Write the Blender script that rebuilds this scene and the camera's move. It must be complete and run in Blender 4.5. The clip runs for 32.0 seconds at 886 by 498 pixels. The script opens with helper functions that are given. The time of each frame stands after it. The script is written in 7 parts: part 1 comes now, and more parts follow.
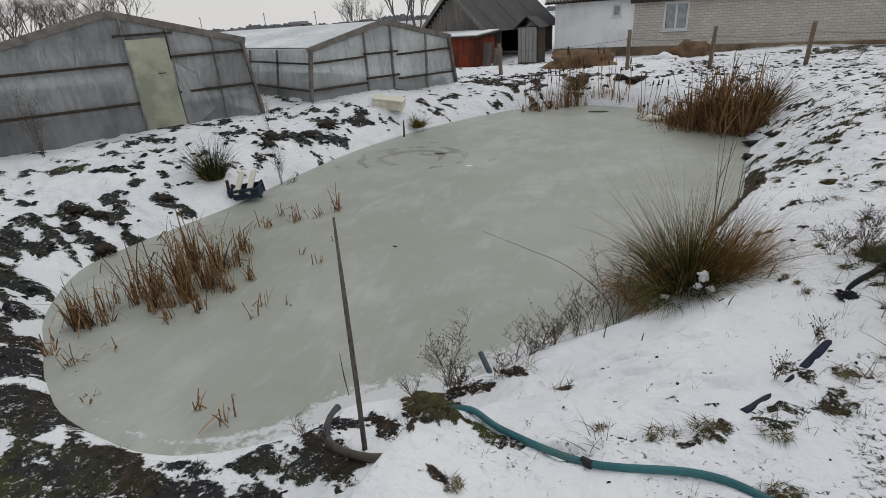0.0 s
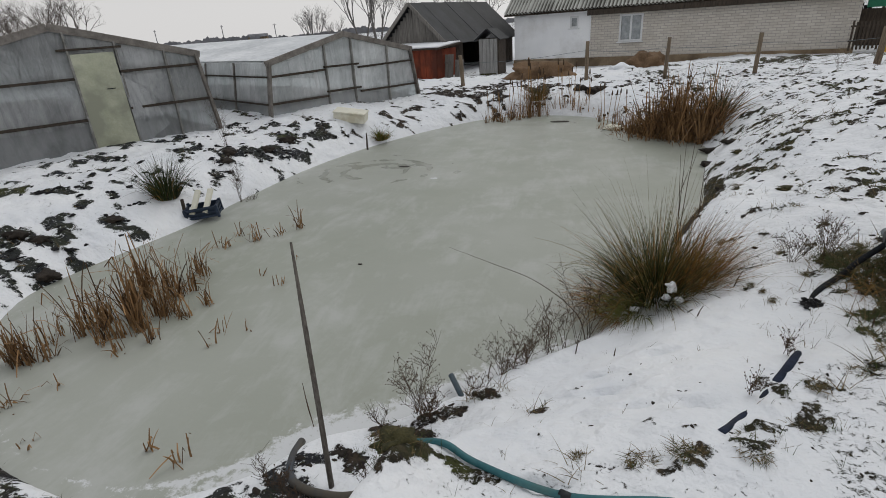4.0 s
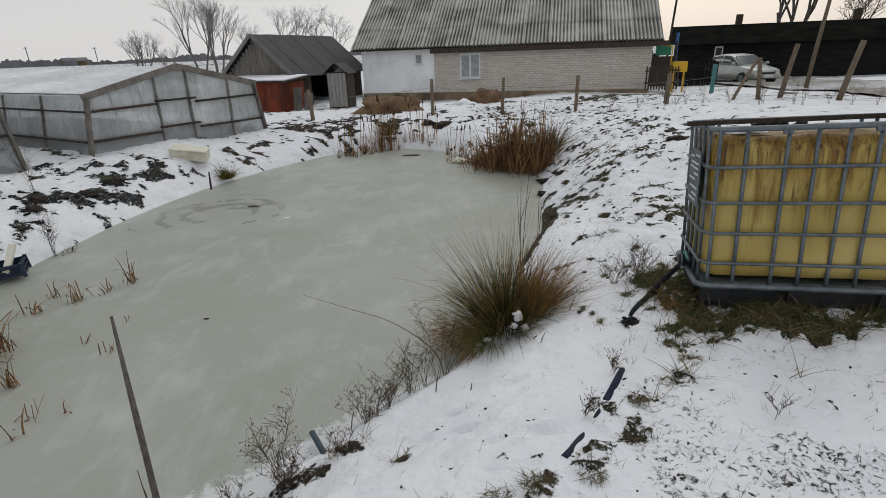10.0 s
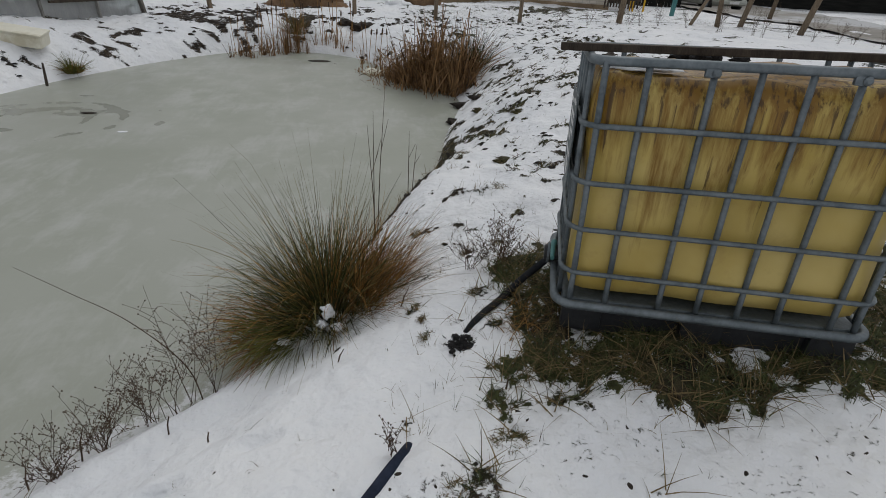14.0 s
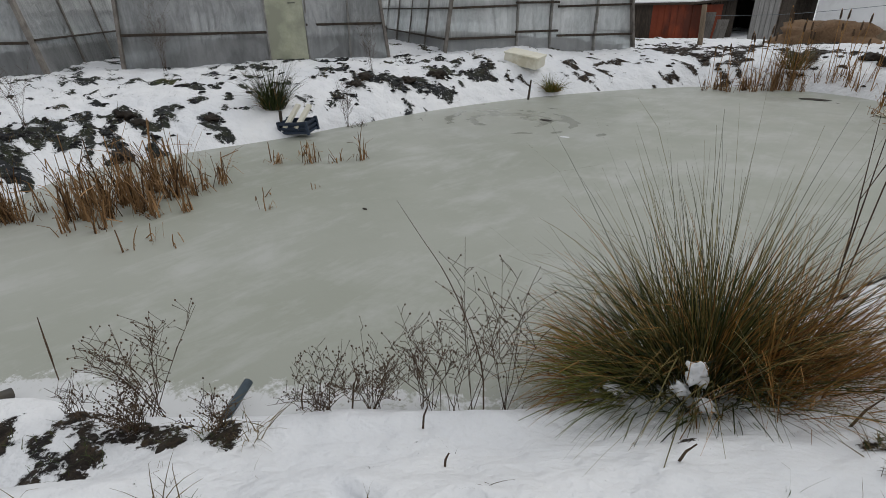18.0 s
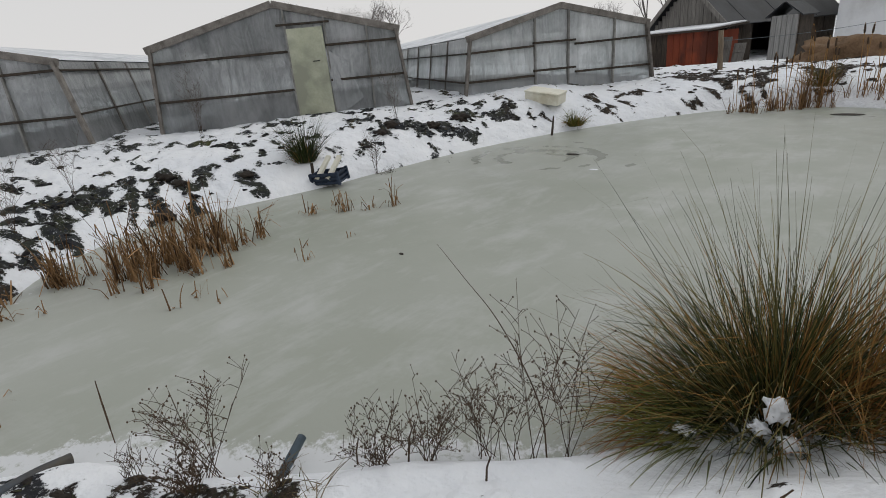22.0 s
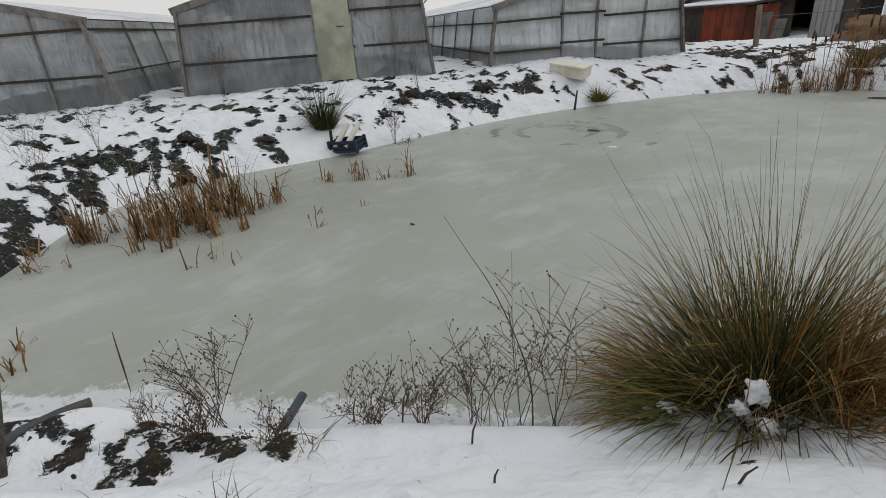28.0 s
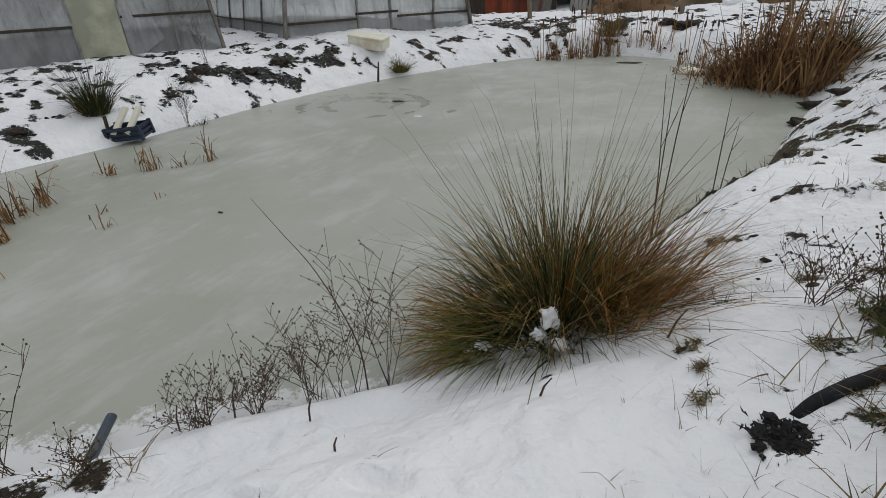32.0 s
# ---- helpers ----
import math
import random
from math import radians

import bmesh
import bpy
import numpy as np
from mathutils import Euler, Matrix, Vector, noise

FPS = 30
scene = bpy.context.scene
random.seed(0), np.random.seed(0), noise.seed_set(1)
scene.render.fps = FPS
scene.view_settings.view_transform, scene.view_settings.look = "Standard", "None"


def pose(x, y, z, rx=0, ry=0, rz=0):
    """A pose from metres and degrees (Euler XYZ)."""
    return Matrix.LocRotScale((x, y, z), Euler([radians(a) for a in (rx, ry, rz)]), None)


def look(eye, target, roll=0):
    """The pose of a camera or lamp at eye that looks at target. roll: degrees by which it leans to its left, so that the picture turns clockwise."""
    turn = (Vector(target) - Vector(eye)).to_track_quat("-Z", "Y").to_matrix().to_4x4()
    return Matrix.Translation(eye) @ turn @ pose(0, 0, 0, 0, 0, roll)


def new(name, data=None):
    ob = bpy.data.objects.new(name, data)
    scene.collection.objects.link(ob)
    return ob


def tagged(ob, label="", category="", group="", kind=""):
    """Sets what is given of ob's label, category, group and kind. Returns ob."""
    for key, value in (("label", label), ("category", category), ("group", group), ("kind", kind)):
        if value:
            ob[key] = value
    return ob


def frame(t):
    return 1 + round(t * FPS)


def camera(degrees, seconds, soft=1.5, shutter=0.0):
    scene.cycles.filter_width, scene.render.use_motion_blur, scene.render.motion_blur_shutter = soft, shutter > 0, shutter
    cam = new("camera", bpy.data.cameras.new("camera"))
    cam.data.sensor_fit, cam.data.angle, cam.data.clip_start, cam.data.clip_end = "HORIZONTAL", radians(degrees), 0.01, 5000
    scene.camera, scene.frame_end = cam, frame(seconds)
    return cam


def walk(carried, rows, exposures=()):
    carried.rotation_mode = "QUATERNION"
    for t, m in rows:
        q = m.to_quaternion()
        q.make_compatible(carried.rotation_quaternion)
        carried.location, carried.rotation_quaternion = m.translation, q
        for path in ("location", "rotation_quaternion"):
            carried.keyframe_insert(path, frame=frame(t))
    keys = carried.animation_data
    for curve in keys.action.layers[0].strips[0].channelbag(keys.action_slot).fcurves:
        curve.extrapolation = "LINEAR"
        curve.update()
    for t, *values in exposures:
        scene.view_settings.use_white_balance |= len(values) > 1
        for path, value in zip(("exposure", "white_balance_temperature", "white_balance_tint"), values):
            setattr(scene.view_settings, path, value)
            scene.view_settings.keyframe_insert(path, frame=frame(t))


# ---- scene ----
cam = camera(81.5, 32.0, 0.9)
PATH = [
    (0, (0.467, -0.199, 2.122), (-0.13, 1.523, 1.298), -4.0),
    (0.5, (0.483, -0.036, 2.132), (0.017, 1.741, 1.34), -4.3),
    (1, (0.493, -0.05, 2.15), (0.254, 1.794, 1.413), -3.4),
    (1.5, (0.458, -0.03, 2.165), (0.293, 1.843, 1.486), -3.0),
    (2, (0.444, -0.08, 2.146), (0.207, 1.773, 1.432), -3.0),
    (2.5, (0.465, -0.063, 2.133), (0.106, 1.748, 1.365), -3.6),
    (3, (0.489, -0.041, 2.137), (0.046, 1.748, 1.362), -4.7),
    (3.5, (0.474, -0.074, 2.127), (0.008, 1.705, 1.343), -4.5),
    (5.5, (0.381, -0.08, 2.156), (-0.111, 1.676, 1.334), -3.4),
    (6, (0.452, -0.022, 2.168), (0.011, 1.766, 1.388), -3.9),
    (6.5, (0.495, 0.013, 2.193), (0.16, 1.833, 1.435), -5.0),
    (7, (0.497, 0.002, 2.202), (0.261, 1.835, 1.438), -6.1),
    (7.5, (0.527, 0.029, 2.183), (0.323, 1.872, 1.434), -5.7),
    (8, (0.525, 0.008, 2.197), (0.275, 1.871, 1.511), -5.6),
    (8.5, (0.503, -0.008, 2.22), (0.226, 1.868, 1.587), -6.0),
    (9, (0.481, 0.002, 2.221), (0.257, 1.873, 1.552), -4.9),
    (9.5, (0.488, -0.044, 2.225), (0.409, 1.825, 1.516), -2.8),
    (10, (0.518, -0.038, 2.234), (0.561, 1.826, 1.512), -2.0),
    (10.5, (0.555, -0.015, 2.221), (0.602, 1.839, 1.473), -1.7),
    (11, (0.603, 0.046, 2.184), (0.527, 1.876, 1.382), -1.8),
    (11.5, (0.642, 0.116, 2.19), (0.448, 1.907, 1.321), -3.4),
    (12, (0.658, 0.215, 2.092), (0.574, 1.961, 1.12), -2.7),
    (12.5, (0.794, 0.432, 2.122), (0.952, 2.139, 1.092), -0.1),
    (13, (0.956, 0.617, 2.105), (1.216, 2.333, 1.111), 0.3),
    (13.5, (1.285, 0.854, 2.116), (1.528, 2.576, 1.129), 0.2),
    (14, (1.456, 1.13, 2.061), (1.67, 2.84, 1.046), 3.6),
    (14.5, (1.533, 1.457, 2.082), (1.516, 3.161, 1.035), 4.9),
    (15, (1.631, 1.69, 2.089), (1.163, 3.315, 1.021), 2.1),
    (15.5, (1.597, 1.863, 1.964), (0.856, 3.393, 0.91), 2.1),
    (17.5, (1.49, 1.866, 1.453), (0.31, 3.246, 0.615), 0.2),
    (18, (1.443, 1.861, 1.425), (0.208, 3.183, 0.571), -1.3),
    (18.5, (1.446, 1.924, 1.381), (0.252, 3.288, 0.535), -0.7),
    (19, (1.452, 1.92, 1.386), (0.331, 3.344, 0.54), 0.1),
    (19.5, (1.465, 1.906, 1.398), (0.47, 3.407, 0.528), -0.3),
    (20, (1.532, 1.826, 1.475), (0.838, 3.463, 0.56), -3.5),
    (20.5, (1.549, 1.81, 1.46), (1.1, 3.525, 0.535), -4.8),
    (21, (1.537, 1.79, 1.473), (1.156, 3.542, 0.587), -2.7),
    (21.5, (1.484, 1.839, 1.456), (0.688, 3.498, 0.673), -3.8),
    (22, (1.372, 1.826, 1.436), (0.024, 3.124, 0.729), -5.8),
    (22.5, (1.466, 1.859, 1.438), (0.048, 3.056, 0.691), -5.6),
    (23, (1.435, 1.86, 1.428), (0.036, 3.054, 0.641), -5.3),
    (23.5, (1.444, 1.862, 1.423), (0.005, 2.978, 0.598), -5.7),
    (24, (1.46, 1.852, 1.437), (-0.023, 2.9, 0.599), -5.7),
    (24.5, (1.465, 1.848, 1.435), (-0.03, 2.888, 0.608), -5.4),
    (25, (1.46, 1.845, 1.437), (-0.012, 2.93, 0.628), -5.0),
    (25.5, (1.461, 1.847, 1.433), (0.021, 2.969, 0.616), -4.9),
    (27.5, (1.453, 1.856, 1.441), (0.056, 3.045, 0.645), -4.6),
    (28, (1.457, 1.851, 1.446), (0.079, 3.059, 0.645), -4.4),
    (28.5, (1.461, 1.86, 1.443), (0.217, 3.15, 0.554), -3.5),
    (29, (1.472, 1.852, 1.443), (0.385, 3.259, 0.527), -2.8),
    (29.5, (1.516, 1.846, 1.458), (0.577, 3.363, 0.554), -2.6),
    (30, (1.517, 1.839, 1.456), (0.664, 3.382, 0.51), -2.2),
    (30.5, (1.508, 1.844, 1.453), (0.612, 3.378, 0.534), -2.4),
    (31, (1.505, 1.84, 1.454), (0.574, 3.379, 0.578), -2.9),
    (31.5, (1.506, 1.841, 1.453), (0.61, 3.399, 0.577), -3.1),
    (32, (1.523, 1.85, 1.446), (0.69, 3.415, 0.519), -3.2),
]
walk(cam, [(t, look(eye, target, roll)) for t, eye, target, roll in PATH],
     [(0, -0.04, 6500, 10), (11, -0.04, 6500, 10), (12, -0.13, 6500, 10), (13, -0.24, 6500, 10), (14, -0.17, 6500, 10), (14.5, -0.1, 6200, 10),
      (15, -0.02, 6080, 10), (15.5, 0.0, 6180, 10), (17.5, 0.05, 6420, 10), (18, 0.05, 6500, 10), (32, 0.05, 6500, 10)])

# ---------------------------------------------------------------- world and light
world = bpy.data.worlds.new("overcast_sky")
scene.world = world
world.use_nodes = True
wn, wl = world.node_tree.nodes, world.node_tree.links
bg = wn["Background"]
sky = wn.new("ShaderNodeTexSky")
sky.sky_type, sky.sun_disc = "NISHITA", False
sky.sun_elevation, sky.sun_rotation = radians(24), radians(25)
sky.dust_density, sky.air_density, sky.ozone_density = 3.0, 1.0, 1.0
grey = wn.new("ShaderNodeHueSaturation")
grey.inputs["Saturation"].default_value = 0.10
wl.new(sky.outputs[0], grey.inputs["Color"])
evenly = wn.new("ShaderNodeMix")
evenly.data_type = "RGBA"
evenly.inputs[0].default_value = 0.93
evenly.inputs[7].default_value = (5.16, 5.2, 5.28, 1)
wl.new(grey.outputs[0], evenly.inputs[6])
# hazy sky: paler and warmer towards the horizon
way = wn.new("ShaderNodeTexCoord")
split_ = wn.new("ShaderNodeSeparateXYZ")
wl.new(way.outputs["Generated"], split_.inputs[0])
haze = wn.new("ShaderNodeValToRGB")
haze.color_ramp.elements[0].position, haze.color_ramp.elements[0].color = 0.0, (1.0, 0.98, 0.955, 1)
haze.color_ramp.elements[1].position, haze.color_ramp.elements[1].color = 0.5, (0.76, 0.775, 0.79, 1)
wl.new(split_.outputs[2], haze.inputs["Fac"])
veil = wn.new("ShaderNodeMix")
veil.data_type, veil.blend_type = "RGBA", "MULTIPLY"
veil.inputs[0].default_value = 1.0
wl.new(evenly.outputs[2], veil.inputs[6])
wl.new(haze.outputs[0], veil.inputs[7])
# a faint warm glow low down round the veiled sun
towards = wn.new("ShaderNodeVectorMath")
towards.operation = "DOT_PRODUCT"
towards.inputs[1].default_value = (0.42, 0.90, 0.08)
wl.new(way.outputs["Generated"], towards.inputs[0])
glow = wn.new("ShaderNodeValToRGB")
glow.color_ramp.elements[0].position, glow.color_ramp.elements[0].color = 0.86, (1, 1, 1, 1)
glow.color_ramp.elements[1].position, glow.color_ramp.elements[1].color = 1.0, (0.97, 0.87, 0.76, 1)
wl.new(towards.outputs["Value"], glow.inputs["Fac"])
warm = wn.new("ShaderNodeMix")
warm.data_type, warm.blend_type = "RGBA", "MULTIPLY"
warm.inputs[0].default_value = 1.0
wl.new(veil.outputs[2], warm.inputs[6])
wl.new(glow.outputs[0], warm.inputs[7])
wl.new(warm.outputs[2], bg.inputs["Color"])
bg.inputs["Strength"].default_value = 0.140

sun = new("sun", bpy.data.lights.new("sun", "SUN"))
sun.data.energy, sun.data.angle, sun.data.color = 0.7, radians(40), (1.0, 0.99, 0.95)
sun.matrix_world = look((0, 0, 50), (-14, -30, 0))

# ---------------------------------------------------------------- materials


def material(name, base, rough=0.7, metal=0.0, spec=0.3):
    m = bpy.data.materials.new(name)
    m.use_nodes = True
    p = m.node_tree.nodes["Principled BSDF"]
    p.inputs["Base Color"].default_value = (*base, 1)
    p.inputs["Roughness"].default_value = rough
    p.inputs["Metallic"].default_value = metal
    p.inputs["Specular IOR Level"].default_value = spec
    return m, m.node_tree.nodes, m.node_tree.links, p


def coords(n, l, scale=(1, 1, 1), rot=(0, 0, 0), local=True):
    tc = n.new("ShaderNodeTexCoord")
    mp = n.new("ShaderNodeMapping")
    mp.inputs["Scale"].default_value = scale
    mp.inputs["Rotation"].default_value = rot
    l.new(tc.outputs["Object"], mp.inputs["Vector"])
    return mp.outputs[0]


def noise_tex(n, l, vec, scale, detail=4, rough=0.55, distort=0.0):
    t = n.new("ShaderNodeTexNoise")
    t.inputs["Scale"].default_value = scale
    t.inputs["Detail"].default_value = detail
    t.inputs["Roughness"].default_value = rough
    t.inputs["Distortion"].default_value = distort
    l.new(vec, t.inputs["Vector"])
    return t.outputs["Fac"]


def ramp(n, l, fac, *stops):
    r = n.new("ShaderNodeValToRGB")
    el = r.color_ramp.elements
    while len(el) < len(stops):
        el.new(0.5)
    for e, (pos, c) in zip(el, stops):
        e.position = pos
        e.color = (*c, 1) if len(c) == 3 else c
    l.new(fac, r.inputs["Fac"])
    return r.outputs["Color"]


def mix(n, l, fac, a, b, mode="MIX"):
    m = n.new("ShaderNodeMix")
    m.data_type, m.blend_type = "RGBA", mode
    for sock, v in ((m.inputs[0], fac), (m.inputs[6], a), (m.inputs[7], b)):
        if isinstance(v, (int, float)):
            sock.default_value = v
        elif isinstance(v, tuple):
            sock.default_value = (*v, 1)
        else:
            l.new(v, sock)
    return m.outputs[2]


def math_node(n, l, op, a, b):
    m = n.new("ShaderNodeMath")
    m.operation = op
    for sock, v in zip(m.inputs, (a, b)):
        if isinstance(v, (int, float)):
            sock.default_value = v
        else:
            l.new(v, sock)
    return m.outputs[0]


def bump(n, l, p, height, strength=0.4, dist=0.02):
    b = n.new("ShaderNodeBump")
    b.inputs["Strength"].default_value = strength
    b.inputs["Distance"].default_value = dist
    l.new(height, b.inputs["Height"])
    l.new(b.outputs[0], p.inputs["Normal"])


def varied(name, c1, c2, rough=0.7, scale=6.0, stretch=(1, 1, 1), bump_s=0.3, bump_d=0.01, fine=60.0, metal=0.0, spec=0.3, by_object=0.15, stain=None):
    """A two-scale surface: broad tone, fine grain, relief, a little change from piece to piece."""
    m, n, l, p = material(name, c1, rough, metal, spec)
    v = coords(n, l, stretch)
    broad = noise_tex(n, l, v, scale, 5)
    grain = noise_tex(n, l, v, fine, 3)
    both = math_node(n, l, "ADD", math_node(n, l, "MULTIPLY", broad, 0.65), math_node(n, l, "MULTIPLY", grain, 0.35))
    col = ramp(n, l, both, (0.34, c1), (0.64, c2))
    if stain:
        blot = ramp(n, l, noise_tex(n, l, v, scale * 0.35, 6, 0.65), (0.5, (0, 0, 0)), (0.62, (1, 1, 1)))
        col = mix(n, l, blot, col, stain)
    info = n.new("ShaderNodeObjectInfo")
    tone = math_node(n, l, "ADD", math_node(n, l, "MULTIPLY", info.outputs["Random"], 2 * by_object), 1 - by_object)
    col = mix(n, l, 1.0, col, tone, "MULTIPLY")
    l.new(col, p.inputs["Base Color"])
    bump(n, l, p, both, bump_s, bump_d)
    return m


def blade_material(name, c1, c2, rough=0.6):
    """Leaf blades: tone by blade and along its length."""
    m, n, l, p = material(name, c1, rough, 0, 0.25)
    geo = n.new("ShaderNodeNewGeometry")
    v = coords(n, l)
    g = noise_tex(n, l, v, 9.0, 3)
    f = math_node(n, l, "ADD", math_node(n, l, "MULTIPLY", geo.outputs["Random Per Island"], 0.75), math_node(n, l, "MULTIPLY", g, 0.3))
    l.new(ramp(n, l, f, (0.1, c1), (0.9, c2)), p.inputs["Base Color"])
    return m


def snow_nodes(n, l, v):
    return ramp(n, l, noise_tex(n, l, v, 1.3, 5), (0.3, (0.74, 0.76, 0.80)), (0.7, (0.84, 0.85, 0.87)))


def ground_material():
    """Wet snow broken by turned earth, moss and dead grass; the attribute says how bare a place is."""
    m, n, l, p = material("snow_over_earth", (0.8, 0.8, 0.8), 0.7, 0, 0.25)
    v = coords(n, l)
    at = n.new("ShaderNodeAttribute")
    at.attribute_name = "bare"
    fine = math_node(n, l, "SUBTRACT", math_node(n, l, "ADD", math_node(n, l, "MULTIPLY", noise_tex(n, l, v, 13.0, 6, 0.72, 0.5), 0.5), math_node(n, l, "MULTIPLY", noise_tex(n, l, v, 42.0, 5, 0.75, 0.3), 0.5)), 0.5)
    edge = math_node(n, l, "ADD", at.outputs["Fac"], math_node(n, l, "MULTIPLY", fine, 3.0))
    mask = ramp(n, l, edge, (0.47, (0, 0, 0)), (0.58, (1, 1, 1)))
    soil = ramp(n, l, noise_tex(n, l, v, 14.0, 6, 0.7), (0.30, (0.007, 0.006, 0.006)), (0.48, (0.026, 0.020, 0.016)), (0.66, (0.085, 0.060, 0.040)))
    at3 = n.new("ShaderNodeAttribute")
    at3.attribute_name = "peat"
    soil = mix(n, l, at3.outputs["Fac"], soil, ramp(n, l, noise_tex(n, l, v, 18.0, 5, 0.7), (0.3, (0.009, 0.011, 0.015)), (0.7, (0.042, 0.045, 0.055))))
    at4 = n.new("ShaderNodeAttribute")
    at4.attribute_name = "thin"
    grit = ramp(n, l, math_node(n, l, "ADD", noise_tex(n, l, v, 34.0, 6, 0.78, 0.6), math_node(n, l, "MULTIPLY", at4.outputs["Fac"], 0.165)), (0.70, (0, 0, 0)), (0.76, (1, 1, 1)))
    mask = mix(n, l, 1.0, mask, grit, "LIGHTEN")
    at2 = n.new("ShaderNodeAttribute")
    at2.attribute_name = "moss"
    grass = ramp(n, l, noise_tex(n, l, v, 45.0, 4, 0.7), (0.3, (0.034, 0.032, 0.012)), (0.55, (0.072, 0.084, 0.026)), (0.75, (0.19, 0.16, 0.07)))
    green = math_node(n, l, "MULTIPLY", at2.outputs["Fac"], ramp(n, l, noise_tex(n, l, v, 5.0, 4), (0.35, (0, 0, 0)), (0.6, (1, 1, 1))))
    soil = mix(n, l, green, soil, grass)
    snow = snow_nodes(n, l, v)
    l.new(mix(n, l, mask, snow, soil), p.inputs["Base Color"])
    l.new(ramp(n, l, mask, (0, (0.6, 0.6, 0.6)), (1, (0.85, 0.85, 0.85))), p.inputs["Roughness"])
    h1 = math_node(n, l, "ADD", noise_tex(n, l, v, 9.0, 3, 0.5), math_node(n, l, "MULTIPLY", noise_tex(n, l, v, 3.2, 3, 0.5), 1.6))
    h1 = math_node(n, l, "ADD", h1, math_node(n, l, "MULTIPLY", noise_tex(n, l, v, 24.0, 4, 0.6), 0.35))
    h2 = math_node(n, l, "MULTIPLY", noise_tex(n, l, v, 60.0, 4, 0.7), mask)
    bump(n, l, p, math_node(n, l, "ADD", h1, math_node(n, l, "MULTIPLY", h2, 0.8)), 0.8, 0.04)
    return m


def ice_material():
    """Dull wet pond ice: grey-green, clouded, with paler refrozen sheets and a white crust at the rim."""
    m, n, l, p = material("pond_ice", (0.3, 0.31, 0.28), 0.3, 0, 0.35)
    v = coords(n, l)
    at = n.new("ShaderNodeAttribute")
    at.attribute_name = "crust"
    col = ramp(n, l, noise_tex(n, l, v, 0.35, 4, 0.5), (0.35, (0.312, 0.328, 0.278)), (0.65, (0.372, 0.384, 0.345)))
    cloud = ramp(n, l, math_node(n, l, "ADD", math_node(n, l, "MULTIPLY", noise_tex(n, l, v, 1.1, 8, 0.68, 0.3), 0.6), math_node(n, l, "MULTIPLY", noise_tex(n, l, coords(n, l, (3.2, 1.0, 1.0), (0, 0, 0.5)), 1.6, 6, 0.7, 0.5), 0.4)), (0.49, (0, 0, 0)), (0.62, (0.62, 0.62, 0.62)))
    col = mix(n, l, cloud, col, (0.47, 0.48, 0.46))
    specks = ramp(n, l, noise_tex(n, l, v, 16.0, 4, 0.65), (0.70, (0, 0, 0)), (0.78, (1, 1, 1)))
    near = ramp(n, l, noise_tex(n, l, v, 0.9, 3), (0.5, (0, 0, 0)), (0.62, (0.6, 0.6, 0.6)))
    col = mix(n, l, math_node(n, l, "MULTIPLY", specks, near), col, (0.58, 0.59, 0.58))
    melt = n.new("ShaderNodeAttribute")
    melt.attribute_name = "melt"
    mm = ramp(n, l, math_node(n, l, "ADD", melt.outputs["Fac"], math_node(n, l, "MULTIPLY", math_node(n, l, "SUBTRACT", noise_tex(n, l, v, 2.2, 6, 0.6, 0.8), 0.5), 1.6)), (0.45, (0, 0, 0)), (0.6, (0.7, 0.7, 0.7)))
    col = mix(n, l, mm, col, (0.23, 0.235, 0.195))
    rim = ramp(n, l, math_node(n, l, "ADD", at.outputs["Fac"], math_node(n, l, "MULTIPLY", math_node(n, l, "SUBTRACT", noise_tex(n, l, v, 13.0, 7, 0.78), 0.5), 2.2)), (0.50, (0, 0, 0)), (0.70, (1, 1, 1)))
    col = mix(n, l, rim, col, (0.62, 0.63, 0.64))
    l.new(col, p.inputs["Base Color"])
    r = ramp(n, l, noise_tex(n, l, v, 1.7, 5, 0.6), (0.3, (0.30, 0.30, 0.30)), (0.7, (0.52, 0.52, 0.52)))
    l.new(mix(n, l, mm, r, (0.14, 0.14, 0.14)), p.inputs["Roughness"])
    bump(n, l, p, math_node(n, l, "ADD", noise_tex(n, l, v, 2.0, 4), math_node(n, l, "MULTIPLY", noise_tex(n, l, v, 30, 3), 0.15)), 0.18, 0.02)
    return m


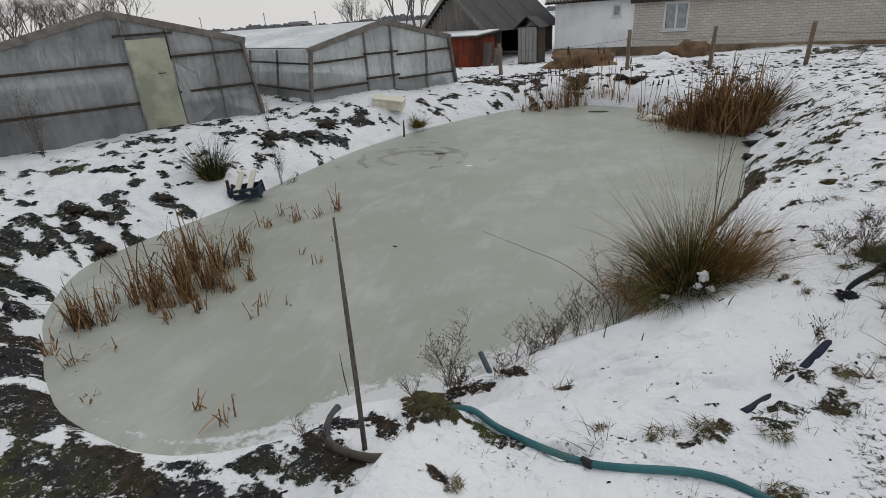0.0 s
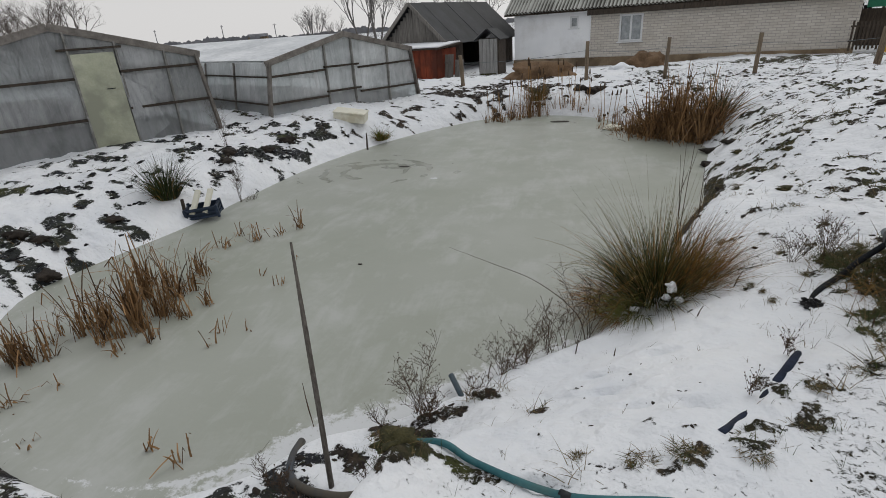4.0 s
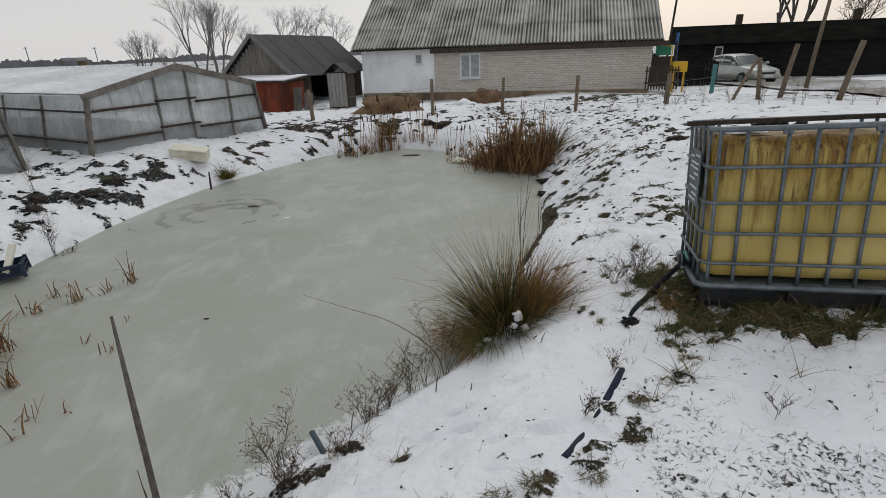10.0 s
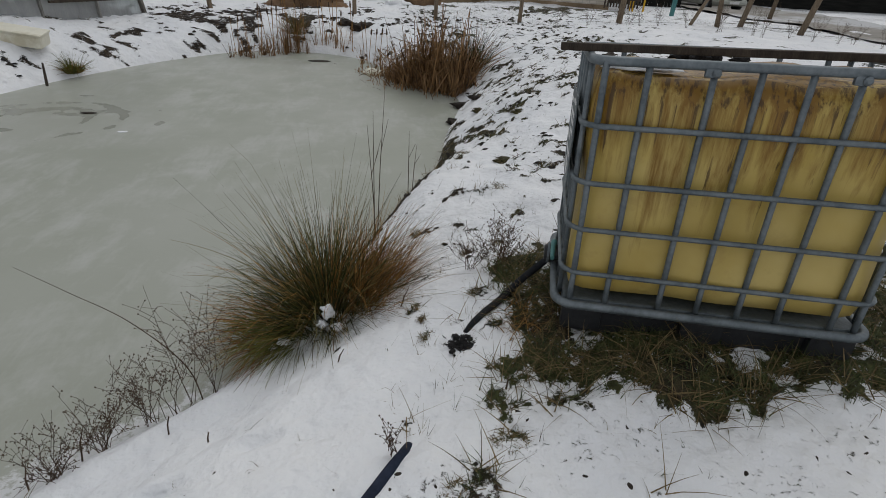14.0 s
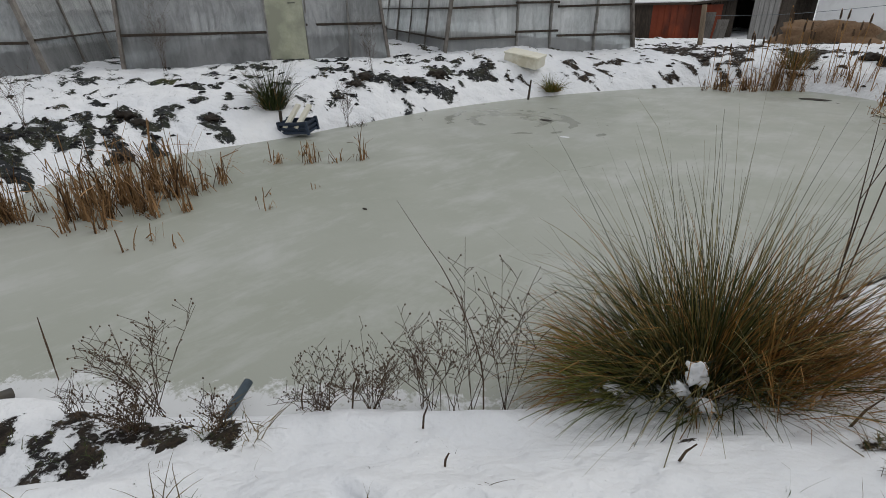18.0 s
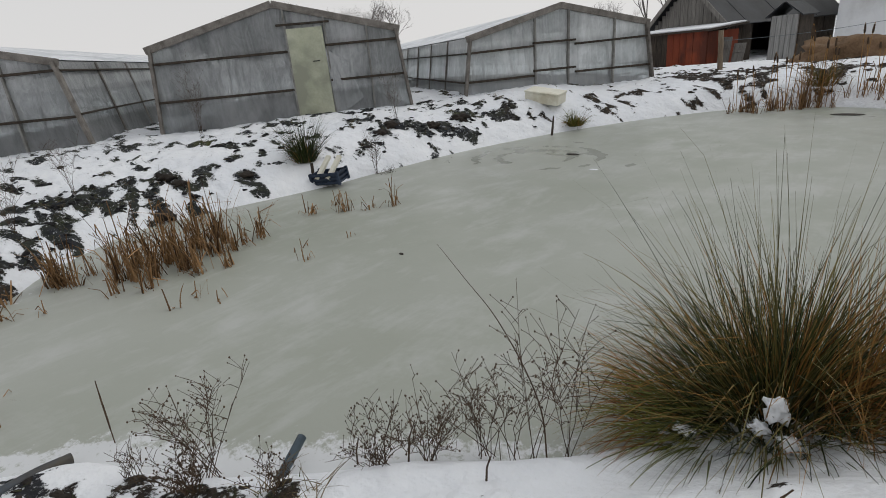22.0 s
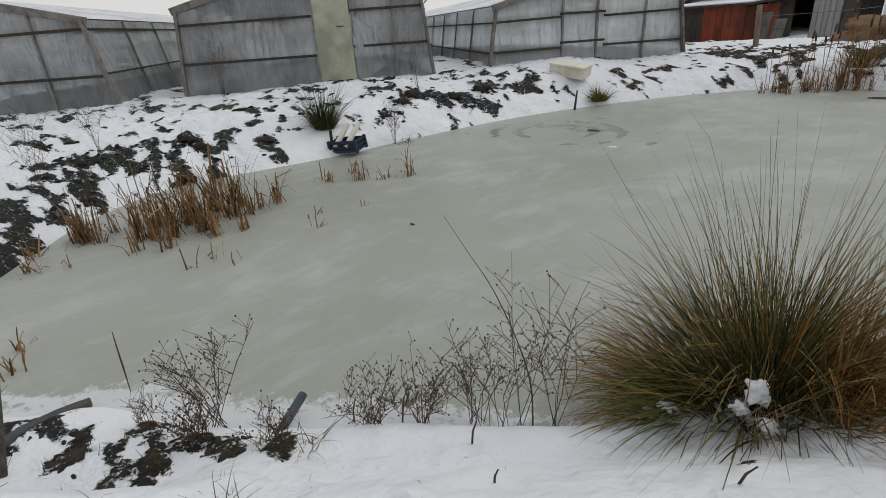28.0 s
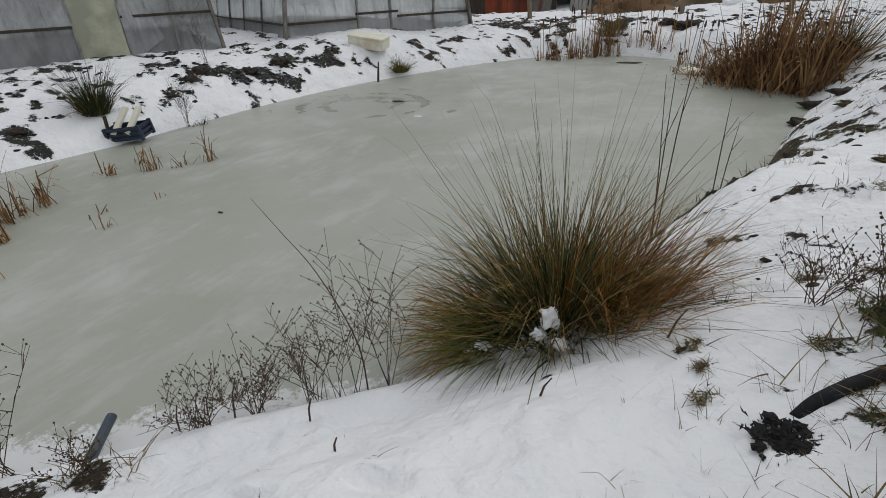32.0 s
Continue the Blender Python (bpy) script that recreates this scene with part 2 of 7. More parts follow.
def film_material(name, dull, pale, thin, thick):
    """Greenhouse polythene: cloudy, wrinkled, half see-through."""
    m, n, l, p = material(name, (0.62, 0.65, 0.66), 0.32, 0, 0.5)
    v = coords(n, l, (1, 1, 0.6))
    wr = noise_tex(n, l, v, 1.3, 4, 0.5, 0.8)
    fold = math_node(n, l, "ADD", math_node(n, l, "MULTIPLY", noise_tex(n, l, coords(n, l, (7, 7, 0.8), (0.35, 0.3, 0)), 1.0, 6, 0.65, 1.2), 0.6), math_node(n, l, "MULTIPLY", noise_tex(n, l, v, 5.0, 6, 0.7, 1.8), 0.4))
    big = noise_tex(n, l, v, 0.5, 2)
    l.new(ramp(n, l, math_node(n, l, "ADD", math_node(n, l, "MULTIPLY", wr, 0.55), math_node(n, l, "MULTIPLY", fold, 0.45)), (0.38, dull), (0.62, pale)), p.inputs["Base Color"])
    tr = n.new("ShaderNodeBsdfTransparent")
    tr.inputs["Color"].default_value = (0.86, 0.9, 0.9, 1)
    ms = n.new("ShaderNodeMixShader")
    f = math_node(n, l, "ADD", math_node(n, l, "MULTIPLY", fold, 0.55), math_node(n, l, "MULTIPLY", big, 0.5))
    sep = n.new("ShaderNodeSeparateXYZ")
    tc = n.new("ShaderNodeTexCoord")
    l.new(tc.outputs["Object"], sep.inputs[0])
    foot = n.new("ShaderNodeMapRange")
    foot.inputs[1].default_value, foot.inputs[2].default_value, foot.inputs[3].default_value, foot.inputs[4].default_value = 0.36, 0.46, -0.36, 0.0
    l.new(sep.outputs[2], foot.inputs[0])
    f = math_node(n, l, "ADD", f, foot.outputs[0])
    l.new(ramp(n, l, f, (0.36, (thin, thin, thin)), (0.70, (thick, thick, thick))), ms.inputs[0])
    l.new(tr.outputs[0], ms.inputs[1])
    l.new(p.outputs[0], ms.inputs[2])
    l.new(ms.outputs[0], n["Material Output"].inputs["Surface"])
    bump(n, l, p, math_node(n, l, "ADD", wr, math_node(n, l, "MULTIPLY", fold, 0.9)), 0.95, 0.07)
    return m


def tank_material():
    """Yellowed translucent tank plastic with brown runs from the top."""
    m, n, l, p = material("yellowed_tank_plastic", (0.5, 0.38, 0.12), 0.42, 0, 0.4)
    v = coords(n, l)
    col = ramp(n, l, noise_tex(n, l, v, 2.3, 4), (0.3, (0.40, 0.285, 0.058)), (0.7, (0.54, 0.42, 0.145)))
    runs = math_node(n, l, "ADD", math_node(n, l, "MULTIPLY", noise_tex(n, l, coords(n, l, (7, 7, 1.3)), 1.0, 5, 0.6), 0.62), math_node(n, l, "MULTIPLY", noise_tex(n, l, coords(n, l, (34, 34, 1.6)), 1.0, 5, 0.7), 0.38))
    sep = n.new("ShaderNodeSeparateXYZ")
    tc = n.new("ShaderNodeTexCoord")
    l.new(tc.outputs["Object"], sep.inputs[0])
    top = math_node(n, l, "MULTIPLY", math_node(n, l, "SUBTRACT", sep.outputs[2], 0.45), 0.36)
    k = ramp(n, l, math_node(n, l, "ADD", runs, top), (0.53, (0, 0, 0)), (0.66, (1, 1, 1)))
    col = mix(n, l, k, col, (0.20, 0.105, 0.012))
    drip = ramp(n, l, math_node(n, l, "ADD", noise_tex(n, l, coords(n, l, (48, 48, 1.2)), 1.0, 4, 0.6), math_node(n, l, "MULTIPLY", math_node(n, l, "SUBTRACT", sep.outputs[2], 0.62), 0.42)), (0.60, (0, 0, 0)), (0.70, (0.85, 0.85, 0.85)))
    col = mix(n, l, drip, col, (0.055, 0.026, 0.006))
    low = ramp(n, l, noise_tex(n, l, v, 6.0, 5, 0.7), (0.55, (0, 0, 0)), (0.75, (0.4, 0.4, 0.4)))
    col = mix(n, l, low, col, (0.28, 0.17, 0.045))
    l.new(col, p.inputs["Base Color"])
    bump(n, l, p, noise_tex(n, l, v, 4, 3), 0.3, 0.02)
    return m


def brick_material():
    m, n, l, p = material("white_silicate_brick", (0.6, 0.58, 0.54), 0.8)
    v = coords(n, l, (1, 1, 1), (radians(90), 0, 0))
    b = n.new("ShaderNodeTexBrick")
    b.inputs["Color1"].default_value = (0.60, 0.56, 0.50, 1)
    b.inputs["Color2"].default_value = (0.50, 0.46, 0.41, 1)
    b.inputs["Mortar"].default_value = (0.34, 0.32, 0.30, 1)
    b.inputs["Scale"].default_value = 1.0
    b.inputs["Mortar Size"].default_value = 0.009
    b.inputs["Brick Width"].default_value = 0.26
    b.inputs["Row Height"].default_value = 0.098
    l.new(v, b.inputs["Vector"])
    g = noise_tex(n, l, coords(n, l), 1.2, 6, 0.7)
    col = mix(n, l, ramp(n, l, g, (0.45, (0, 0, 0)), (0.75, (0.5, 0.5, 0.5))), b.outputs["Color"], (0.38, 0.33, 0.27))
    l.new(col, p.inputs["Base Color"])
    bump(n, l, p, math_node(n, l, "SUBTRACT", 1.0, b.outputs["Fac"]), 0.6, 0.01)
    return m


M_ground, M_ice, M_tank, M_brick = ground_material(), ice_material(), tank_material(), brick_material()
M_film = film_material("cloudy_polythene", (0.52, 0.55, 0.56), (0.80, 0.82, 0.83), 0.46, 0.88)
M_oldfilm = film_material("dirty_old_polythene", (0.24, 0.25, 0.255), (0.52, 0.53, 0.54), 0.52, 0.90)
M_snow = varied("snow", (0.76, 0.78, 0.82), (0.85, 0.86, 0.88), 0.6, 3.0, bump_s=0.4, fine=40, by_object=0.03)
M_oldwood = varied("weathered_grey_wood", (0.10, 0.094, 0.086), (0.25, 0.235, 0.215), 0.85, 3.0, (9, 9, 0.7), 0.5, 0.01)
M_darkwood = varied("dark_wet_wood", (0.022, 0.017, 0.013), (0.075, 0.058, 0.044), 0.8, 4.0, (6, 6, 1), 0.5, 0.01)
M_batten = varied("grey_lath", (0.10, 0.09, 0.08), (0.24, 0.22, 0.2), 0.85, 4.0, (2, 2, 2), 0.4, 0.006)
M_filmlath = varied("film_wrapped_lath", (0.13, 0.125, 0.115), (0.30, 0.295, 0.28), 0.6, 4.0, (2, 2, 2), 0.4, 0.006)
M_roofsnow = varied("slushy_snow_on_film", (0.50, 0.52, 0.54), (0.80, 0.81, 0.83), 0.6, 1.2, (1, 0.4, 1), 0.4, fine=9, by_object=0.04)
M_palewood = varied("pale_grey_board", (0.19, 0.19, 0.185), (0.34, 0.335, 0.325), 0.85, 3.0, (9, 9, 0.7), 0.4, 0.008)
M_postwood = varied("bleached_post_wood", (0.09, 0.07, 0.05), (0.22, 0.17, 0.12), 0.85, 4.0, (14, 14, 1), 0.5, 0.008)
M_door = varied("dirty_cream_panel", (0.40, 0.42, 0.30), (0.56, 0.57, 0.45), 0.6, 2.0, by_object=0.03, stain=(0.30, 0.31, 0.24))
M_galv = varied("galvanised_steel", (0.085, 0.105, 0.12), (0.19, 0.22, 0.24), 0.52, 9.0, bump_s=0.15, metal=0.5, spec=0.5, by_object=0.06)
M_black = varied("black_plastic", (0.010, 0.011, 0.013), (0.028, 0.03, 0.034), 0.5, 5.0, bump_s=0.2)
M_blackpipe = varied("muddy_black_pipe", (0.006, 0.007, 0.009), (0.02, 0.022, 0.027), 0.75, 7.0, bump_s=0.3, spec=0.15, stain=(0.03, 0.026, 0.023))
M_navypipe = varied("dark_navy_pipe", (0.010, 0.014, 0.026), (0.026, 0.034, 0.058), 0.75, 7.0, bump_s=0.3, spec=0.12, stain=(0.035, 0.036, 0.04))
M_pole = varied("weathered_dark_pole", (0.045, 0.038, 0.032), (0.14, 0.125, 0.11), 0.85, 4.0, (20, 20, 2), 0.5, 0.004)
M_lushgrass = blade_material("yellow_green_grass", (0.05, 0.065, 0.012), (0.20, 0.19, 0.045))
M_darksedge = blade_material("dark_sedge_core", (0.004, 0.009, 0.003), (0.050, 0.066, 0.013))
M_bluepipe = varied("blue_grey_plastic_pipe", (0.040, 0.062, 0.082), (0.085, 0.115, 0.14), 0.5, 7.0, bump_s=0.15)
M_hose = varied("teal_rubber_hose", (0.016, 0.080, 0.096), (0.040, 0.150, 0.165), 0.45, 5.0, bump_s=0.15, stain=(0.06, 0.13, 0.13))
M_greyhose = varied("muddy_grey_hose", (0.022, 0.028, 0.040), (0.055, 0.068, 0.088), 0.5, 5.0, bump_s=0.2, stain=(0.08, 0.07, 0.055))
M_foam = varied("dirty_white_foam", (0.66, 0.64, 0.54), (0.80, 0.78, 0.68), 0.75, 4.0, bump_s=0.3, fine=120, by_object=0.03, stain=(0.56, 0.52, 0.40))
M_crate = varied("dark_blue_plastic", (0.012, 0.02, 0.038), (0.03, 0.045, 0.075), 0.5, 5.0, bump_s=0.15)
M_plaster = varied("white_plaster", (0.76, 0.77, 0.79), (0.86, 0.87, 0.88), 0.85, 1.1, bump_s=0.3, stain=(0.66, 0.66, 0.66))
M_plinth = varied("stained_concrete_plinth", (0.14, 0.10, 0.062), (0.27, 0.21, 0.14), 0.9, 1.4, bump_s=0.4, stain=(0.10, 0.075, 0.05))


def slate_material():
    """Cement roofing sheet: grey crowns, blots of lichen and grime, groove shade painted into the troughs."""
    m, n, l, p = material("asbestos_cement_roof", (0.3, 0.3, 0.29), 0.9)
    tc = n.new("ShaderNodeTexCoord")
    sep = n.new("ShaderNodeSeparateXYZ")
    l.new(tc.outputs["Object"], sep.inputs[0])
    # sine stripes colour the troughs darker, to strengthen the weak shading of the waves
    trough_shade = math_node(n, l, "MULTIPLY", math_node(n, l, "SINE", math_node(n, l, "MULTIPLY", sep.outputs[0], 2 * math.pi / 0.15), 0), -0.5)
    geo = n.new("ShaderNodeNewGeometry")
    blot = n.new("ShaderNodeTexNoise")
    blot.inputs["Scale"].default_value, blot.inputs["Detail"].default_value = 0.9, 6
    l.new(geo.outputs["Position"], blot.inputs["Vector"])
    shade_blot = math_node(n, l, "ADD", math_node(n, l, "MULTIPLY", trough_shade, 0.45), blot.outputs["Fac"])
    col = ramp(n, l, shade_blot, (0.30, (0.50, 0.50, 0.475)), (0.55, (0.31, 0.31, 0.285)), (0.80, (0.085, 0.08, 0.07)))
    info = n.new("ShaderNodeObjectInfo")
    col = mix(n, l, 1.0, col, math_node(n, l, "ADD", math_node(n, l, "MULTIPLY", info.outputs["Random"], 0.35), 0.85), "MULTIPLY")
    l.new(col, p.inputs["Base Color"])
    return m


M_slate = slate_material()
M_tar = varied("tar_paper_roof", (0.006, 0.007, 0.009), (0.022, 0.024, 0.028), 0.6, 2.0, bump_s=0.5, by_object=0.25)
M_red = varied("rusty_red_paint", (0.15, 0.028, 0.012), (0.26, 0.055, 0.022), 0.75, 2.5, (1, 1, 0.4), 0.3, stain=(0.09, 0.025, 0.014))
M_frame = varied("white_window_frame", (0.62, 0.63, 0.64), (0.72, 0.73, 0.74), 0.45, 4.0, bump_s=0.05, by_object=0.02)
M_clay = varied("wet_sand_heap", (0.10, 0.062, 0.035), (0.23, 0.145, 0.085), 0.9, 3.0, bump_s=0.7, bump_d=0.05, fine=30)
M_peat = varied("black_peat", (0.004, 0.004, 0.005), (0.016, 0.015, 0.016), 0.8, 9.0, bump_s=1.0, bump_d=0.03, fine=60)
M_mud = varied("black_wet_earth", (0.010, 0.008, 0.007), (0.04, 0.03, 0.022), 0.75, 8.0, bump_s=0.9, bump_d=0.03, fine=50)
M_moss = varied("mossy_sod", (0.018, 0.020, 0.009), (0.10, 0.088, 0.036), 0.9, 14.0, bump_s=0.9, bump_d=0.03, fine=90)
M_bark = varied("bare_bark", (0.045, 0.038, 0.034), (0.12, 0.105, 0.095), 0.9, 5.0, bump_s=0.4)
# bark and twigs for far trees, with the distance haze mixed into the colour
M_hazebark = varied("haze_grey_bark", (0.10, 0.092, 0.088), (0.18, 0.168, 0.16), 0.95, 5.0, bump_s=0.1)
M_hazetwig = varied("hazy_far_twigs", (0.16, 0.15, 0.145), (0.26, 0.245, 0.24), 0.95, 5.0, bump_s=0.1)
M_twig = varied("bare_twigs", (0.06, 0.05, 0.045), (0.13, 0.11, 0.10), 0.9, 5.0, bump_s=0.1)
M_weed = varied("dead_weed_stems", (0.035, 0.022, 0.015), (0.10, 0.065, 0.04), 0.85, 20.0, bump_s=0.1)
M_sedge = blade_material("green_sedge_blades", (0.006, 0.014, 0.004), (0.20, 0.165, 0.052))
M_straw = blade_material("straw_blades", (0.075, 0.030, 0.009), (0.40, 0.215, 0.062))
M_reed = blade_material("russet_reed_leaves", (0.030, 0.015, 0.008), (0.37, 0.215, 0.098))
M_rust = blade_material("rust_brown_leaves", (0.09, 0.032, 0.010), (0.38, 0.185, 0.055))
M_bleached = blade_material("bleached_straw", (0.30, 0.19, 0.07), (0.62, 0.46, 0.20))
M_drygrass = blade_material("dead_grass", (0.06, 0.042, 0.018), (0.22, 0.16, 0.075))
M_greengrass = blade_material("winter_green_grass", (0.02, 0.035, 0.010), (0.085, 0.10, 0.035))
M_glass, _n, _l, _p = material("window_glass", (0.03, 0.035, 0.04), 0.10, 0, 0.3)
M_curtain = varied("net_curtain", (0.20, 0.21, 0.22), (0.34, 0.35, 0.35), 0.9, 6.0, (8, 8, 0.6), 0.2)
M_car = varied("silver_green_car_paint", (0.34, 0.36, 0.335), (0.42, 0.44, 0.41), 0.3, 3.0, bump_s=0.02, metal=0.45, spec=0.5, by_object=0.0)
M_rubber = varied("tyre_rubber", (0.012, 0.012, 0.013), (0.03, 0.03, 0.03), 0.8, 9.0)
M_yellow = varied("yellow_paint", (0.55, 0.33, 0.012), (0.68, 0.42, 0.03), 0.5, 4.0, bump_s=0.05)
M_green = varied("green_paint", (0.012, 0.15, 0.085), (0.03, 0.22, 0.13), 0.5, 4.0, bump_s=0.05)
M_teal = varied("faded_teal_paint", (0.04, 0.15, 0.155), (0.08, 0.22, 0.22), 0.6, 4.0, bump_s=0.1)
M_bluepaint = varied("blue_paint", (0.03, 0.10, 0.26), (0.05, 0.15, 0.34), 0.6, 4.0, bump_s=0.05)
M_pane = varied("pane_with_net_curtain", (0.20, 0.22, 0.23), (0.42, 0.44, 0.45), 0.12, 5.0, bump_s=0.02, spec=0.5, by_object=0.05)
M_farroof = varied("black_tarred_far_roof", (0.006, 0.007, 0.006), (0.018, 0.019, 0.016), 1.0, 1.2, bump_s=0.4, spec=0.0)
M_farhouse = varied("dark_stained_timber", (0.010, 0.011, 0.011), (0.028, 0.028, 0.026), 0.95, 1.5, (1, 1, 6), 0.4, spec=0.0)
# horizon woods, poles and barn roof: greyed in the colour to stand for haze
M_hazegrey = varied("far_woods", (0.15, 0.155, 0.17), (0.23, 0.23, 0.245), 1.0, 0.2, bump_s=0.0)
M_lamp = varied("headlamp_glass", (0.4, 0.42, 0.44), (0.55, 0.56, 0.58), 0.15, 9.0, bump_s=0.0, spec=0.6)

# ---------------------------------------------------------------- mesh helpers


def thing(name, label, category, m=None, group="", kind=""):
    ob = new(name)
    ob.empty_display_size = 0.1
    if m is not None:
        ob.matrix_world = m
    return tagged(ob, label, category, group, kind)


def part(name, bm, mat, parent=None, label=""):
    """Links a bmesh, or lists of points and faces, as one mesh object."""
    me = bpy.data.meshes.new(name)
    if isinstance(bm, tuple):
        me.from_pydata(bm[0], [], bm[1])
    else:
        bm.to_mesh(me)
        bm.free()
    me.materials.append(mat)
    ob = new(name, me)
    if parent is not None:
        ob.parent = parent
    if label:
        ob["label"] = label
    return ob


def smooth(ob):
    ob.data.polygons.foreach_set("use_smooth", [True] * len(ob.data.polygons))
    return ob


def box(sx, sy, sz, at=(0, 0, 0), turn=None, bevel=0.0, bm=None):
    """A box centred at a place, with bevelled edges."""
    bm = bm or bmesh.new()
    m = Matrix.Translation(at) @ (turn or Matrix()) @ Matrix.Diagonal((sx, sy, sz, 1))
    made = bmesh.ops.create_cube(bm, size=1, matrix=m)
    if bevel:
        edges = list({e for v in made["verts"] for e in v.link_edges})
        bmesh.ops.bevel(bm, geom=edges, offset=bevel, segments=2, affect="EDGES", profile=0.6)
    return bm


def bar(a, b, w, t, bevel=0.0, bm=None):
    """A lath from a to b, w wide and t thick."""
    a, b = Vector(a), Vector(b)
    d = b - a
    turn = d.to_track_quat("Z", "Y").to_matrix().to_4x4()
    return box(w, t, d.length, (a + b) / 2, turn, bevel, bm)


def tube(points, r, sides=10, closed=False, wobble=0.0):
    """A round tube along points; r may be one radius or one for each point. Returns points and faces."""
    pts = [Vector(p) for p in points]
    n = len(pts)
    rs = r if isinstance(r, (list, tuple)) else [r] * n
    verts, faces = [], []
    up = Vector((0.03, 0.05, 1))
    for i, p in enumerate(pts):
        d = (pts[(i + 1) % n] - pts[i - 1]) if closed else (pts[min(i + 1, n - 1)] - pts[max(i - 1, 0)])
        d.normalize()
        ref = up if abs(d.dot(up.normalized())) < 0.95 else Vector((1, 0, 0))
        s = d.cross(ref).normalized()
        u = s.cross(d)
        for k in range(sides):
            a = 2 * math.pi * k / sides
            q = rs[i] * (1 + wobble * random.uniform(-1, 1))
            verts.append(p + s * (math.cos(a) * q) + u * (math.sin(a) * q))
    for i in range(n if closed else n - 1):
        j = (i + 1) % n
        for k in range(sides):
            k2 = (k + 1) % sides
            faces.append((i * sides + k, i * sides + k2, j * sides + k2, j * sides + k))
    if not closed:
        faces.append(tuple(range(sides - 1, -1, -1)))
        faces.append(tuple((n - 1) * sides + k for k in range(sides)))
    return verts, faces


def curve_points(ctrl, steps=8):
    """A smooth line through a few points."""
    c = [Vector(p) for p in ctrl]
    c = [2 * c[0] - c[1]] + c + [2 * c[-1] - c[-2]]
    out = []
    for i in range(1, len(c) - 2):
        for k in range(steps):
            t = k / steps
            out.append(0.5 * (2 * c[i] + (c[i + 1] - c[i - 1]) * t + (2 * c[i - 1] - 5 * c[i] + 4 * c[i + 1] - c[i + 2]) * t * t + (3 * c[i] - c[i - 1] - 3 * c[i + 1] + c[i + 2]) * t ** 3))
    out.append(c[-2])
    return out


def join(*lists):
    verts, faces = [], []
    for v, f in lists:
        k = len(verts)
        verts += v
        faces += [tuple(i + k for i in q) for q in f]
    return verts, faces


def blades(items, segs=4, taper=0.85):
    """Thin tapered leaves: each from (base, heading, lean, length, width, droop, kink)."""
    verts, faces = [], []
    for base, heading, lean, length, width, droop, kink in items:
        p = Vector(base)
        k0 = len(verts)
        a = lean
        side = Vector((-math.sin(heading), math.cos(heading), 0))
        tw = random.uniform(-0.9, 0.9)
        fold = random.randint(1, max(1, segs - 1))
        for i in range(segs + 1):
            f = i / segs
            d = Vector((math.cos(heading) * math.sin(a), math.sin(heading) * math.sin(a), math.cos(a)))
            s = (side * math.cos(tw) + d.cross(side) * math.sin(tw)) * (width * (1 - taper * f) / 2)
            verts += [p - s, p + s]
            p = p + d * (length / segs)
            a += droop / segs
            if kink and i == fold:
                a += kink
        for i in range(segs):
            q = k0 + 2 * i
            faces.append((q, q + 1, q + 3, q + 2))
    return verts, faces


def lump(r, squash, seed, rough=0.35, detail=2):
    """A clod or heap: a ball pushed about by noise."""
    bm = bmesh.new()
    bmesh.ops.create_icosphere(bm, subdivisions=detail, radius=1)
    for v in bm.verts:
        k = 1 + rough * noise.noise(v.co * 1.7 + Vector((seed, 0, 0))) + 0.5 * rough * noise.noise(v.co * 4.1 + Vector((0, seed, 0)))
        v.co = Vector((v.co.x * r[0] * k, v.co.y * r[1] * k, v.co.z * squash * k))
    return bm


# ---------------------------------------------------------------- lie of the land
SHORE = [(-3.2, 1.7), (-2.72, 1.45), (-2.14, 1.33), (-1.78, 1.33), (-1.45, 1.44), (-1.14, 1.65), (-0.93, 1.93), (-0.55, 2.13), (-0.18, 2.45),
         (0.10, 2.77), (0.42, 3.02), (0.80, 3.48), (1.12, 4.25), (1.43, 5.05), (1.62, 5.5), (1.9, 6.1), (2.07, 6.8), (2.2, 7.5), (2.38, 8.2),
         (2.55, 9.1), (2.3, 9.9), (1.75, 10.5), (1.4, 11.3), (0.9, 12.1), (0.2, 12.5), (-0.8, 12.6), (-1.7, 12.2), (-2.5, 11.25),
         (-3.06, 10.35), (-3.6, 9.2), (-3.95, 8.0), (-4.1, 7.1), (-4.2, 6.0), (-4.22, 5.4), (-4.35, 4.7), (-4.58, 3.7), (-4.58, 3.1), (-4.1, 2.4), (-3.6, 2.0)]
OUTLINE = np.array([(p.x, p.y) for p in curve_points([(*q, 0) for q in SHORE + SHORE[:1]], 4)[:-1]])
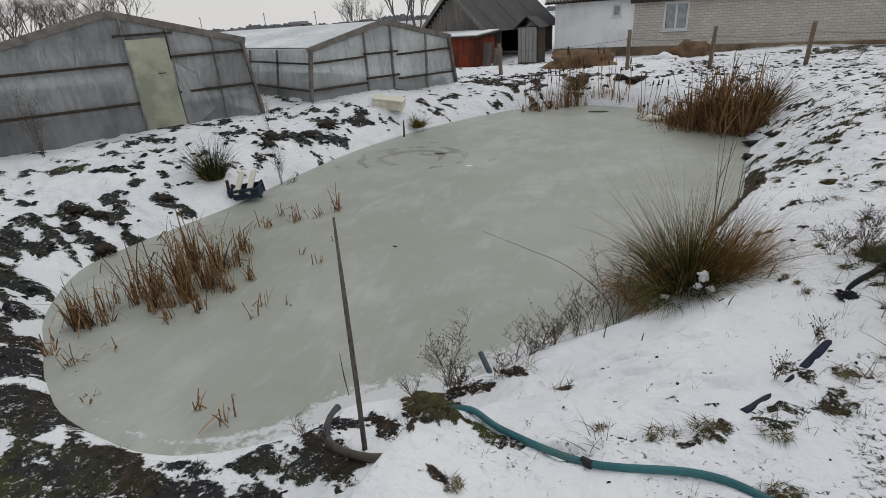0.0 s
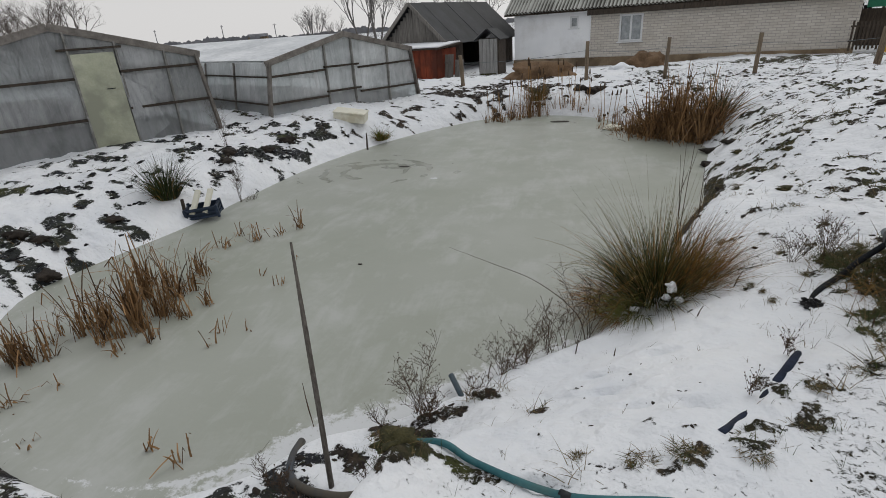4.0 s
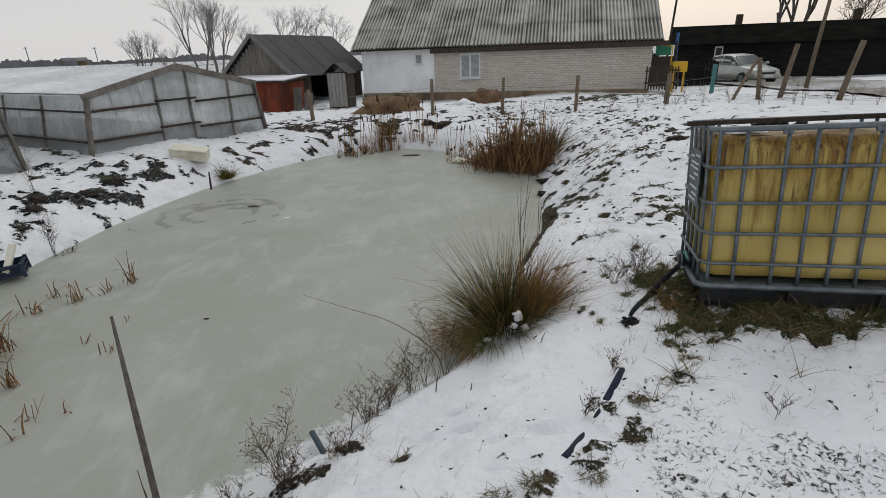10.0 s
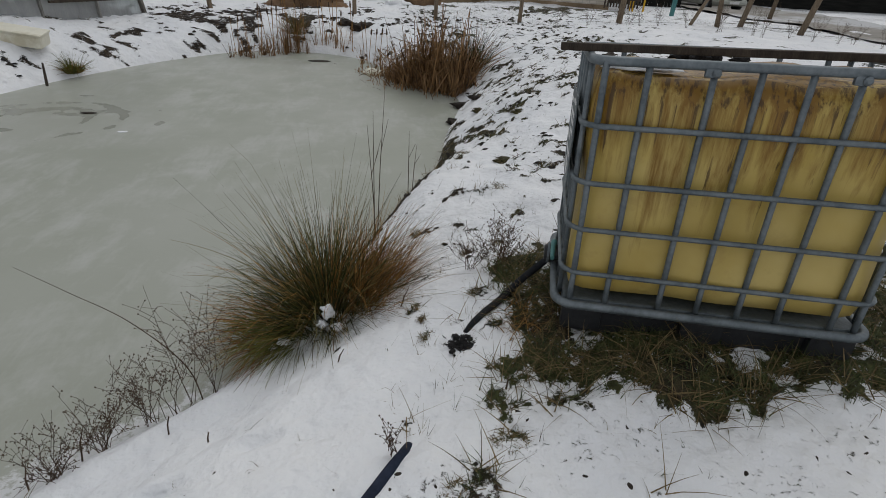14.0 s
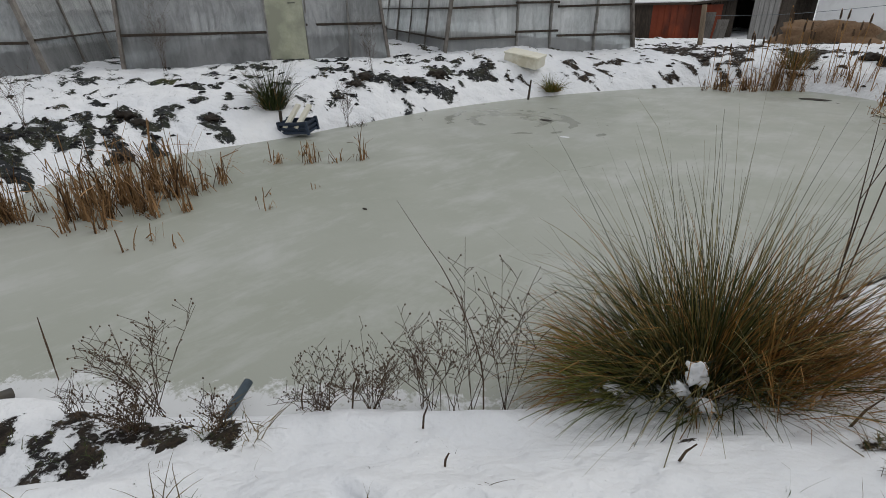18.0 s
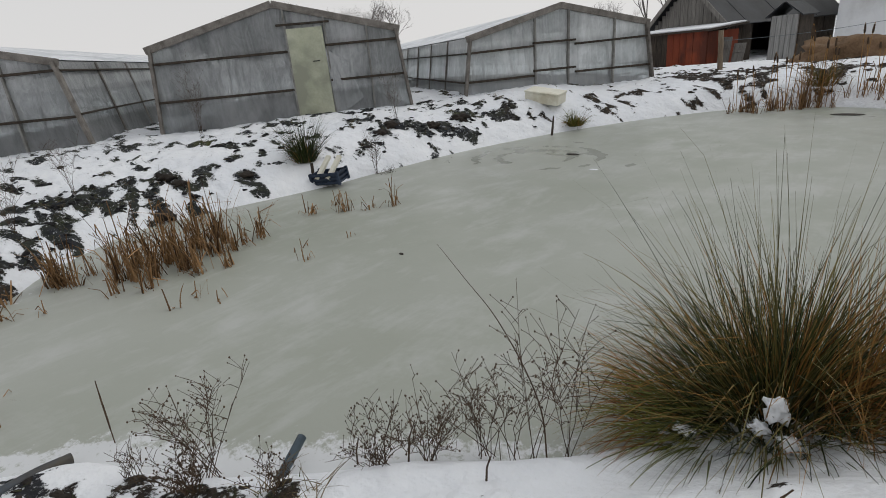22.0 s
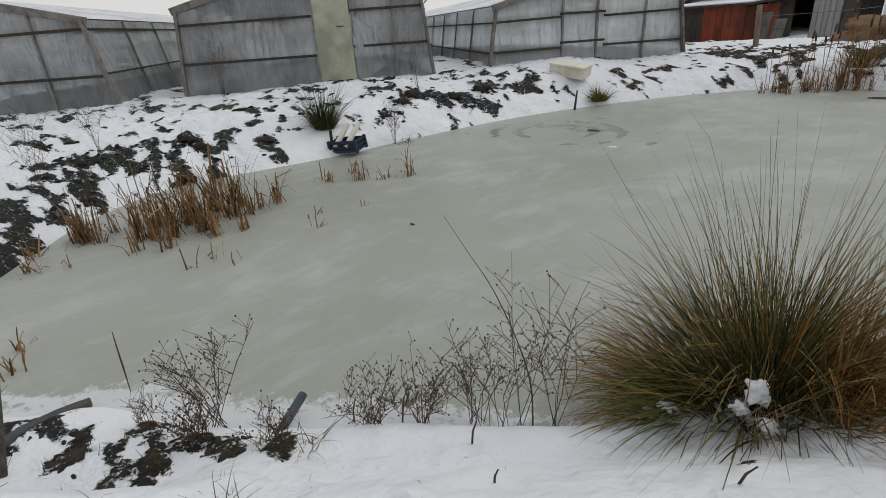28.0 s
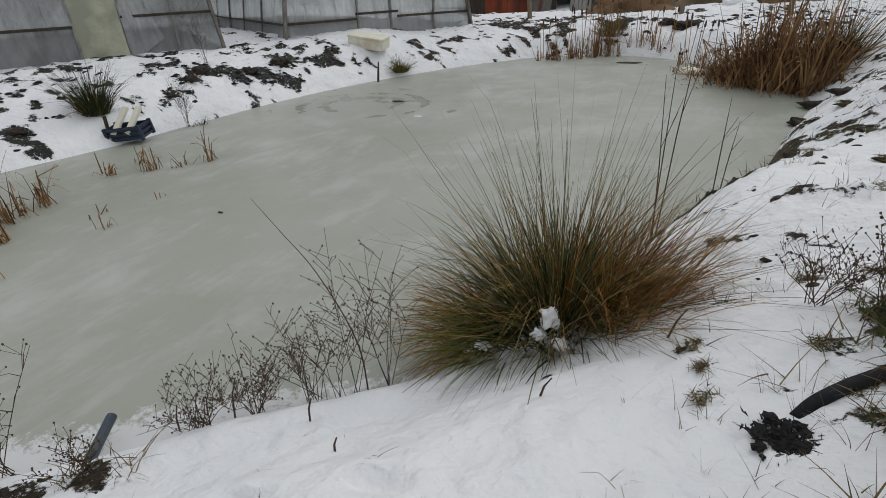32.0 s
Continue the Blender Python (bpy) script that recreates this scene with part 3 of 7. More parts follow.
# heights of the land behind the bank: x, y, height
LAND = [(0.4, -0.3, 0.74), (-1.5, -0.3, 0.45), (-3.2, 0.4, 0.30), (-5.6, 2.6, 0.50), (-8.6, 4.2, 0.60), (-6.2, 8.6, 0.64), (-4.4, 10.0, 0.74),
        (-3.0, 12.2, 0.55), (-2.7, 15.0, 0.55), (0.8, 14.2, 0.60), (4.5, 14.2, 0.62), (8.0, 15.5, 0.72), (4.0, 7.3, 1.02), (2.05, 3.0, 0.73), (2.75, 2.75, 0.78), (3.3, 2.95, 0.80), (1.75, 2.75, 0.66),
        (3.3, 2.5, 0.76), (1.45, 2.1, 0.66), (1.0, 1.5, 0.70), (0.3, 2.2, 0.52), (6.5, 3.5, 0.95), (6.5, 10.0, 1.02), (2.1, 4.0, 0.62), (2.6, 5.5, 0.72),
        (0.0, 1.2, 0.66), (-0.14, 1.47, 0.62), (0.14, 1.40, 0.68), (-0.7, 1.2, 0.40), (9.5, 13.8, 0.78), (12.0, 16.0, 0.60), (14.5, 19.5, 0.42), (15.5, 14.5, 0.45), (17.4, 27.6, 0.1), (2.0, 24.0, 0.05), (-4.0, 21.0, 0.25), (10.0, 22.0, 0.25), (16.0, 24.0, 0.3), (21.0, 30.0, 0.2), (21.0, 22.0, 0.4),
        (-20.0, 20.0, 0.3), (-20.0, 0.0, 0.4), (10.0, -6.0, 0.9), (0.0, -8.0, 0.7), (-60.0, 60.0, 0.2), (60.0, 60.0, 0.6), (0.0, 80.0, 0.1)]


def shore_distance(x, y):
    """Metres from the ice's edge, less than nought over the ice."""
    p = np.stack([np.ravel(x), np.ravel(y)], 1)
    a, b = OUTLINE, np.roll(OUTLINE, -1, 0)
    best = np.full(len(p), 1e9)
    inside = np.zeros(len(p), bool)
    for (ax, ay), (bx, by) in zip(a, b):
        ex, ey = bx - ax, by - ay
        t = np.clip(((p[:, 0] - ax) * ex + (p[:, 1] - ay) * ey) / (ex * ex + ey * ey), 0, 1)
        best = np.minimum(best, np.hypot(p[:, 0] - ax - t * ex, p[:, 1] - ay - t * ey))
        cross = (ay > p[:, 1]) != (by > p[:, 1])
        inside ^= cross & (p[:, 0] < ex * (p[:, 1] - ay) / (ey if ey else 1e-9) + ax)
    return np.where(inside, -best, best).reshape(np.shape(x))


RNG = np.random.RandomState(7)
TABLE = RNG.rand(256, 256)


def soft_noise(x, y, scale, octaves=3):
    """Smooth random relief from 0 to 1."""
    total, amp, norm = np.zeros(np.shape(x)), 1.0, 0.0
    for o in range(octaves):
        u, v = np.asarray(x) * scale + 17.3 * o, np.asarray(y) * scale + 5.1 * o
        i, j = np.floor(u).astype(int), np.floor(v).astype(int)
        f, g = u - i, v - j
        f, g = f * f * (3 - 2 * f), g * g * (3 - 2 * g)
        w = TABLE[i % 256, j % 256] * (1 - f) * (1 - g) + TABLE[(i + 1) % 256, j % 256] * f * (1 - g) + TABLE[i % 256, (j + 1) % 256] * (1 - f) * g + TABLE[(i + 1) % 256, (j + 1) % 256] * f * g
        total, norm, amp, scale = total + amp * w, norm + amp, amp * 0.5, scale * 2.1
    return total / norm


def blob(x, y, cx, cy, rx, ry=None):
    return np.exp(-(((x - cx) / rx) ** 2 + ((y - cy) / (ry or rx)) ** 2))


def step(v, a, b):
    t = np.clip((v - a) / (b - a), 0, 1)
    return t * t * (3 - 2 * t)


def land(x, y):
    x, y = np.asarray(x, float), np.asarray(y, float)
    top, weight = 0.0, 0.0
    for lx, ly, lz in LAND:
        w = 1.0 / (0.15 + (x - lx) ** 2 + (y - ly) ** 2) ** 1.5
        top, weight = top + w * lz, weight + w
    return top / weight


FLOORS = [((-8.65, 4.93), (-6.2, 8.70)), ((-5.72, 9.62), (-3.5, 13.2)), ((-11.3, 0.3), (-8.9, 3.95))]


# patches of open earth, each x, y and half sizes
PEAT_PATCHES = [(-6.46, 4.73, 0.34, 0.16), (-5.39, 3.76, 0.24, 0.17), (-5.10, 3.86, 0.15, 0.12), (-4.72, 3.42, 0.30, 0.13), (-4.52, 3.78, 0.20, 0.11), (-4.86, 4.58, 0.20, 0.13),
                (-4.52, 4.55, 0.11, 0.09), (-4.46, 2.56, 0.20, 0.13), (-4.14, 2.24, 0.15, 0.10), (-3.55, 1.56, 0.40, 0.16), (-3.75, 1.92, 0.22, 0.10), (-5.10, 3.32, 0.20, 0.12),
                (-5.55, 3.48, 0.16, 0.10), (-6.00, 4.82, 0.24, 0.12), (-5.86, 5.76, 0.14, 0.10), (-4.59, 8.40, 0.26, 0.36), (-4.45, 7.80, 0.26, 0.24), (-4.16, 8.02, 0.16, 0.22),
                (-4.60, 7.35, 0.22, 0.16), (-4.79, 6.77, 0.17, 0.16), (-5.64, 3.13, 0.18, 0.12), (-5.15, 2.83, 0.13, 0.10), (-5.05, 7.05, 0.15, 0.12), (-4.30, 8.95, 0.2, 0.22)]
SHORE_PATCHES = [(-4.50, 2.49, 0.24, 0.12), (-4.11, 2.16, 0.17, 0.08), (-3.84, 1.97, 0.16, 0.07), (-3.40, 1.64, 0.22, 0.13), (-3.09, 1.43, 0.24, 0.11), (-2.80, 1.27, 0.24, 0.09), (-2.50, 1.12, 0.12, 0.07), (-2.42, 1.30, 0.12, 0.05),
                 (-2.17, 1.08, 0.20, 0.09), (-2.03, 1.22, 0.20, 0.07), (-1.68, 1.12, 0.22, 0.07), (-1.50, 1.24, 0.22, 0.05), (-2.30, 0.86, 0.18, 0.07), (-1.10, 1.34, 0.26, 0.08), (-0.92, 1.58, 0.12, 0.07), (-2.75, 0.95, 0.16, 0.06),
                 (-0.58, 1.96, 0.09, 0.06), (-0.52, 1.86, 0.07, 0.04), (-0.39, 1.83, 0.10, 0.035), (-0.30, 1.76, 0.08, 0.03), (-0.30, 2.10, 0.08, 0.04),
                 (-0.64, 1.80, 0.12, 0.04), (-0.14, 2.20, 0.09, 0.05), (0.03, 2.30, 0.09, 0.05), (0.28, 2.02, 0.05, 0.04), (-0.20, 1.33, 0.12, 0.09), (0.08, 1.38, 0.13, 0.04),
                 (-0.02, 1.06, 0.05, 0.05), (-1.35, 0.85, 0.25, 0.06), (-1.85, 0.62, 0.2, 0.07), (-0.75, 1.05, 0.12, 0.05), (-2.95, 0.85, 0.25, 0.08)]
SHELF_PATCHES = [(-0.98, 1.46, 0.16, 0.08), (-0.72, 1.44, 0.12, 0.06), (-0.50, 1.30, 0.12, 0.05), (-1.50, 1.02, 0.28, 0.06), (-0.40, 1.66, 0.09, 0.05),
                 (-0.84, 1.72, 0.10, 0.06), (-0.36, 2.00, 0.08, 0.05), (-2.10, 0.78, 0.22, 0.06), (-1.05, 1.10, 0.16, 0.05), (-0.20, 1.92, 0.06, 0.04)]
TURF_PATCHES = [(0.72, 1.44, 0.10, 0.035), (0.87, 1.47, 0.08, 0.04), (1.11, 1.51, 0.09, 0.05), (1.15, 1.63, 0.08, 0.04), (1.36, 1.71, 0.075, 0.06), (1.47, 1.97, 0.07, 0.04), (0.60, 1.46, 0.05, 0.03), (1.30, 1.95, 0.04, 0.06), (1.07, 1.23, 0.08, 0.05), (0.92, 1.64, 0.03, 0.03), (1.68, 2.08, 0.05, 0.06),
                (1.86, 2.24, 0.06, 0.04), (1.36, 1.78, 0.06, 0.03), (1.94, 3.78, 0.05, 0.04), (2.13, 3.82, 0.05, 0.04), (2.08, 3.56, 0.035, 0.03), (1.69, 4.22, 0.09, 0.045), (1.62, 3.26, 0.05, 0.025),
                (2.34, 4.13, 0.08, 0.05), (2.37, 6.40, 0.08, 0.06), (2.03, 4.54, 0.13, 0.05), (2.54, 4.95, 0.18, 0.06), (2.77, 5.01, 0.12, 0.06), (1.92, 3.26, 0.07, 0.04), (1.96, 3.06, 0.06, 0.05),
                (1.80, 3.05, 0.04, 0.03), (3.20, 5.90, 0.20, 0.08), (2.88, 2.06, 0.04, 0.03)]


def tank_turf(x, y):
    """The green strip of turf before and beside the tank, snow-free."""
    v = y - (2.66 - 0.196 * (x - 2.13))
    wander = soft_noise(x, y, 3.1, 3) - 0.5
    front = step(v + 0.45 * wander, -0.30 - 0.16 * step(2.3 - x, 0, 0.4), -0.12) * step(x + 0.3 * wander, 1.70, 1.84)
    left = step(x + 0.25 * wander, 2.0, 2.1) * step(y, 2.4, 2.6)
    return np.clip(np.maximum(front * (1 - step(y, 2.62, 2.72) * step(2.06 - x, 0, 0.08)), left), 0, 1) * (1 - step(y, 3.4, 3.9)) * (1 - step(x, 4.0, 4.6))


def bareness(x, y, d):
    """How much earth shows through the snow, 0 to 1."""
    side = step(x, 1.2, 2.0)
    clods = 0.66 * (soft_noise(x * 0.9 + 0.3 * y, y * 1.1, 5.6, 3) * (1 - side) + side * soft_noise(x + 0.5 * y, y * 1.3, 10.0, 3)) + 0.08 * step(-x, 3.2, 3.8) * (soft_noise(x, y, 11.0, 2) - 0.5) + 0.34 * soft_noise(x + 31, y, 1.7, 2)
    left = step(-x, 2.6, 3.8) * step(d, 0.12, 0.4) * step(y, 1.2, 2.6)
    density = 0.10 + 0.125 * left * step(-y + 11.5, 0, 2.5)
    density = density + 0.05 * blob(x, y, -4.4, 7.8, 0.6, 1.4) + 0.035 * blob(x, y, -5.2, 3.4, 0.8, 1.3) + 0.14 * blob(x, y, -2.6, 12.6, 2.0, 1.8)
    right = step(x, 1.4, 2.2) * step(y, 3.4, 4.6) * (1 - step(d, 2.4, 4.5))
    density = density + 0.080 * right + 0.03 * blob(x, y, 2.9, 6.2, 0.8, 2.4)
    density = density + 0.75 * blob(x, y, 1.75, 5.6, 0.6, 1.5) * step(0.24 - d, 0, 0.12)
    nearleft = step(-x, 0.5, 1.2) * step(2.2 - y, 0, 0.6) * step(0.8 - d, 0, 0.4)
    density = density + 0.085 * nearleft + 0.05 * blob(x, y, -3.6, 1.2, 1.2, 0.8) + 0.06 * blob(x, y, -0.5, 1.75, 0.4, 0.3)
    density = density - 0.6 * blob(x, y, 0.6, 2.35, 0.5, 0.75) - 0.25 * blob(x, y, 1.1, 2.9, 0.5, 0.5) - 0.25 * blob(x, y, 0.2, 1.75, 0.3, 0.3) - 0.10 * blob(x, y, 2.1, 1.7, 1.0, 0.6) + 0.10 * step(y, 12.3, 14) * (1 - step(y, 15, 18))
    density = density + 0.2 * blob(x, y, 6.5, 17.0, 6.0, 0.7) + 0.25 * blob(x, y, -3.0, 19.5, 3.0, 1.5)
    density = density + 0.15 * blob(x, y, -2.6, 0.95, 1.4, 0.45) + 0.14 * blob(x, y, -1.35, 1.08, 0.7, 0.28) + 0.05 * blob(x, y, -3.9, 1.9, 0.6, 0.6) + 0.03 * blob(x, y, -0.55, 1.75, 0.45, 0.35)
    out = 0.76 * step(clods, 0.72 - density, 0.86 - density)
    # the larger patches, with ragged outlines
    wx, wy = x + 0.16 * (soft_noise(x, y, 4.5, 3) - 0.5), y + 0.16 * (soft_noise(x + 9, y, 4.5, 3) - 0.5)
    broken = 1.2 * (soft_noise(x, y, 15.0, 3) - 0.5) + 0.9 * (soft_noise(x, y, 6.5, 2) - 0.5)
    for k, full, patches in ((1.05, 0.74, PEAT_PATCHES), (1.25, 0.72, SHORE_PATCHES), (1.1, 0.66, SHELF_PATCHES), (1.25, 0.60, TURF_PATCHES)):
        spot = np.zeros(np.shape(x))
        for px, py, rx, ry in patches:
            spot = np.maximum(spot, blob(wx, wy, px, py, rx * k, ry * k))
        out = np.maximum(out, full * step(spot + 0.8 * broken, 0.30, 0.74))
    out = np.maximum(out, 0.80 * step(0.85 * tank_turf(x, y) + broken, 0.30, 0.78))
    for (ax, ay), (bx, by) in FLOORS:
        w = math.hypot(bx - ax, by - ay)
        ux, uy = (bx - ax) / w, (by - ay) / w
        u, v = (x - ax) * ux + (y - ay) * uy, -(x - ax) * uy + (y - ay) * ux
        out = np.maximum(out, step(u, 0, 0.2) * step(w - u, 0, 0.2) * step(v, -0.02, 0.15) * step(19.0 - v, 0, 0.2))
    return np.clip(out, 0, 1)


def height(x, y, rough=True):
    """The ground's height at a place."""
    x, y = np.asarray(x, float), np.asarray(y, float)
    d = shore_distance(x, y)
    near = step(x, -0.6, 0.2) * step(4.6 - y, 0, 1.0)
    s = 0.42 + 0.36 * near + 0.35 * step(x, 1.6, 2.6) * step(y, 4, 5) + 0.25 * step(-x, 2.5, 3.5)
    rise = land(x, y) * (1 - np.exp(-(np.maximum(d, 0) / s) ** (1 + 0.3 * near)))
    shelf = step(-x, -0.12, 0.22) * step(2.75 - y, 0, 0.4) * step(x, -3.6, -3.0)
    low = 0.085 * (1 - np.exp(-np.maximum(d, 0) / 0.045)) + land(x, y) * 0.92 * step(d, 0.40, 0.95 + 0.75 * step(-x, 0.15, 0.65))
    rise = rise * (1 - shelf) + low * shelf + 0.07 * near * (1 - shelf) * np.exp(-((d - 0.16) / 0.10) ** 2)
    z = np.where(d > 0, rise, np.maximum(d * 1.2, -0.3)) - 0.012
    if rough:
        rugged = np.maximum(step(-x, 3.0, 3.8), step(x, 1.3, 1.9) * step(y, 4.2, 5.0))
        on = (step(d, 0.0, 0.3) * (1 - rugged) + step(d, 0.0, 0.12) * rugged) * (1 - 0.6 * shelf * step(0.6 - d, 0, 0.2))
        bare = bareness(x, y, d)
        z = z + on * (0.10 * (soft_noise(x, y, 0.7, 2) - 0.5) + 0.07 * (soft_noise(x, y, 2.4, 3) - 0.5))
        z = z + on * bare * (0.06 * soft_noise(x, y, 7.0, 3) - 0.025) + 0.06 * on * (soft_noise(x, y, 6.5, 3) - 0.5) * (0.6 + bare + 0.7 * rugged) + (0.012 + 0.016 * step(x, 1.2, 1.7) * step(2.7 - y, 0, 0.5)) * on * (soft_noise(x, y, 17, 2) - 0.5)
        for cx, cy in ((0.66, 2.12), (0.77, 1.90), (1.0, 1.86), (0.40, 1.35), (0.62, 2.36), (0.95, 2.5)):
            z = z - 0.06 * blob(x, y, cx, cy, 0.075, 0.035) + 0.015 * blob(x, y, cx - 0.05, cy + 0.05, 0.06, 0.03)
    return z


def ground_z(x, y):
    return float(height(np.array([x]), np.array([y]))[0])


def axis(fine_a, fine_b, pitch, ends):
    mid = list(np.arange(fine_a, fine_b, pitch))
    low, high, g = [fine_a], [mid[-1]], pitch
    while low[-1] > ends[0] or high[-1] < ends[1]:
        g *= 1.12
        if low[-1] > ends[0]:
            low.append(low[-1] - g)
        if high[-1] < ends[1]:
            high.append(high[-1] + g)
    return np.array(low[:0:-1] + mid + high[1:])


gx, gy = axis(-6.6, 5.2, 0.04, (-900, 900)), axis(-1.8, 15.0, 0.045, (-300, 1500))
gy = np.sort(np.concatenate([gy, (gy[:-1] + gy[1:])[(gy[:-1] > 0.8) & (gy[:-1] < 4.2)] / 2]))
gx = np.sort(np.concatenate([gx, (gx[:-1] + gx[1:])[(gx[:-1] > -1.3) & (gx[:-1] < 3.2)] / 2]))
GX, GY = np.meshgrid(gx, gy)
GZ = height(GX, GY)
me = bpy.data.meshes.new("ground")
nx, ny = len(gx), len(gy)
idx = np.arange(nx * ny).reshape(ny, nx)
quads = np.stack([idx[:-1, :-1], idx[:-1, 1:], idx[1:, 1:], idx[1:, :-1]], -1).reshape(-1, 4)
me.vertices.add(nx * ny)
me.vertices.foreach_set("co", np.stack([GX, GY, GZ], -1).ravel())
me.loops.add(quads.size)
me.loops.foreach_set("vertex_index", quads.ravel())
me.polygons.add(len(quads))
me.polygons.foreach_set("loop_start", np.arange(len(quads)) * 4)
me.update(calc_edges=True)
me.polygons.foreach_set("use_smooth", np.ones(len(quads), bool))
GD = shore_distance(GX, GY)
field = np.maximum(bareness(GX, GY, GD), step(GY, 45, 75) * 0.45)
me.attributes.new("bare", "FLOAT", "POINT").data.foreach_set("value", field.ravel())
moss = 0.8 * tank_turf(GX, GY) + 1.2 * blob(GX, GY, -2.4, 1.0, 0.5, 0.2) + 0.5 * blob(GX, GY, -0.9, 1.35, 0.3, 0.15) + blob(GX, GY, -0.2, 1.33, 0.16, 0.12) + blob(GX, GY, 0.08, 1.38, 0.2, 0.1) + 0.7 * blob(GX, GY, -4.6, 8.4, 0.3, 0.3) + 0.7 * blob(GX, GY, -6.4, 4.75, 0.4, 0.2) + 0.6 * blob(GX, GY, 2.7, 2.3, 1.3, 0.7) + 0.5 * blob(GX, GY, -2.6, 0.9, 0.8, 0.3) + 0.6 * step(GX, 1.6, 2.4) + 0.6 * blob(GX, GY, 1.2, 1.3, 0.4, 0.7) + 0.35 * step(-GX, 3, 5) + 0.5 * step(GY, 30, 60)
me.attributes.new("moss", "FLOAT", "POINT").data.foreach_set("value", np.clip(moss, 0, 1).ravel())
peat = np.maximum(step(-GX, 3.4, 4.2) * step(GY, 1.2, 1.8) * (1 - step(GY, 8.5, 10)), 0.8 * step(-GX, 0.0, 0.8) * step(2.6 - GY, 0, 0.4) * step(soft_noise(GX, GY, 3.0, 2), 0.3, 0.6))
me.attributes.new("peat", "FLOAT", "POINT").data.foreach_set("value", peat.ravel())
thin = (0.45 * step(-GX, 3.4, 5) + 0.5 * step(GX, 1.3, 2.2) * step(GY, 3.2, 4.5) + 0.64 * step(GX, 1.1, 1.5) * step(2.6 - GY, 0, 0.6) + 0.62 * step(1.75 - GY, 0, 0.5) * step(GX, -0.3, 0.3) + 0.5 * step(1.6 - GY, 0, 0.5) * (1 - step(GX, -0.3, 0.3))) * (0.2 + 1.0 * step(soft_noise(GX, GY, 2.6, 3), 0.36, 0.66)) + 0.3 * step(GY, 12, 14)
me.attributes.new("thin", "FLOAT", "POINT").data.foreach_set("value", (np.clip(thin, 0, 1) * step(GD, 0.1, 0.3)).ravel())
me.materials.append(M_ground)
ground = tagged(new("ground", me), "trodden wet snow over dark earth and dead grass", "ground", kind="structure")

# the frozen pond
ix, iy = np.arange(-4.9, 2.9, 0.035), np.arange(1.0, 13.0, 0.035)
IX, IY = np.meshgrid(ix, iy)
ID = shore_distance(IX, IY)
keep = ID < 0.16
number = np.cumsum(keep.ravel()).reshape(keep.shape) - 1
ice_v = np.stack([IX, IY, 0.006 * (soft_noise(IX, IY, 1.2, 2) - 0.5)], -1)[keep]
cells = keep[:-1, :-1] & keep[:-1, 1:] & keep[1:, 1:] & keep[1:, :-1]
ice_f = np.stack([number[:-1, :-1], number[:-1, 1:], number[1:, 1:], number[1:, :-1]], -1)[cells]
ice = part("pond_ice", ([tuple(v) for v in ice_v], [tuple(int(i) for i in q) for q in ice_f]), M_ice)
smooth(ice)
tagged(ice, "dull grey-green frozen pond with clouded ice", "frozen pond", kind="structure")
xs, ys, ds = IX[keep], IY[keep], ID[keep]
near_rim = step(ds, -0.32, 0.0) * (0.48 - 0.26 * step(-xs, 1.5, 2.2) + 0.25 * step(3.4 - ys, 0, 0.6) * step(xs, -1.9, -1.0)) - 0.25 * step(ys, 3.5, 5.5) + 0.22 * step(3.0 - ys, 0, 0.5) * step(ds, -0.6, -0.1) * step(xs, -1.6, -0.8)
near_rim = near_rim + 0.40 * np.exp(-((ds + 0.07 + 0.05 * soft_noise(xs, ys, 2.5, 2)) / 0.016) ** 2) * step(4.6 - ys, 0, 0.5) * step(-xs, 0.9, 1.4)
ice.data.attributes.new("crust", "FLOAT", "POINT").data.foreach_set("value", np.clip(near_rim, 0, 1))
rad = np.hypot((xs + 2.7) / 1.25, ys - 7.7) + 0.25 * (soft_noise(xs, ys, 1.6, 3) - 0.5)
melt = 0.42 * np.exp(-((rad - 0.75) / 0.07) ** 2) + 0.36 * np.exp(-((rad - 0.42) / 0.07) ** 2) + 0.34 * np.exp(-((rad - 1.12) / 0.06) ** 2) + 0.5 * blob(xs, ys, -2.6, 8.0, 1.0, 0.6) + 0.4 * blob(xs, ys, 0.2, 11.6, 0.8, 0.4) + 0.32 * step(ds, -0.25, 0) * step(xs, 1.2, 1.6) + 0.3 * blob(xs, ys, -3.2, 7.2, 0.5, 0.4)
ice.data.attributes.new("melt", "FLOAT", "POINT").data.foreach_set("value", np.clip(melt, 0, 1))

# ---------------------------------------------------------------- tank in its cage
IBC = pose(2.159, 2.782, 0.84, -4.1, -2.3, -16.3)
tank = thing("ibc_tank", "yellowed plastic water tank in a galvanised tube cage", "water tank", IBC)
W, D, HT = 1.112, 0.66, 0.925
bm = box(W - 0.035, D - 0.035, HT - 0.04, (W / 2, D / 2, HT / 2 + 0.014), None, 0.075)
bmesh.ops.subdivide_edges(bm, edges=[e for e in bm.edges if e.calc_length() > 0.3], cuts=13, use_grid_fill=True)
for v in bm.verts:
    bulge = 0.010 * math.sin(v.co.z * 11) + 0.016 * noise.noise(v.co * 3.5) + 0.006 * noise.noise(v.co * 11)
    # shallow upright pleats, sagging and crumpled towards the top
    if v.co.y < 0.08 or v.co.y > D - 0.08:
        bulge += 0.007 * abs(math.sin(v.co.x * 23.0)) * (0.4 + v.co.z)
    c = Vector((W / 2, D / 2, v.co.z))
    v.co += (v.co - c).normalized() * bulge
    if v.co.z > HT - 0.09:
        v.co.z -= 0.022 + 0.03 * noise.noise(Vector((v.co.x * 5, v.co.y * 4, 2.0)))
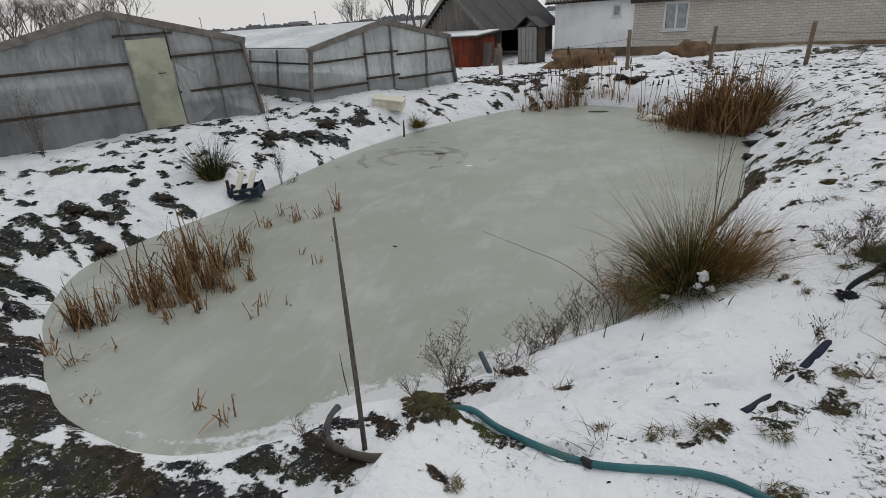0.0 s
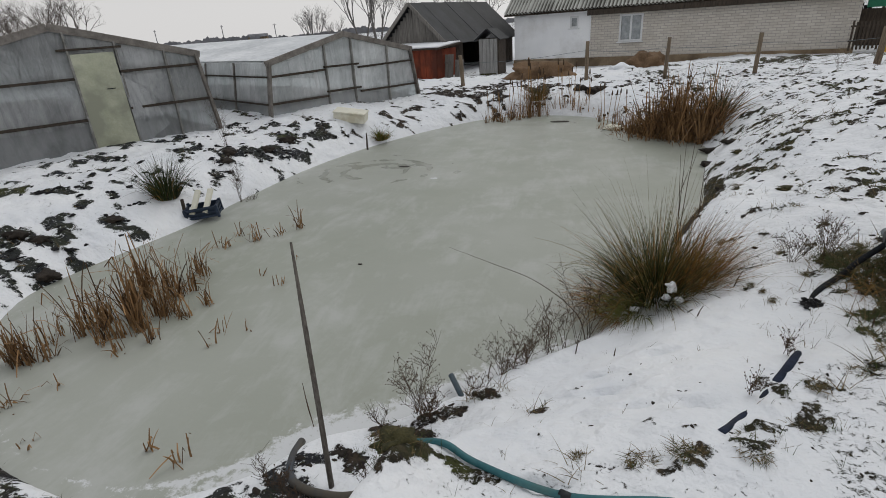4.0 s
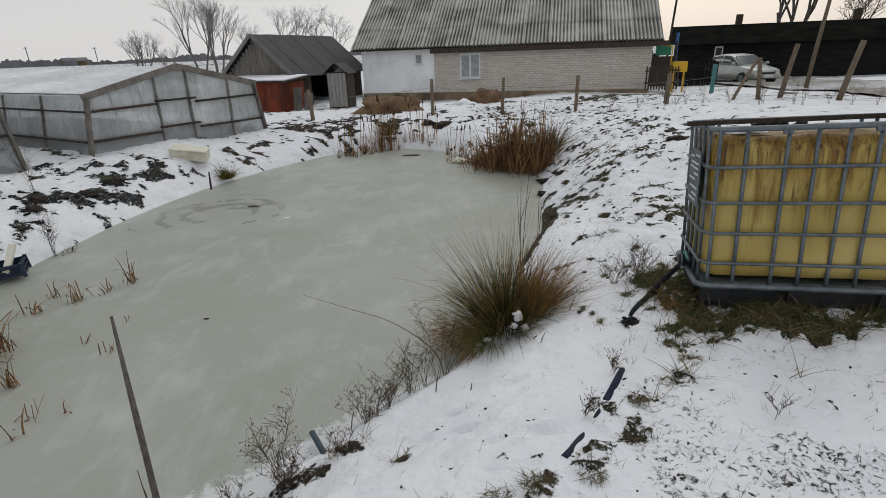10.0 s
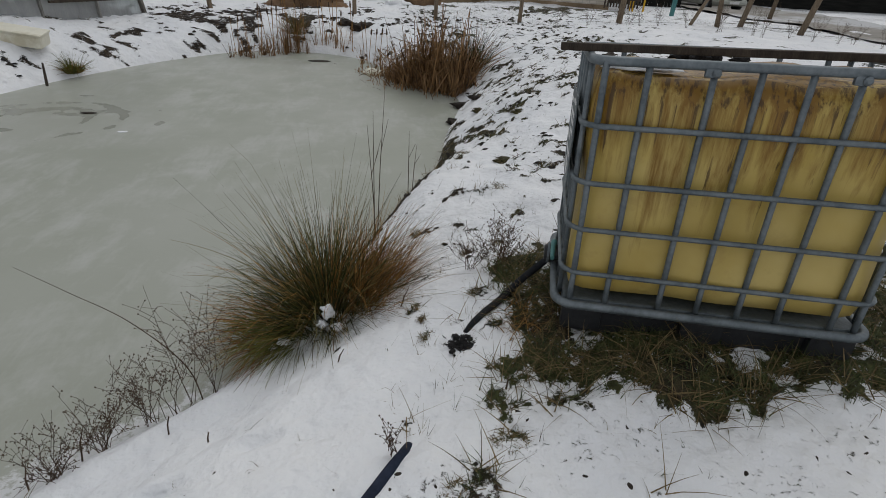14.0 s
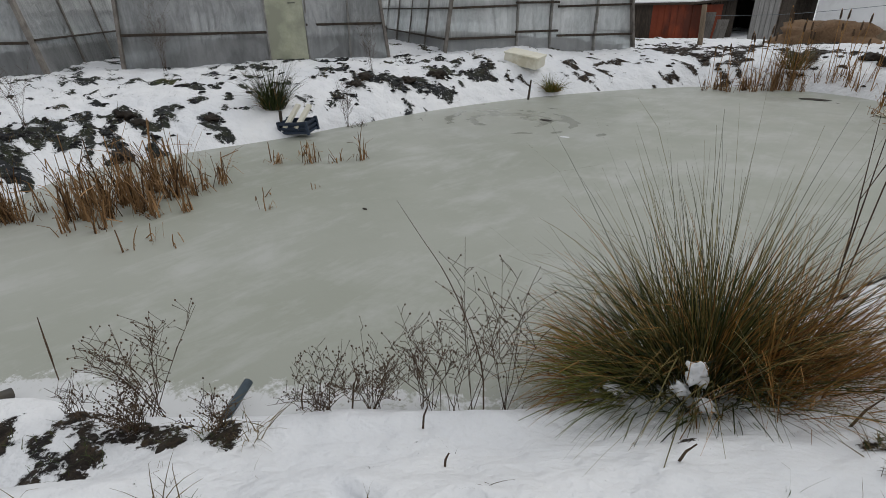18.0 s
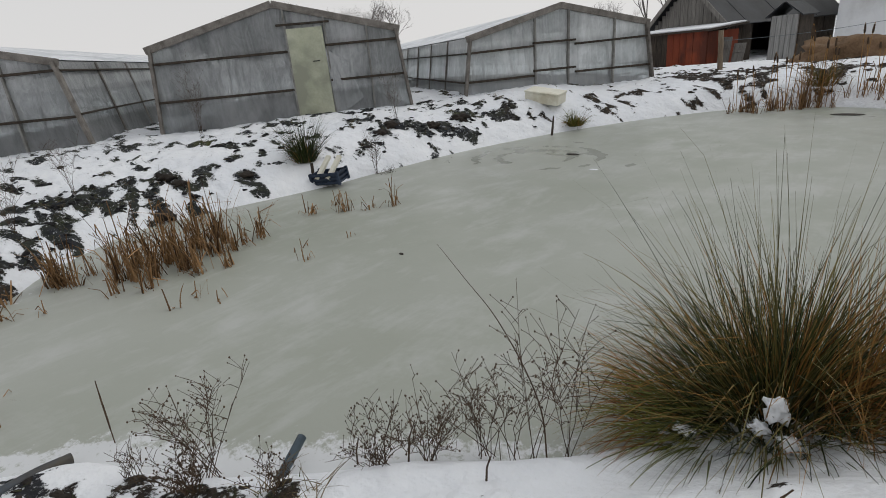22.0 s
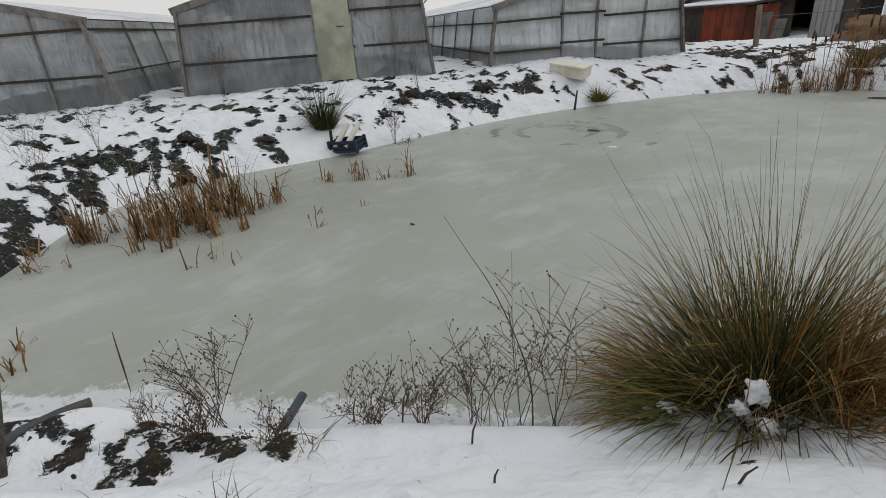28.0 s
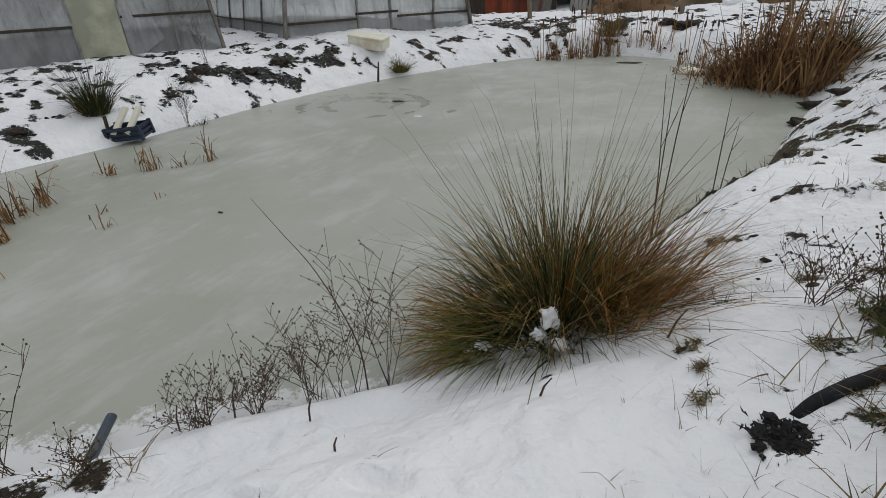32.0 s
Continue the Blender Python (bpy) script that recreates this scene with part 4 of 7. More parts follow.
smooth(part("tank_shell", bm, M_tank, tank, "brown-streaked yellow plastic shell"))


def ring_points(z, out=0.0, r=0.075):
    pts = []
    x0, x1, y0, y1 = -out, W + out, -out, D + out
    for cx, cy, a0 in ((x1 - r, y0 + r, -90), (x1 - r, y1 - r, 0), (x0 + r, y1 - r, 90), (x0 + r, y0 + r, 180)):
        for k in range(7):
            a = radians(a0 + 15 * k)
            pts.append((cx + r * math.cos(a), cy + r * math.sin(a), z))
    return pts


def dented(x, y, top, lean_y=0.0):
    """An upright cage tube, pressed flat a little where a ring crosses it."""
    zs = [0.0, 0.13, 0.139, 0.148, 0.31, 0.324, 0.338, 0.49, 0.506, 0.522, 0.70, 0.713, 0.726, top]
    flat = {0.139, 0.324, 0.506, 0.713}
    return tube([(x, y + lean_y * (z / top) + (0.005 if z in flat else 0) * (1 if y < D / 2 else -1), z) for z in zs], [0.0085 if z in flat else 0.0115 for z in zs], 8)


for z in (0.139, 0.324, 0.506, 0.713):
    smooth(part("horizontal_tube", tube(ring_points(z, 0.014), 0.0105, 8, True), M_galv, tank))
smooth(part("top_rail", tube(ring_points(0.926, 0.006), 0.0165, 10, True), M_galv, tank))
smooth(part("base_rail", tube(ring_points(-0.002, 0.024), 0.0185, 10, True), M_galv, tank))
for x in (0.035, 0.173, 0.375, 0.517, 0.665, 0.806, 0.994, 1.078):
    smooth(part("vertical_tube", dented(x, -0.004, 0.926), M_galv, tank))
    smooth(part("vertical_tube", dented(x, D + 0.004, 0.926), M_galv, tank))
for k in range(5):
    y = 0.07 + k * (D - 0.14) / 4
    for x in (-0.004, W + 0.004):
        smooth(part("vertical_tube", tube([(x, y, 0.0), (x, y, 0.5), (x, y, 0.926)], 0.0105, 8), M_galv, tank))
for x in (0.375, 0.806):
    lug = part("corner_lug", box(0.05, 0.02, 0.03, (x - 0.01, -0.012, 0.905), None, 0.008), M_galv, tank)
    part("bolt", tube([(x, -0.034, 0.905), (x, -0.028, 0.905), (x, -0.02, 0.905)], [0.007, 0.0135, 0.0145], 10), M_galv, lug)
lath = part("lath", bar((-0.115, 0.16, 0.954), (1.42, 0.20, 0.960), 0.045, 0.026, 0.003), M_darkwood)
lath.matrix_world = IBC
tagged(lath, "long black wooden lath lying across the tank cage", "lath")
crumb = smooth(part("snow_patch", lump((0.13, 0.05), 0.018, 6.2, 0.5, 3), M_snow))
crumb.matrix_world = IBC @ pose(0.17, 0.10, HT - 0.02)
tagged(crumb, "thin melting snow on the tank top", "snow patch")
for k, (x, y) in enumerate(((0.44, 0.48), (0.50, 0.52), (0.37, 0.50), (0.58, 0.45))):
    m_ = smooth(part("peat_crumb", lump((0.035, 0.025), 0.016 if k else 0.04, 2.1 + k, 0.8, 2), M_peat))
    m_.matrix_world = IBC @ pose(x, y, HT - 0.015)
    tagged(m_, "black crumb of peat on the tank top", "peat crumb", "peat crumbs")
plate = part("label_plate", box(0.005, 0.30, 0.34, (-0.034, 0.26, 0.62), None, 0.002), M_galv, tank, "dull metal plate with faded print")
for z, w, y in ((0.76, 0.10, 0.18), (0.745, 0.08, 0.33), (0.71, 0.20, 0.25), (0.68, 0.22, 0.26), (0.645, 0.12, 0.20), (0.61, 0.16, 0.30), (0.56, 0.2, 0.25), (0.52, 0.14, 0.22), (0.485, 0.18, 0.27)):
    part("faded_print", box(0.003, w, 0.012, (-0.0375, y, z), None, 0), M_frame, plate)
part("tray", box(W - 0.01, D - 0.01, 0.03, (W / 2, D / 2, 0.0), None, 0.012), M_galv, tank, "grey steel tray")
for y in (0.08, D / 2, D - 0.08):
    part("skid", box(W - 0.05, 0.12, 0.13, (W / 2, y, -0.085), None, 0.01), M_black, tank)
for x in (0.09, W / 2, W - 0.09):
    part("foot_block", box(0.16, 0.05, 0.10, (x, 0.01, -0.07), None, 0.012), M_black, tank)
valve = part("valve", tube([(-0.075, 0.34, 0.045), (-0.05, 0.34, 0.045), (-0.03, 0.34, 0.05), (0.03, 0.34, 0.055)], [0.034, 0.045, 0.036, 0.045], 14), M_black, tank, "black outlet valve")
part("valve_lever", tube([(-0.035, 0.34, 0.10), (-0.04, 0.28, 0.105), (-0.045, 0.17, 0.10)], [0.014, 0.012, 0.009], 8), M_teal, valve, "teal plastic lever")
part("clamp", tube([(-0.062, 0.34, 0.045), (-0.052, 0.34, 0.045)], 0.049, 14), M_galv, valve, "steel hose clamp")


# ---------------------------------------------------------------- greenhouses
def greenhouse(front_left, front_right, length, eave, ridge, base, film, door_at=None, batten_z=(0.42, 0.98), label="", lean=0.22):
    """A lath and polythene tunnel with a low gable; its front runs from one ground corner to the other."""
    a, b = Vector((*front_left, 0)), Vector((*front_right, 0))
    w = (b - a).length
    ang = math.degrees(math.atan2(b.y - a.y, b.x - a.x))
    g = thing("greenhouse", label, "greenhouse", pose(a.x, a.y, base, 0, 0, ang), group="greenhouses")
    ins = lean

    def edge_x(z, right=False):
        k = ins * min(z, eave) / eave
        return w - k if right else k

    gable = [(0, 0, -0.15), (w, 0, -0.15), (w - ins, 0, eave), (w / 2, 0, ridge), (ins, 0, eave)]

    def wavy(corners, nu, nv, amp, seed):
        p = [Vector(c) for c in corners]
        nrm = (p[1] - p[0]).cross(p[3] - p[0]).normalized()
        vs, fs = [], []
        for j in range(nv + 1):
            for i in range(nu + 1):
                u, v = i / nu, j / nv
                q = (p[0] * (1 - u) + p[1] * u) * (1 - v) + (p[3] * (1 - u) + p[2] * u) * v
                edge = min(u, 1 - u, v, 1 - v) * 4
                vs.append(q + nrm * amp * min(1, edge) * (noise.noise(Vector((q.x * 1.7 + seed, q.y * 1.1, q.z * 2.2))) + 0.45 * noise.noise(Vector((q.x * 6 + q.z * 3, q.y * 5, q.z * 1.5 + seed))) + 0.22 * noise.noise(Vector((q.x * 13 - q.z * 6, q.y * 11, q.z * 5 + seed)))))
        for j in range(nv):
            for i in range(nu):
                k = j * (nu + 1) + i
                fs.append((k, k + 1, k + nu + 2, k + nu + 1))
        return vs, fs

    L = length
    front = part("front_film", join(wavy([gable[0], gable[1], gable[2], gable[4]], 64, 22, 0.05, base * 9 + w), wavy([gable[4], gable[2], (w / 2 + 0.01, 0, ridge), (w / 2 - 0.01, 0, ridge)], 30, 5, 0.02, 3.3)), film, g)
    smooth(front)
    smooth(part("side_film", wavy([(0, L, -0.15), (0, 0, -0.15), (ins, 0, eave), (ins, L, eave)], 50, 8, 0.035, 5.1), film, g))
    smooth(part("side_film", wavy([(w, 0, -0.15), (w, L, -0.15), (w - ins, L, eave), (w - ins, 0, eave)], 50, 8, 0.035, 7.7), film, g))
    smooth(part("rear_film", join(wavy([(w, L, -0.15), (0, L, -0.15), (ins, L, eave), (w - ins, L, eave)], 16, 6, 0.03, 1.2), wavy([(w - ins, L, eave), (ins, L, eave), (w / 2 - 0.01, L, ridge), (w / 2 + 0.01, L, ridge)], 10, 3, 0.02, 1.9)), film, g))
    for sgn in (0, 1):
        x0 = ins if not sgn else w - ins
        c = [(x0, 0, eave), (w / 2, 0, ridge), (w / 2, L, ridge), (x0, L, eave)]
        c = c if not sgn else [c[1], c[0], c[3], c[2]]
        smooth(part("roof_film", wavy(c, 16, 50, 0.02, 4 + sgn), film, g))
        up = 0.035
        c = [(p[0] * 0.97 + w * 0.015, p[1] + 0.1 if p[1] < 1 else p[1], p[2] + up) for p in c]
        smooth(part("roof_snow", wavy(c, 16, 50, 0.03, 8 + sgn), M_roofsnow, g, "thin wet snow lying on the roof film"))
    out = -0.03
    part("corner_post", bar((0, out, -0.15), (ins, out, eave), 0.13, 0.05, 0.006), M_batten, g)
    part("corner_post", bar((w, out, -0.15), (w - ins, out, eave), 0.13, 0.05, 0.006), M_batten, g)
    part("rafter", bar((ins - 0.08, out, eave - 0.02), (w / 2, out, ridge + 0.02), 0.05, 0.115, 0.006), M_batten, g)
    part("rafter", bar((w - ins + 0.08, out, eave - 0.02), (w / 2, out, ridge + 0.02), 0.05, 0.115, 0.006), M_batten, g)
    posts = [0.36, 0.53, 0.77] if door_at is None else [door_at[0] / w, door_at[1] / w, 0.84]
    for f in posts:
        x = f * w
        zt = eave + (ridge - eave) * (1 - abs(x - w / 2) / (w / 2 - ins)) - 0.03
        part("stud", bar((x, -0.012, -0.15), (x + 0.03, -0.012, zt), 0.11, 0.03, 0.004), M_filmlath, g)
    for z in batten_z:
        spans = [(edge_x(z), edge_x(z, True))] if door_at is None else [(edge_x(z), door_at[0]), (door_at[1], edge_x(z, True))]
        if door_at is None:
            spans = [(edge_x(z), w * 0.355), (w * 0.355, w * 0.57), (w * 0.57, edge_x(z, True))]
        for n_, (x0, x1) in enumerate(spans):
            dz = random.uniform(0.05, 0.085) if n_ == 1 else -0.015 if n_ == 2 else 0
            part("batten", bar((x0, out - 0.005, z + dz), (x1, out - 0.005, z + dz + random.uniform(-0.02, 0.02)), 0.085, 0.04, 0.005), M_darkwood, g)
        part("side_batten", bar((edge_x(z, False) - 0.02, 0, z), (edge_x(z, False) - 0.02, L, z), 0.05, 0.03, 0.004), M_darkwood, g)
        part("side_batten", bar((edge_x(z, True) + 0.02, 0, z), (edge_x(z, True) + 0.02, L, z), 0.05, 0.03, 0.004), M_darkwood, g)
    for k in range(1, int(L / 1.6) + 1):
        y = k * 1.6
        for right in (0, 1):
            part("side_post", bar((w if right else 0, y, -0.15), (w - ins if right else ins, y, eave), 0.06, 0.05, 0.004), M_batten, g)
            part("inner_rafter", bar((w - ins if right else ins, y, eave - 0.04), (w / 2, y, ridge - 0.04), 0.05, 0.06, 0.004), M_batten, g)
    if door_at is not None:
        x0, x1 = door_at
        door = part("door", box(x1 - x0 - 0.03, 0.03, 1.62, ((x0 + x1) / 2, -0.045, 0.70), None, 0.006), M_door, g, "dirty cream panel door")
        part("handle", tube([(x1 - 0.14, -0.065, 0.95), (x1 - 0.20, -0.08, 0.95), (x1 - 0.26, -0.065, 0.95)], 0.008, 6), M_black, door)
        part("lintel", bar((x0 - 0.12, out - 0.01, 1.58), (x1 + 0.12, out - 0.01, 1.58), 0.055, 0.035, 0.004), M_darkwood, g)
        # a torn sheet hanging beside the door
        sheet = wavy([(x1 + 0.02, -0.08, -0.05), (x1 + 0.55, -0.06, 0.25), (x1 + 0.30, -0.05, 0.9), (x1 - 0.02, -0.06, 1.15)], 14, 14, 0.06, 2.2)
        smooth(part("loose_film", sheet, film, g))
    return g


greenhouse((-8.65, 4.93), (-6.2, 8.70), 13.0, 1.38, 1.90, 0.58, M_oldfilm, (2.38, 3.05), (0.52, 1.14), "lath greenhouse in cloudy polythene with a cream door", 0.17)
greenhouse((-5.72, 9.62), (-3.5, 13.2), 19.0, 1.20, 1.62, 0.46, M_film, None, (0.40, 0.93), "low lath greenhouse in torn cloudy polythene", 0.22)
greenhouse((-11.3, 0.3), (-8.9, 3.95), 13.0, 1.40, 1.85, 0.50, M_oldfilm, None, (0.58, 1.27), "lath greenhouse in wrinkled polythene")


# ---------------------------------------------------------------- brick house
HOUSE_TURN = -14.0
house = thing("house", "white brick cottage with a grey corrugated roof", "house", pose(-2.35, 25.5, 0.05, 0, 0, HOUSE_TURN))
HL, HDEP, HEAVE, HRIDGE = 12.7, 6.4, 2.36, 4.70
split = 3.45
PL = 0.37


def wall_with_hole(x0, x1, z0, z1, holes, y=0.0, thick=0.3):
    """An upright wall along x, cut through by openings."""
    xs_ = sorted({x0, x1, *(h[0] for h in holes), *(h[1] for h in holes)})
    zs_ = sorted({z0, z1, *(h[2] for h in holes), *(h[3] for h in holes)})
    bm = bmesh.new()
    for xa, xb in zip(xs_, xs_[1:]):
        for za, zb in zip(zs_, zs_[1:]):
            if not any(h[0] <= xa and xb <= h[1] and h[2] <= za and zb <= h[3] for h in holes):
                box(xb - xa, thick, zb - za, ((xa + xb) / 2, y + thick / 2, (za + zb) / 2), None, 0, bm)
    bmesh.ops.remove_doubles(bm, verts=bm.verts, dist=0.0005)
    return bm


small_win, big_win = (2.53, 2.90, 1.58, 2.06), (4.62, 5.55, 0.95, 2.00)
part("plaster_wall", wall_with_hole(0, split, PL, HEAVE, [small_win]), M_plaster, house, "white plastered wall")
part("brick_wall", wall_with_hole(split, HL, PL, HEAVE, [big_win], -0.06, 0.36), M_brick, house, "white brick wall")
part("plinth", box(HL + 0.04, 0.4, 0.75, (HL / 2, 0.13, PL - 0.375), None, 0.01), M_plinth, house, "brown-stained concrete plinth")
part("side_wall", box(0.3, HDEP, HEAVE, (0.15, HDEP / 2 + 0.3, HEAVE / 2)), M_plaster, house)
part("side_wall", box(0.3, HDEP, HEAVE, (HL - 0.15, HDEP / 2 + 0.3, HEAVE / 2)), M_brick, house)
part("rear_wall", box(HL - 0.6, 0.3, HEAVE, (HL / 2, HDEP + 0.1, HEAVE / 2)), M_brick, house)
for gx_ in (0.15, HL - 0.15):
    part("gable", ([(gx_ - 0.1, 0.1, HEAVE), (gx_ + 0.1, 0.1, HEAVE), (gx_ - 0.1, HDEP, HEAVE), (gx_ + 0.1, HDEP, HEAVE), (gx_ - 0.1, HDEP / 2, HRIDGE - 0.15), (gx_ + 0.1, HDEP / 2, HRIDGE - 0.15)], [(0, 2, 4), (1, 5, 3), (0, 4, 5, 1), (2, 3, 5, 4), (0, 1, 3, 2)]), M_oldwood, house)


def house_window(name, x0, x1, z0, z1, y, panes):
    win = part(name, box(x1 - x0, 0.02, z1 - z0, ((x0 + x1) / 2, y + 0.17, (z0 + z1) / 2)), M_curtain, house, "white-framed window with net curtains")
    f = 0.075
    for args in ((x1 - x0, 0.08, f, (x0 + x1) / 2, z0 + f / 2), (x1 - x0, 0.08, f, (x0 + x1) / 2, z1 - f / 2), (f, 0.08, z1 - z0 - 2 * f, x0 + f / 2, (z0 + z1) / 2), (f, 0.08, z1 - z0 - 2 * f, x1 - f / 2, (z0 + z1) / 2)):
        part("frame", box(args[0], args[1], args[2], (args[3], y + 0.05, args[4]), None, 0.008), M_frame, win)
    for k in range(1, panes):
        part("mullion", box(f, 0.07, z1 - z0 - 2 * f, (x0 + (x1 - x0) * k / panes, y + 0.05, (z0 + z1) / 2), None, 0.006), M_frame, win)
    for k in range(panes):
        xa = x0 + f + (x1 - x0 - 2 * f) * k / panes
        part("pane", box((x1 - x0 - 2 * f) / panes - 0.03, 0.008, z1 - z0 - 2 * f, (xa + (x1 - x0 - 2 * f) / panes / 2, y + 0.06, (z0 + z1) / 2)), M_pane, win)
    part("sill", box(x1 - x0 + 0.12, 0.2, 0.035, ((x0 + x1) / 2, y - 0.03, z0 - 0.02), None, 0.006), M_frame, win)


house_window("window", *small_win, 0.0, 1)
house_window("window", *big_win, -0.06, 2)


def corrugated(width, lengthwise, wave=0.15, depth=0.042, thick=0.008):
    """One sheet of corrugated roofing, width along x and length along y."""
    nxx = max(4, int(width / wave * 6))
    vs, fs = [], []
    for yy in (0, lengthwise):
        for top in (0, 1):
            for i in range(nxx + 1):
                x = width * i / nxx
                vs.append((x, yy, depth * math.sin(2 * math.pi * x / wave) + (thick if top else 0)))
    r = nxx + 1
    for i in range(nxx):
        fs.append((r + i, r + i + 1, 3 * r + i + 1, 3 * r + i))
        fs.append((i + 1, i, 2 * r + i, 2 * r + i + 1))
        fs.append((i, i + 1, r + i + 1, r + i))
    return vs, fs


eave_y, eave_z = -0.42, HEAVE - 0.08
slope_len = math.hypot(HDEP / 2 - eave_y, HRIDGE - eave_z)
slope = math.degrees(math.atan2(HRIDGE - eave_z, HDEP / 2 - eave_y))
rows_, sheet_w = 3, 1.11
SL = Matrix.Rotation(radians(slope), 4, "X")
roof = part("roof", box(HL + 0.7, slope_len - 0.05, 0.03, (HL / 2, (HDEP / 2 + eave_y) / 2, (HRIDGE + eave_z) / 2 - 0.06), SL), M_darkwood, house, "weathered grey corrugated roof")
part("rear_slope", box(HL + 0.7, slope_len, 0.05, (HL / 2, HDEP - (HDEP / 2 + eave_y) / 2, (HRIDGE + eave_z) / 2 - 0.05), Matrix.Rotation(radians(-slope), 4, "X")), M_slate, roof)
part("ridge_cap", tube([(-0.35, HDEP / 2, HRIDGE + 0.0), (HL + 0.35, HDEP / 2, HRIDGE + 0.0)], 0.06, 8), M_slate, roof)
part("fascia", box(HL + 0.7 - split, 0.05, 0.2, (split + (HL + 0.5 - split) / 2, eave_y + 0.06, eave_z - 0.14), None, 0.006), M_darkwood, roof)
part("soffit", box(HL, 0.4, 0.03, (HL / 2, -0.2, HEAVE - 0.015)), M_darkwood, roof)
sheet_mesh = bpy.data.meshes.new("roof_sheet")
sheet_mesh.from_pydata(*[(q) for q in (corrugated(sheet_w + 0.06, slope_len / rows_ + 0.12)[0], [], corrugated(sheet_w + 0.06, slope_len / rows_ + 0.12)[1])])
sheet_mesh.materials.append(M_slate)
for r_ in range(rows_):
    for c_ in range(12):
        s_ = new("roof_sheet", sheet_mesh)
        s_.parent = roof
        y0 = r_ * slope_len / rows_
        at = SL @ Vector((0, y0, 0.03 + 0.012 * (r_ % 2) + random.uniform(0, 0.006)))
        s_.matrix_basis = Matrix.Translation((-0.35 + c_ * sheet_w, eave_y + at.y, eave_z + at.z)) @ SL @ pose(0, 0, 0, -0.6, 0, random.uniform(-0.25, 0.25))
part("aerial", tube([(-0.1, HDEP / 2, HRIDGE), (-0.1, HDEP / 2, HRIDGE + 0.9)], 0.015, 6), M_galv, roof)
lamp_ = part("wall_lamp", box(0.22, 0.12, 0.1, (0.42, -0.06, 2.22), None, 0.02), M_frame, house, "small floodlight under the eave")

# ---------------------------------------------------------------- shed, outhouse and lean-to
SHED = pose(-7.55, 22.7, 0.15, 0, 0, -20.8)
shed = thing("shed", "old grey plank shed with a black tar roof", "shed", SHED)
SW, SLN, SE, SR = 3.1, 5.7, 1.5, 2.86


def plank_wall(name, x0, x1, z_low, z_top, y, mat, parent, width=0.16, along="x"):
    """Upright boards side by side, each a piece of its own."""
    n_ = max(1, int((x1 - x0) / width))
    for i in range(n_):
        xa = x0 + (x1 - x0) * (i + 0.5) / n_
        zt = z_top(xa) if callable(z_top) else z_top
        zl = z_low + random.uniform(-0.02, 0.02)
        w_ = (x1 - x0) / n_ - 0.012
        at = (xa, y + random.uniform(-0.006, 0.006), (zl + zt) / 2)
        size = (w_, 0.03, zt - zl)
        if along == "y":
            at, size = (at[1], at[0], at[2]), (0.03, w_, zt - zl)
        part(name, box(*size, at), mat, parent)


gable_top = lambda x: SE + (SR - SE) * (1 - abs(x - SW / 2) / (SW / 2)) - 0.05
plank_wall("gable_plank", 0, SW, SE - 0.15, gable_top, 0, M_oldwood, shed)
plank_wall("wall_plank", 0, SW, -0.2, SE - 0.16, 0.05, M_darkwood, shed)
plank_wall("wall_plank", 0, 1.2, -0.2, SE, SW, M_darkwood, shed, along="y")
plank_wall("wall_plank", 3.0, SLN, -0.2, SE, SW, M_darkwood, shed, along="y")
part("rear_wall", box(0.05, SLN, SE, (0.05, SLN / 2, SE / 2 - 0.1)), M_darkwood, shed)
part("end_wall", box(SW, 0.05, SE, (SW / 2, SLN, SE / 2 - 0.1)), M_darkwood, shed)
part("end_gable", ([(0, SLN, SE), (SW, SLN, SE), (SW / 2, SLN, SR)], [(0, 1, 2)]), M_darkwood, shed)
sl = math.hypot(SW / 2 + 0.3, (SR - SE) * (SW / 2 + 0.3) / (SW / 2))
an = math.degrees(math.atan2(SR - SE, SW / 2))
for sgn in (-1, 1):
    for k in range(7):
        y0 = -0.3 + k * (SLN + 0.55) / 7
        cx = SW / 2 + sgn * (SW / 2 + 0.3) / 2
        cz = SR - (SR - SE) * (SW / 2 + 0.3) / SW + 0.02
        part("roof_strip", box(sl, (SLN + 0.55) / 7 + 0.03, 0.03, (cx, y0 + (SLN + 0.55) / 14, cz + 0.012 * (k % 2)), Matrix.Rotation(radians(an * sgn), 4, "Y")), M_tar, shed)
part("verge_board", bar((-0.3, -0.33, SE - 0.3), (SW / 2, -0.33, SR), 0.05, 0.13), M_oldwood, shed)
part("verge_board", bar((SW + 0.3, -0.33, SE - 0.3), (SW / 2, -0.33, SR), 0.05, 0.13), M_oldwood, shed)

lean = thing("lean_to", "rust-red boarded lean-to with snow on its flat roof", "lean-to", pose(-6.35, 20.2, 0.2, 0, 0, -14))
plank_wall("red_board", 0.35, 1.75, -0.1, 1.12, 0, M_red, lean, 0.2)
plank_wall("dark_board", -0.9, 0.35, -0.1, 1.12, 0.02, M_darkwood, lean, 0.2)
part("side_board", box(0.04, 1.6, 1.2, (1.75, 0.82, 0.5)), M_red, lean)
part("flat_roof", box(3.0, 2.0, 0.06, (0.5, 0.8, 1.2), Matrix.Rotation(radians(3), 4, "X"), 0.01), M_darkwood, lean)
part("roof_snow", box(2.9, 1.9, 0.05, (0.48, 0.8, 1.255), Matrix.Rotation(radians(3), 4, "X"), 0.02), M_snow, lean)

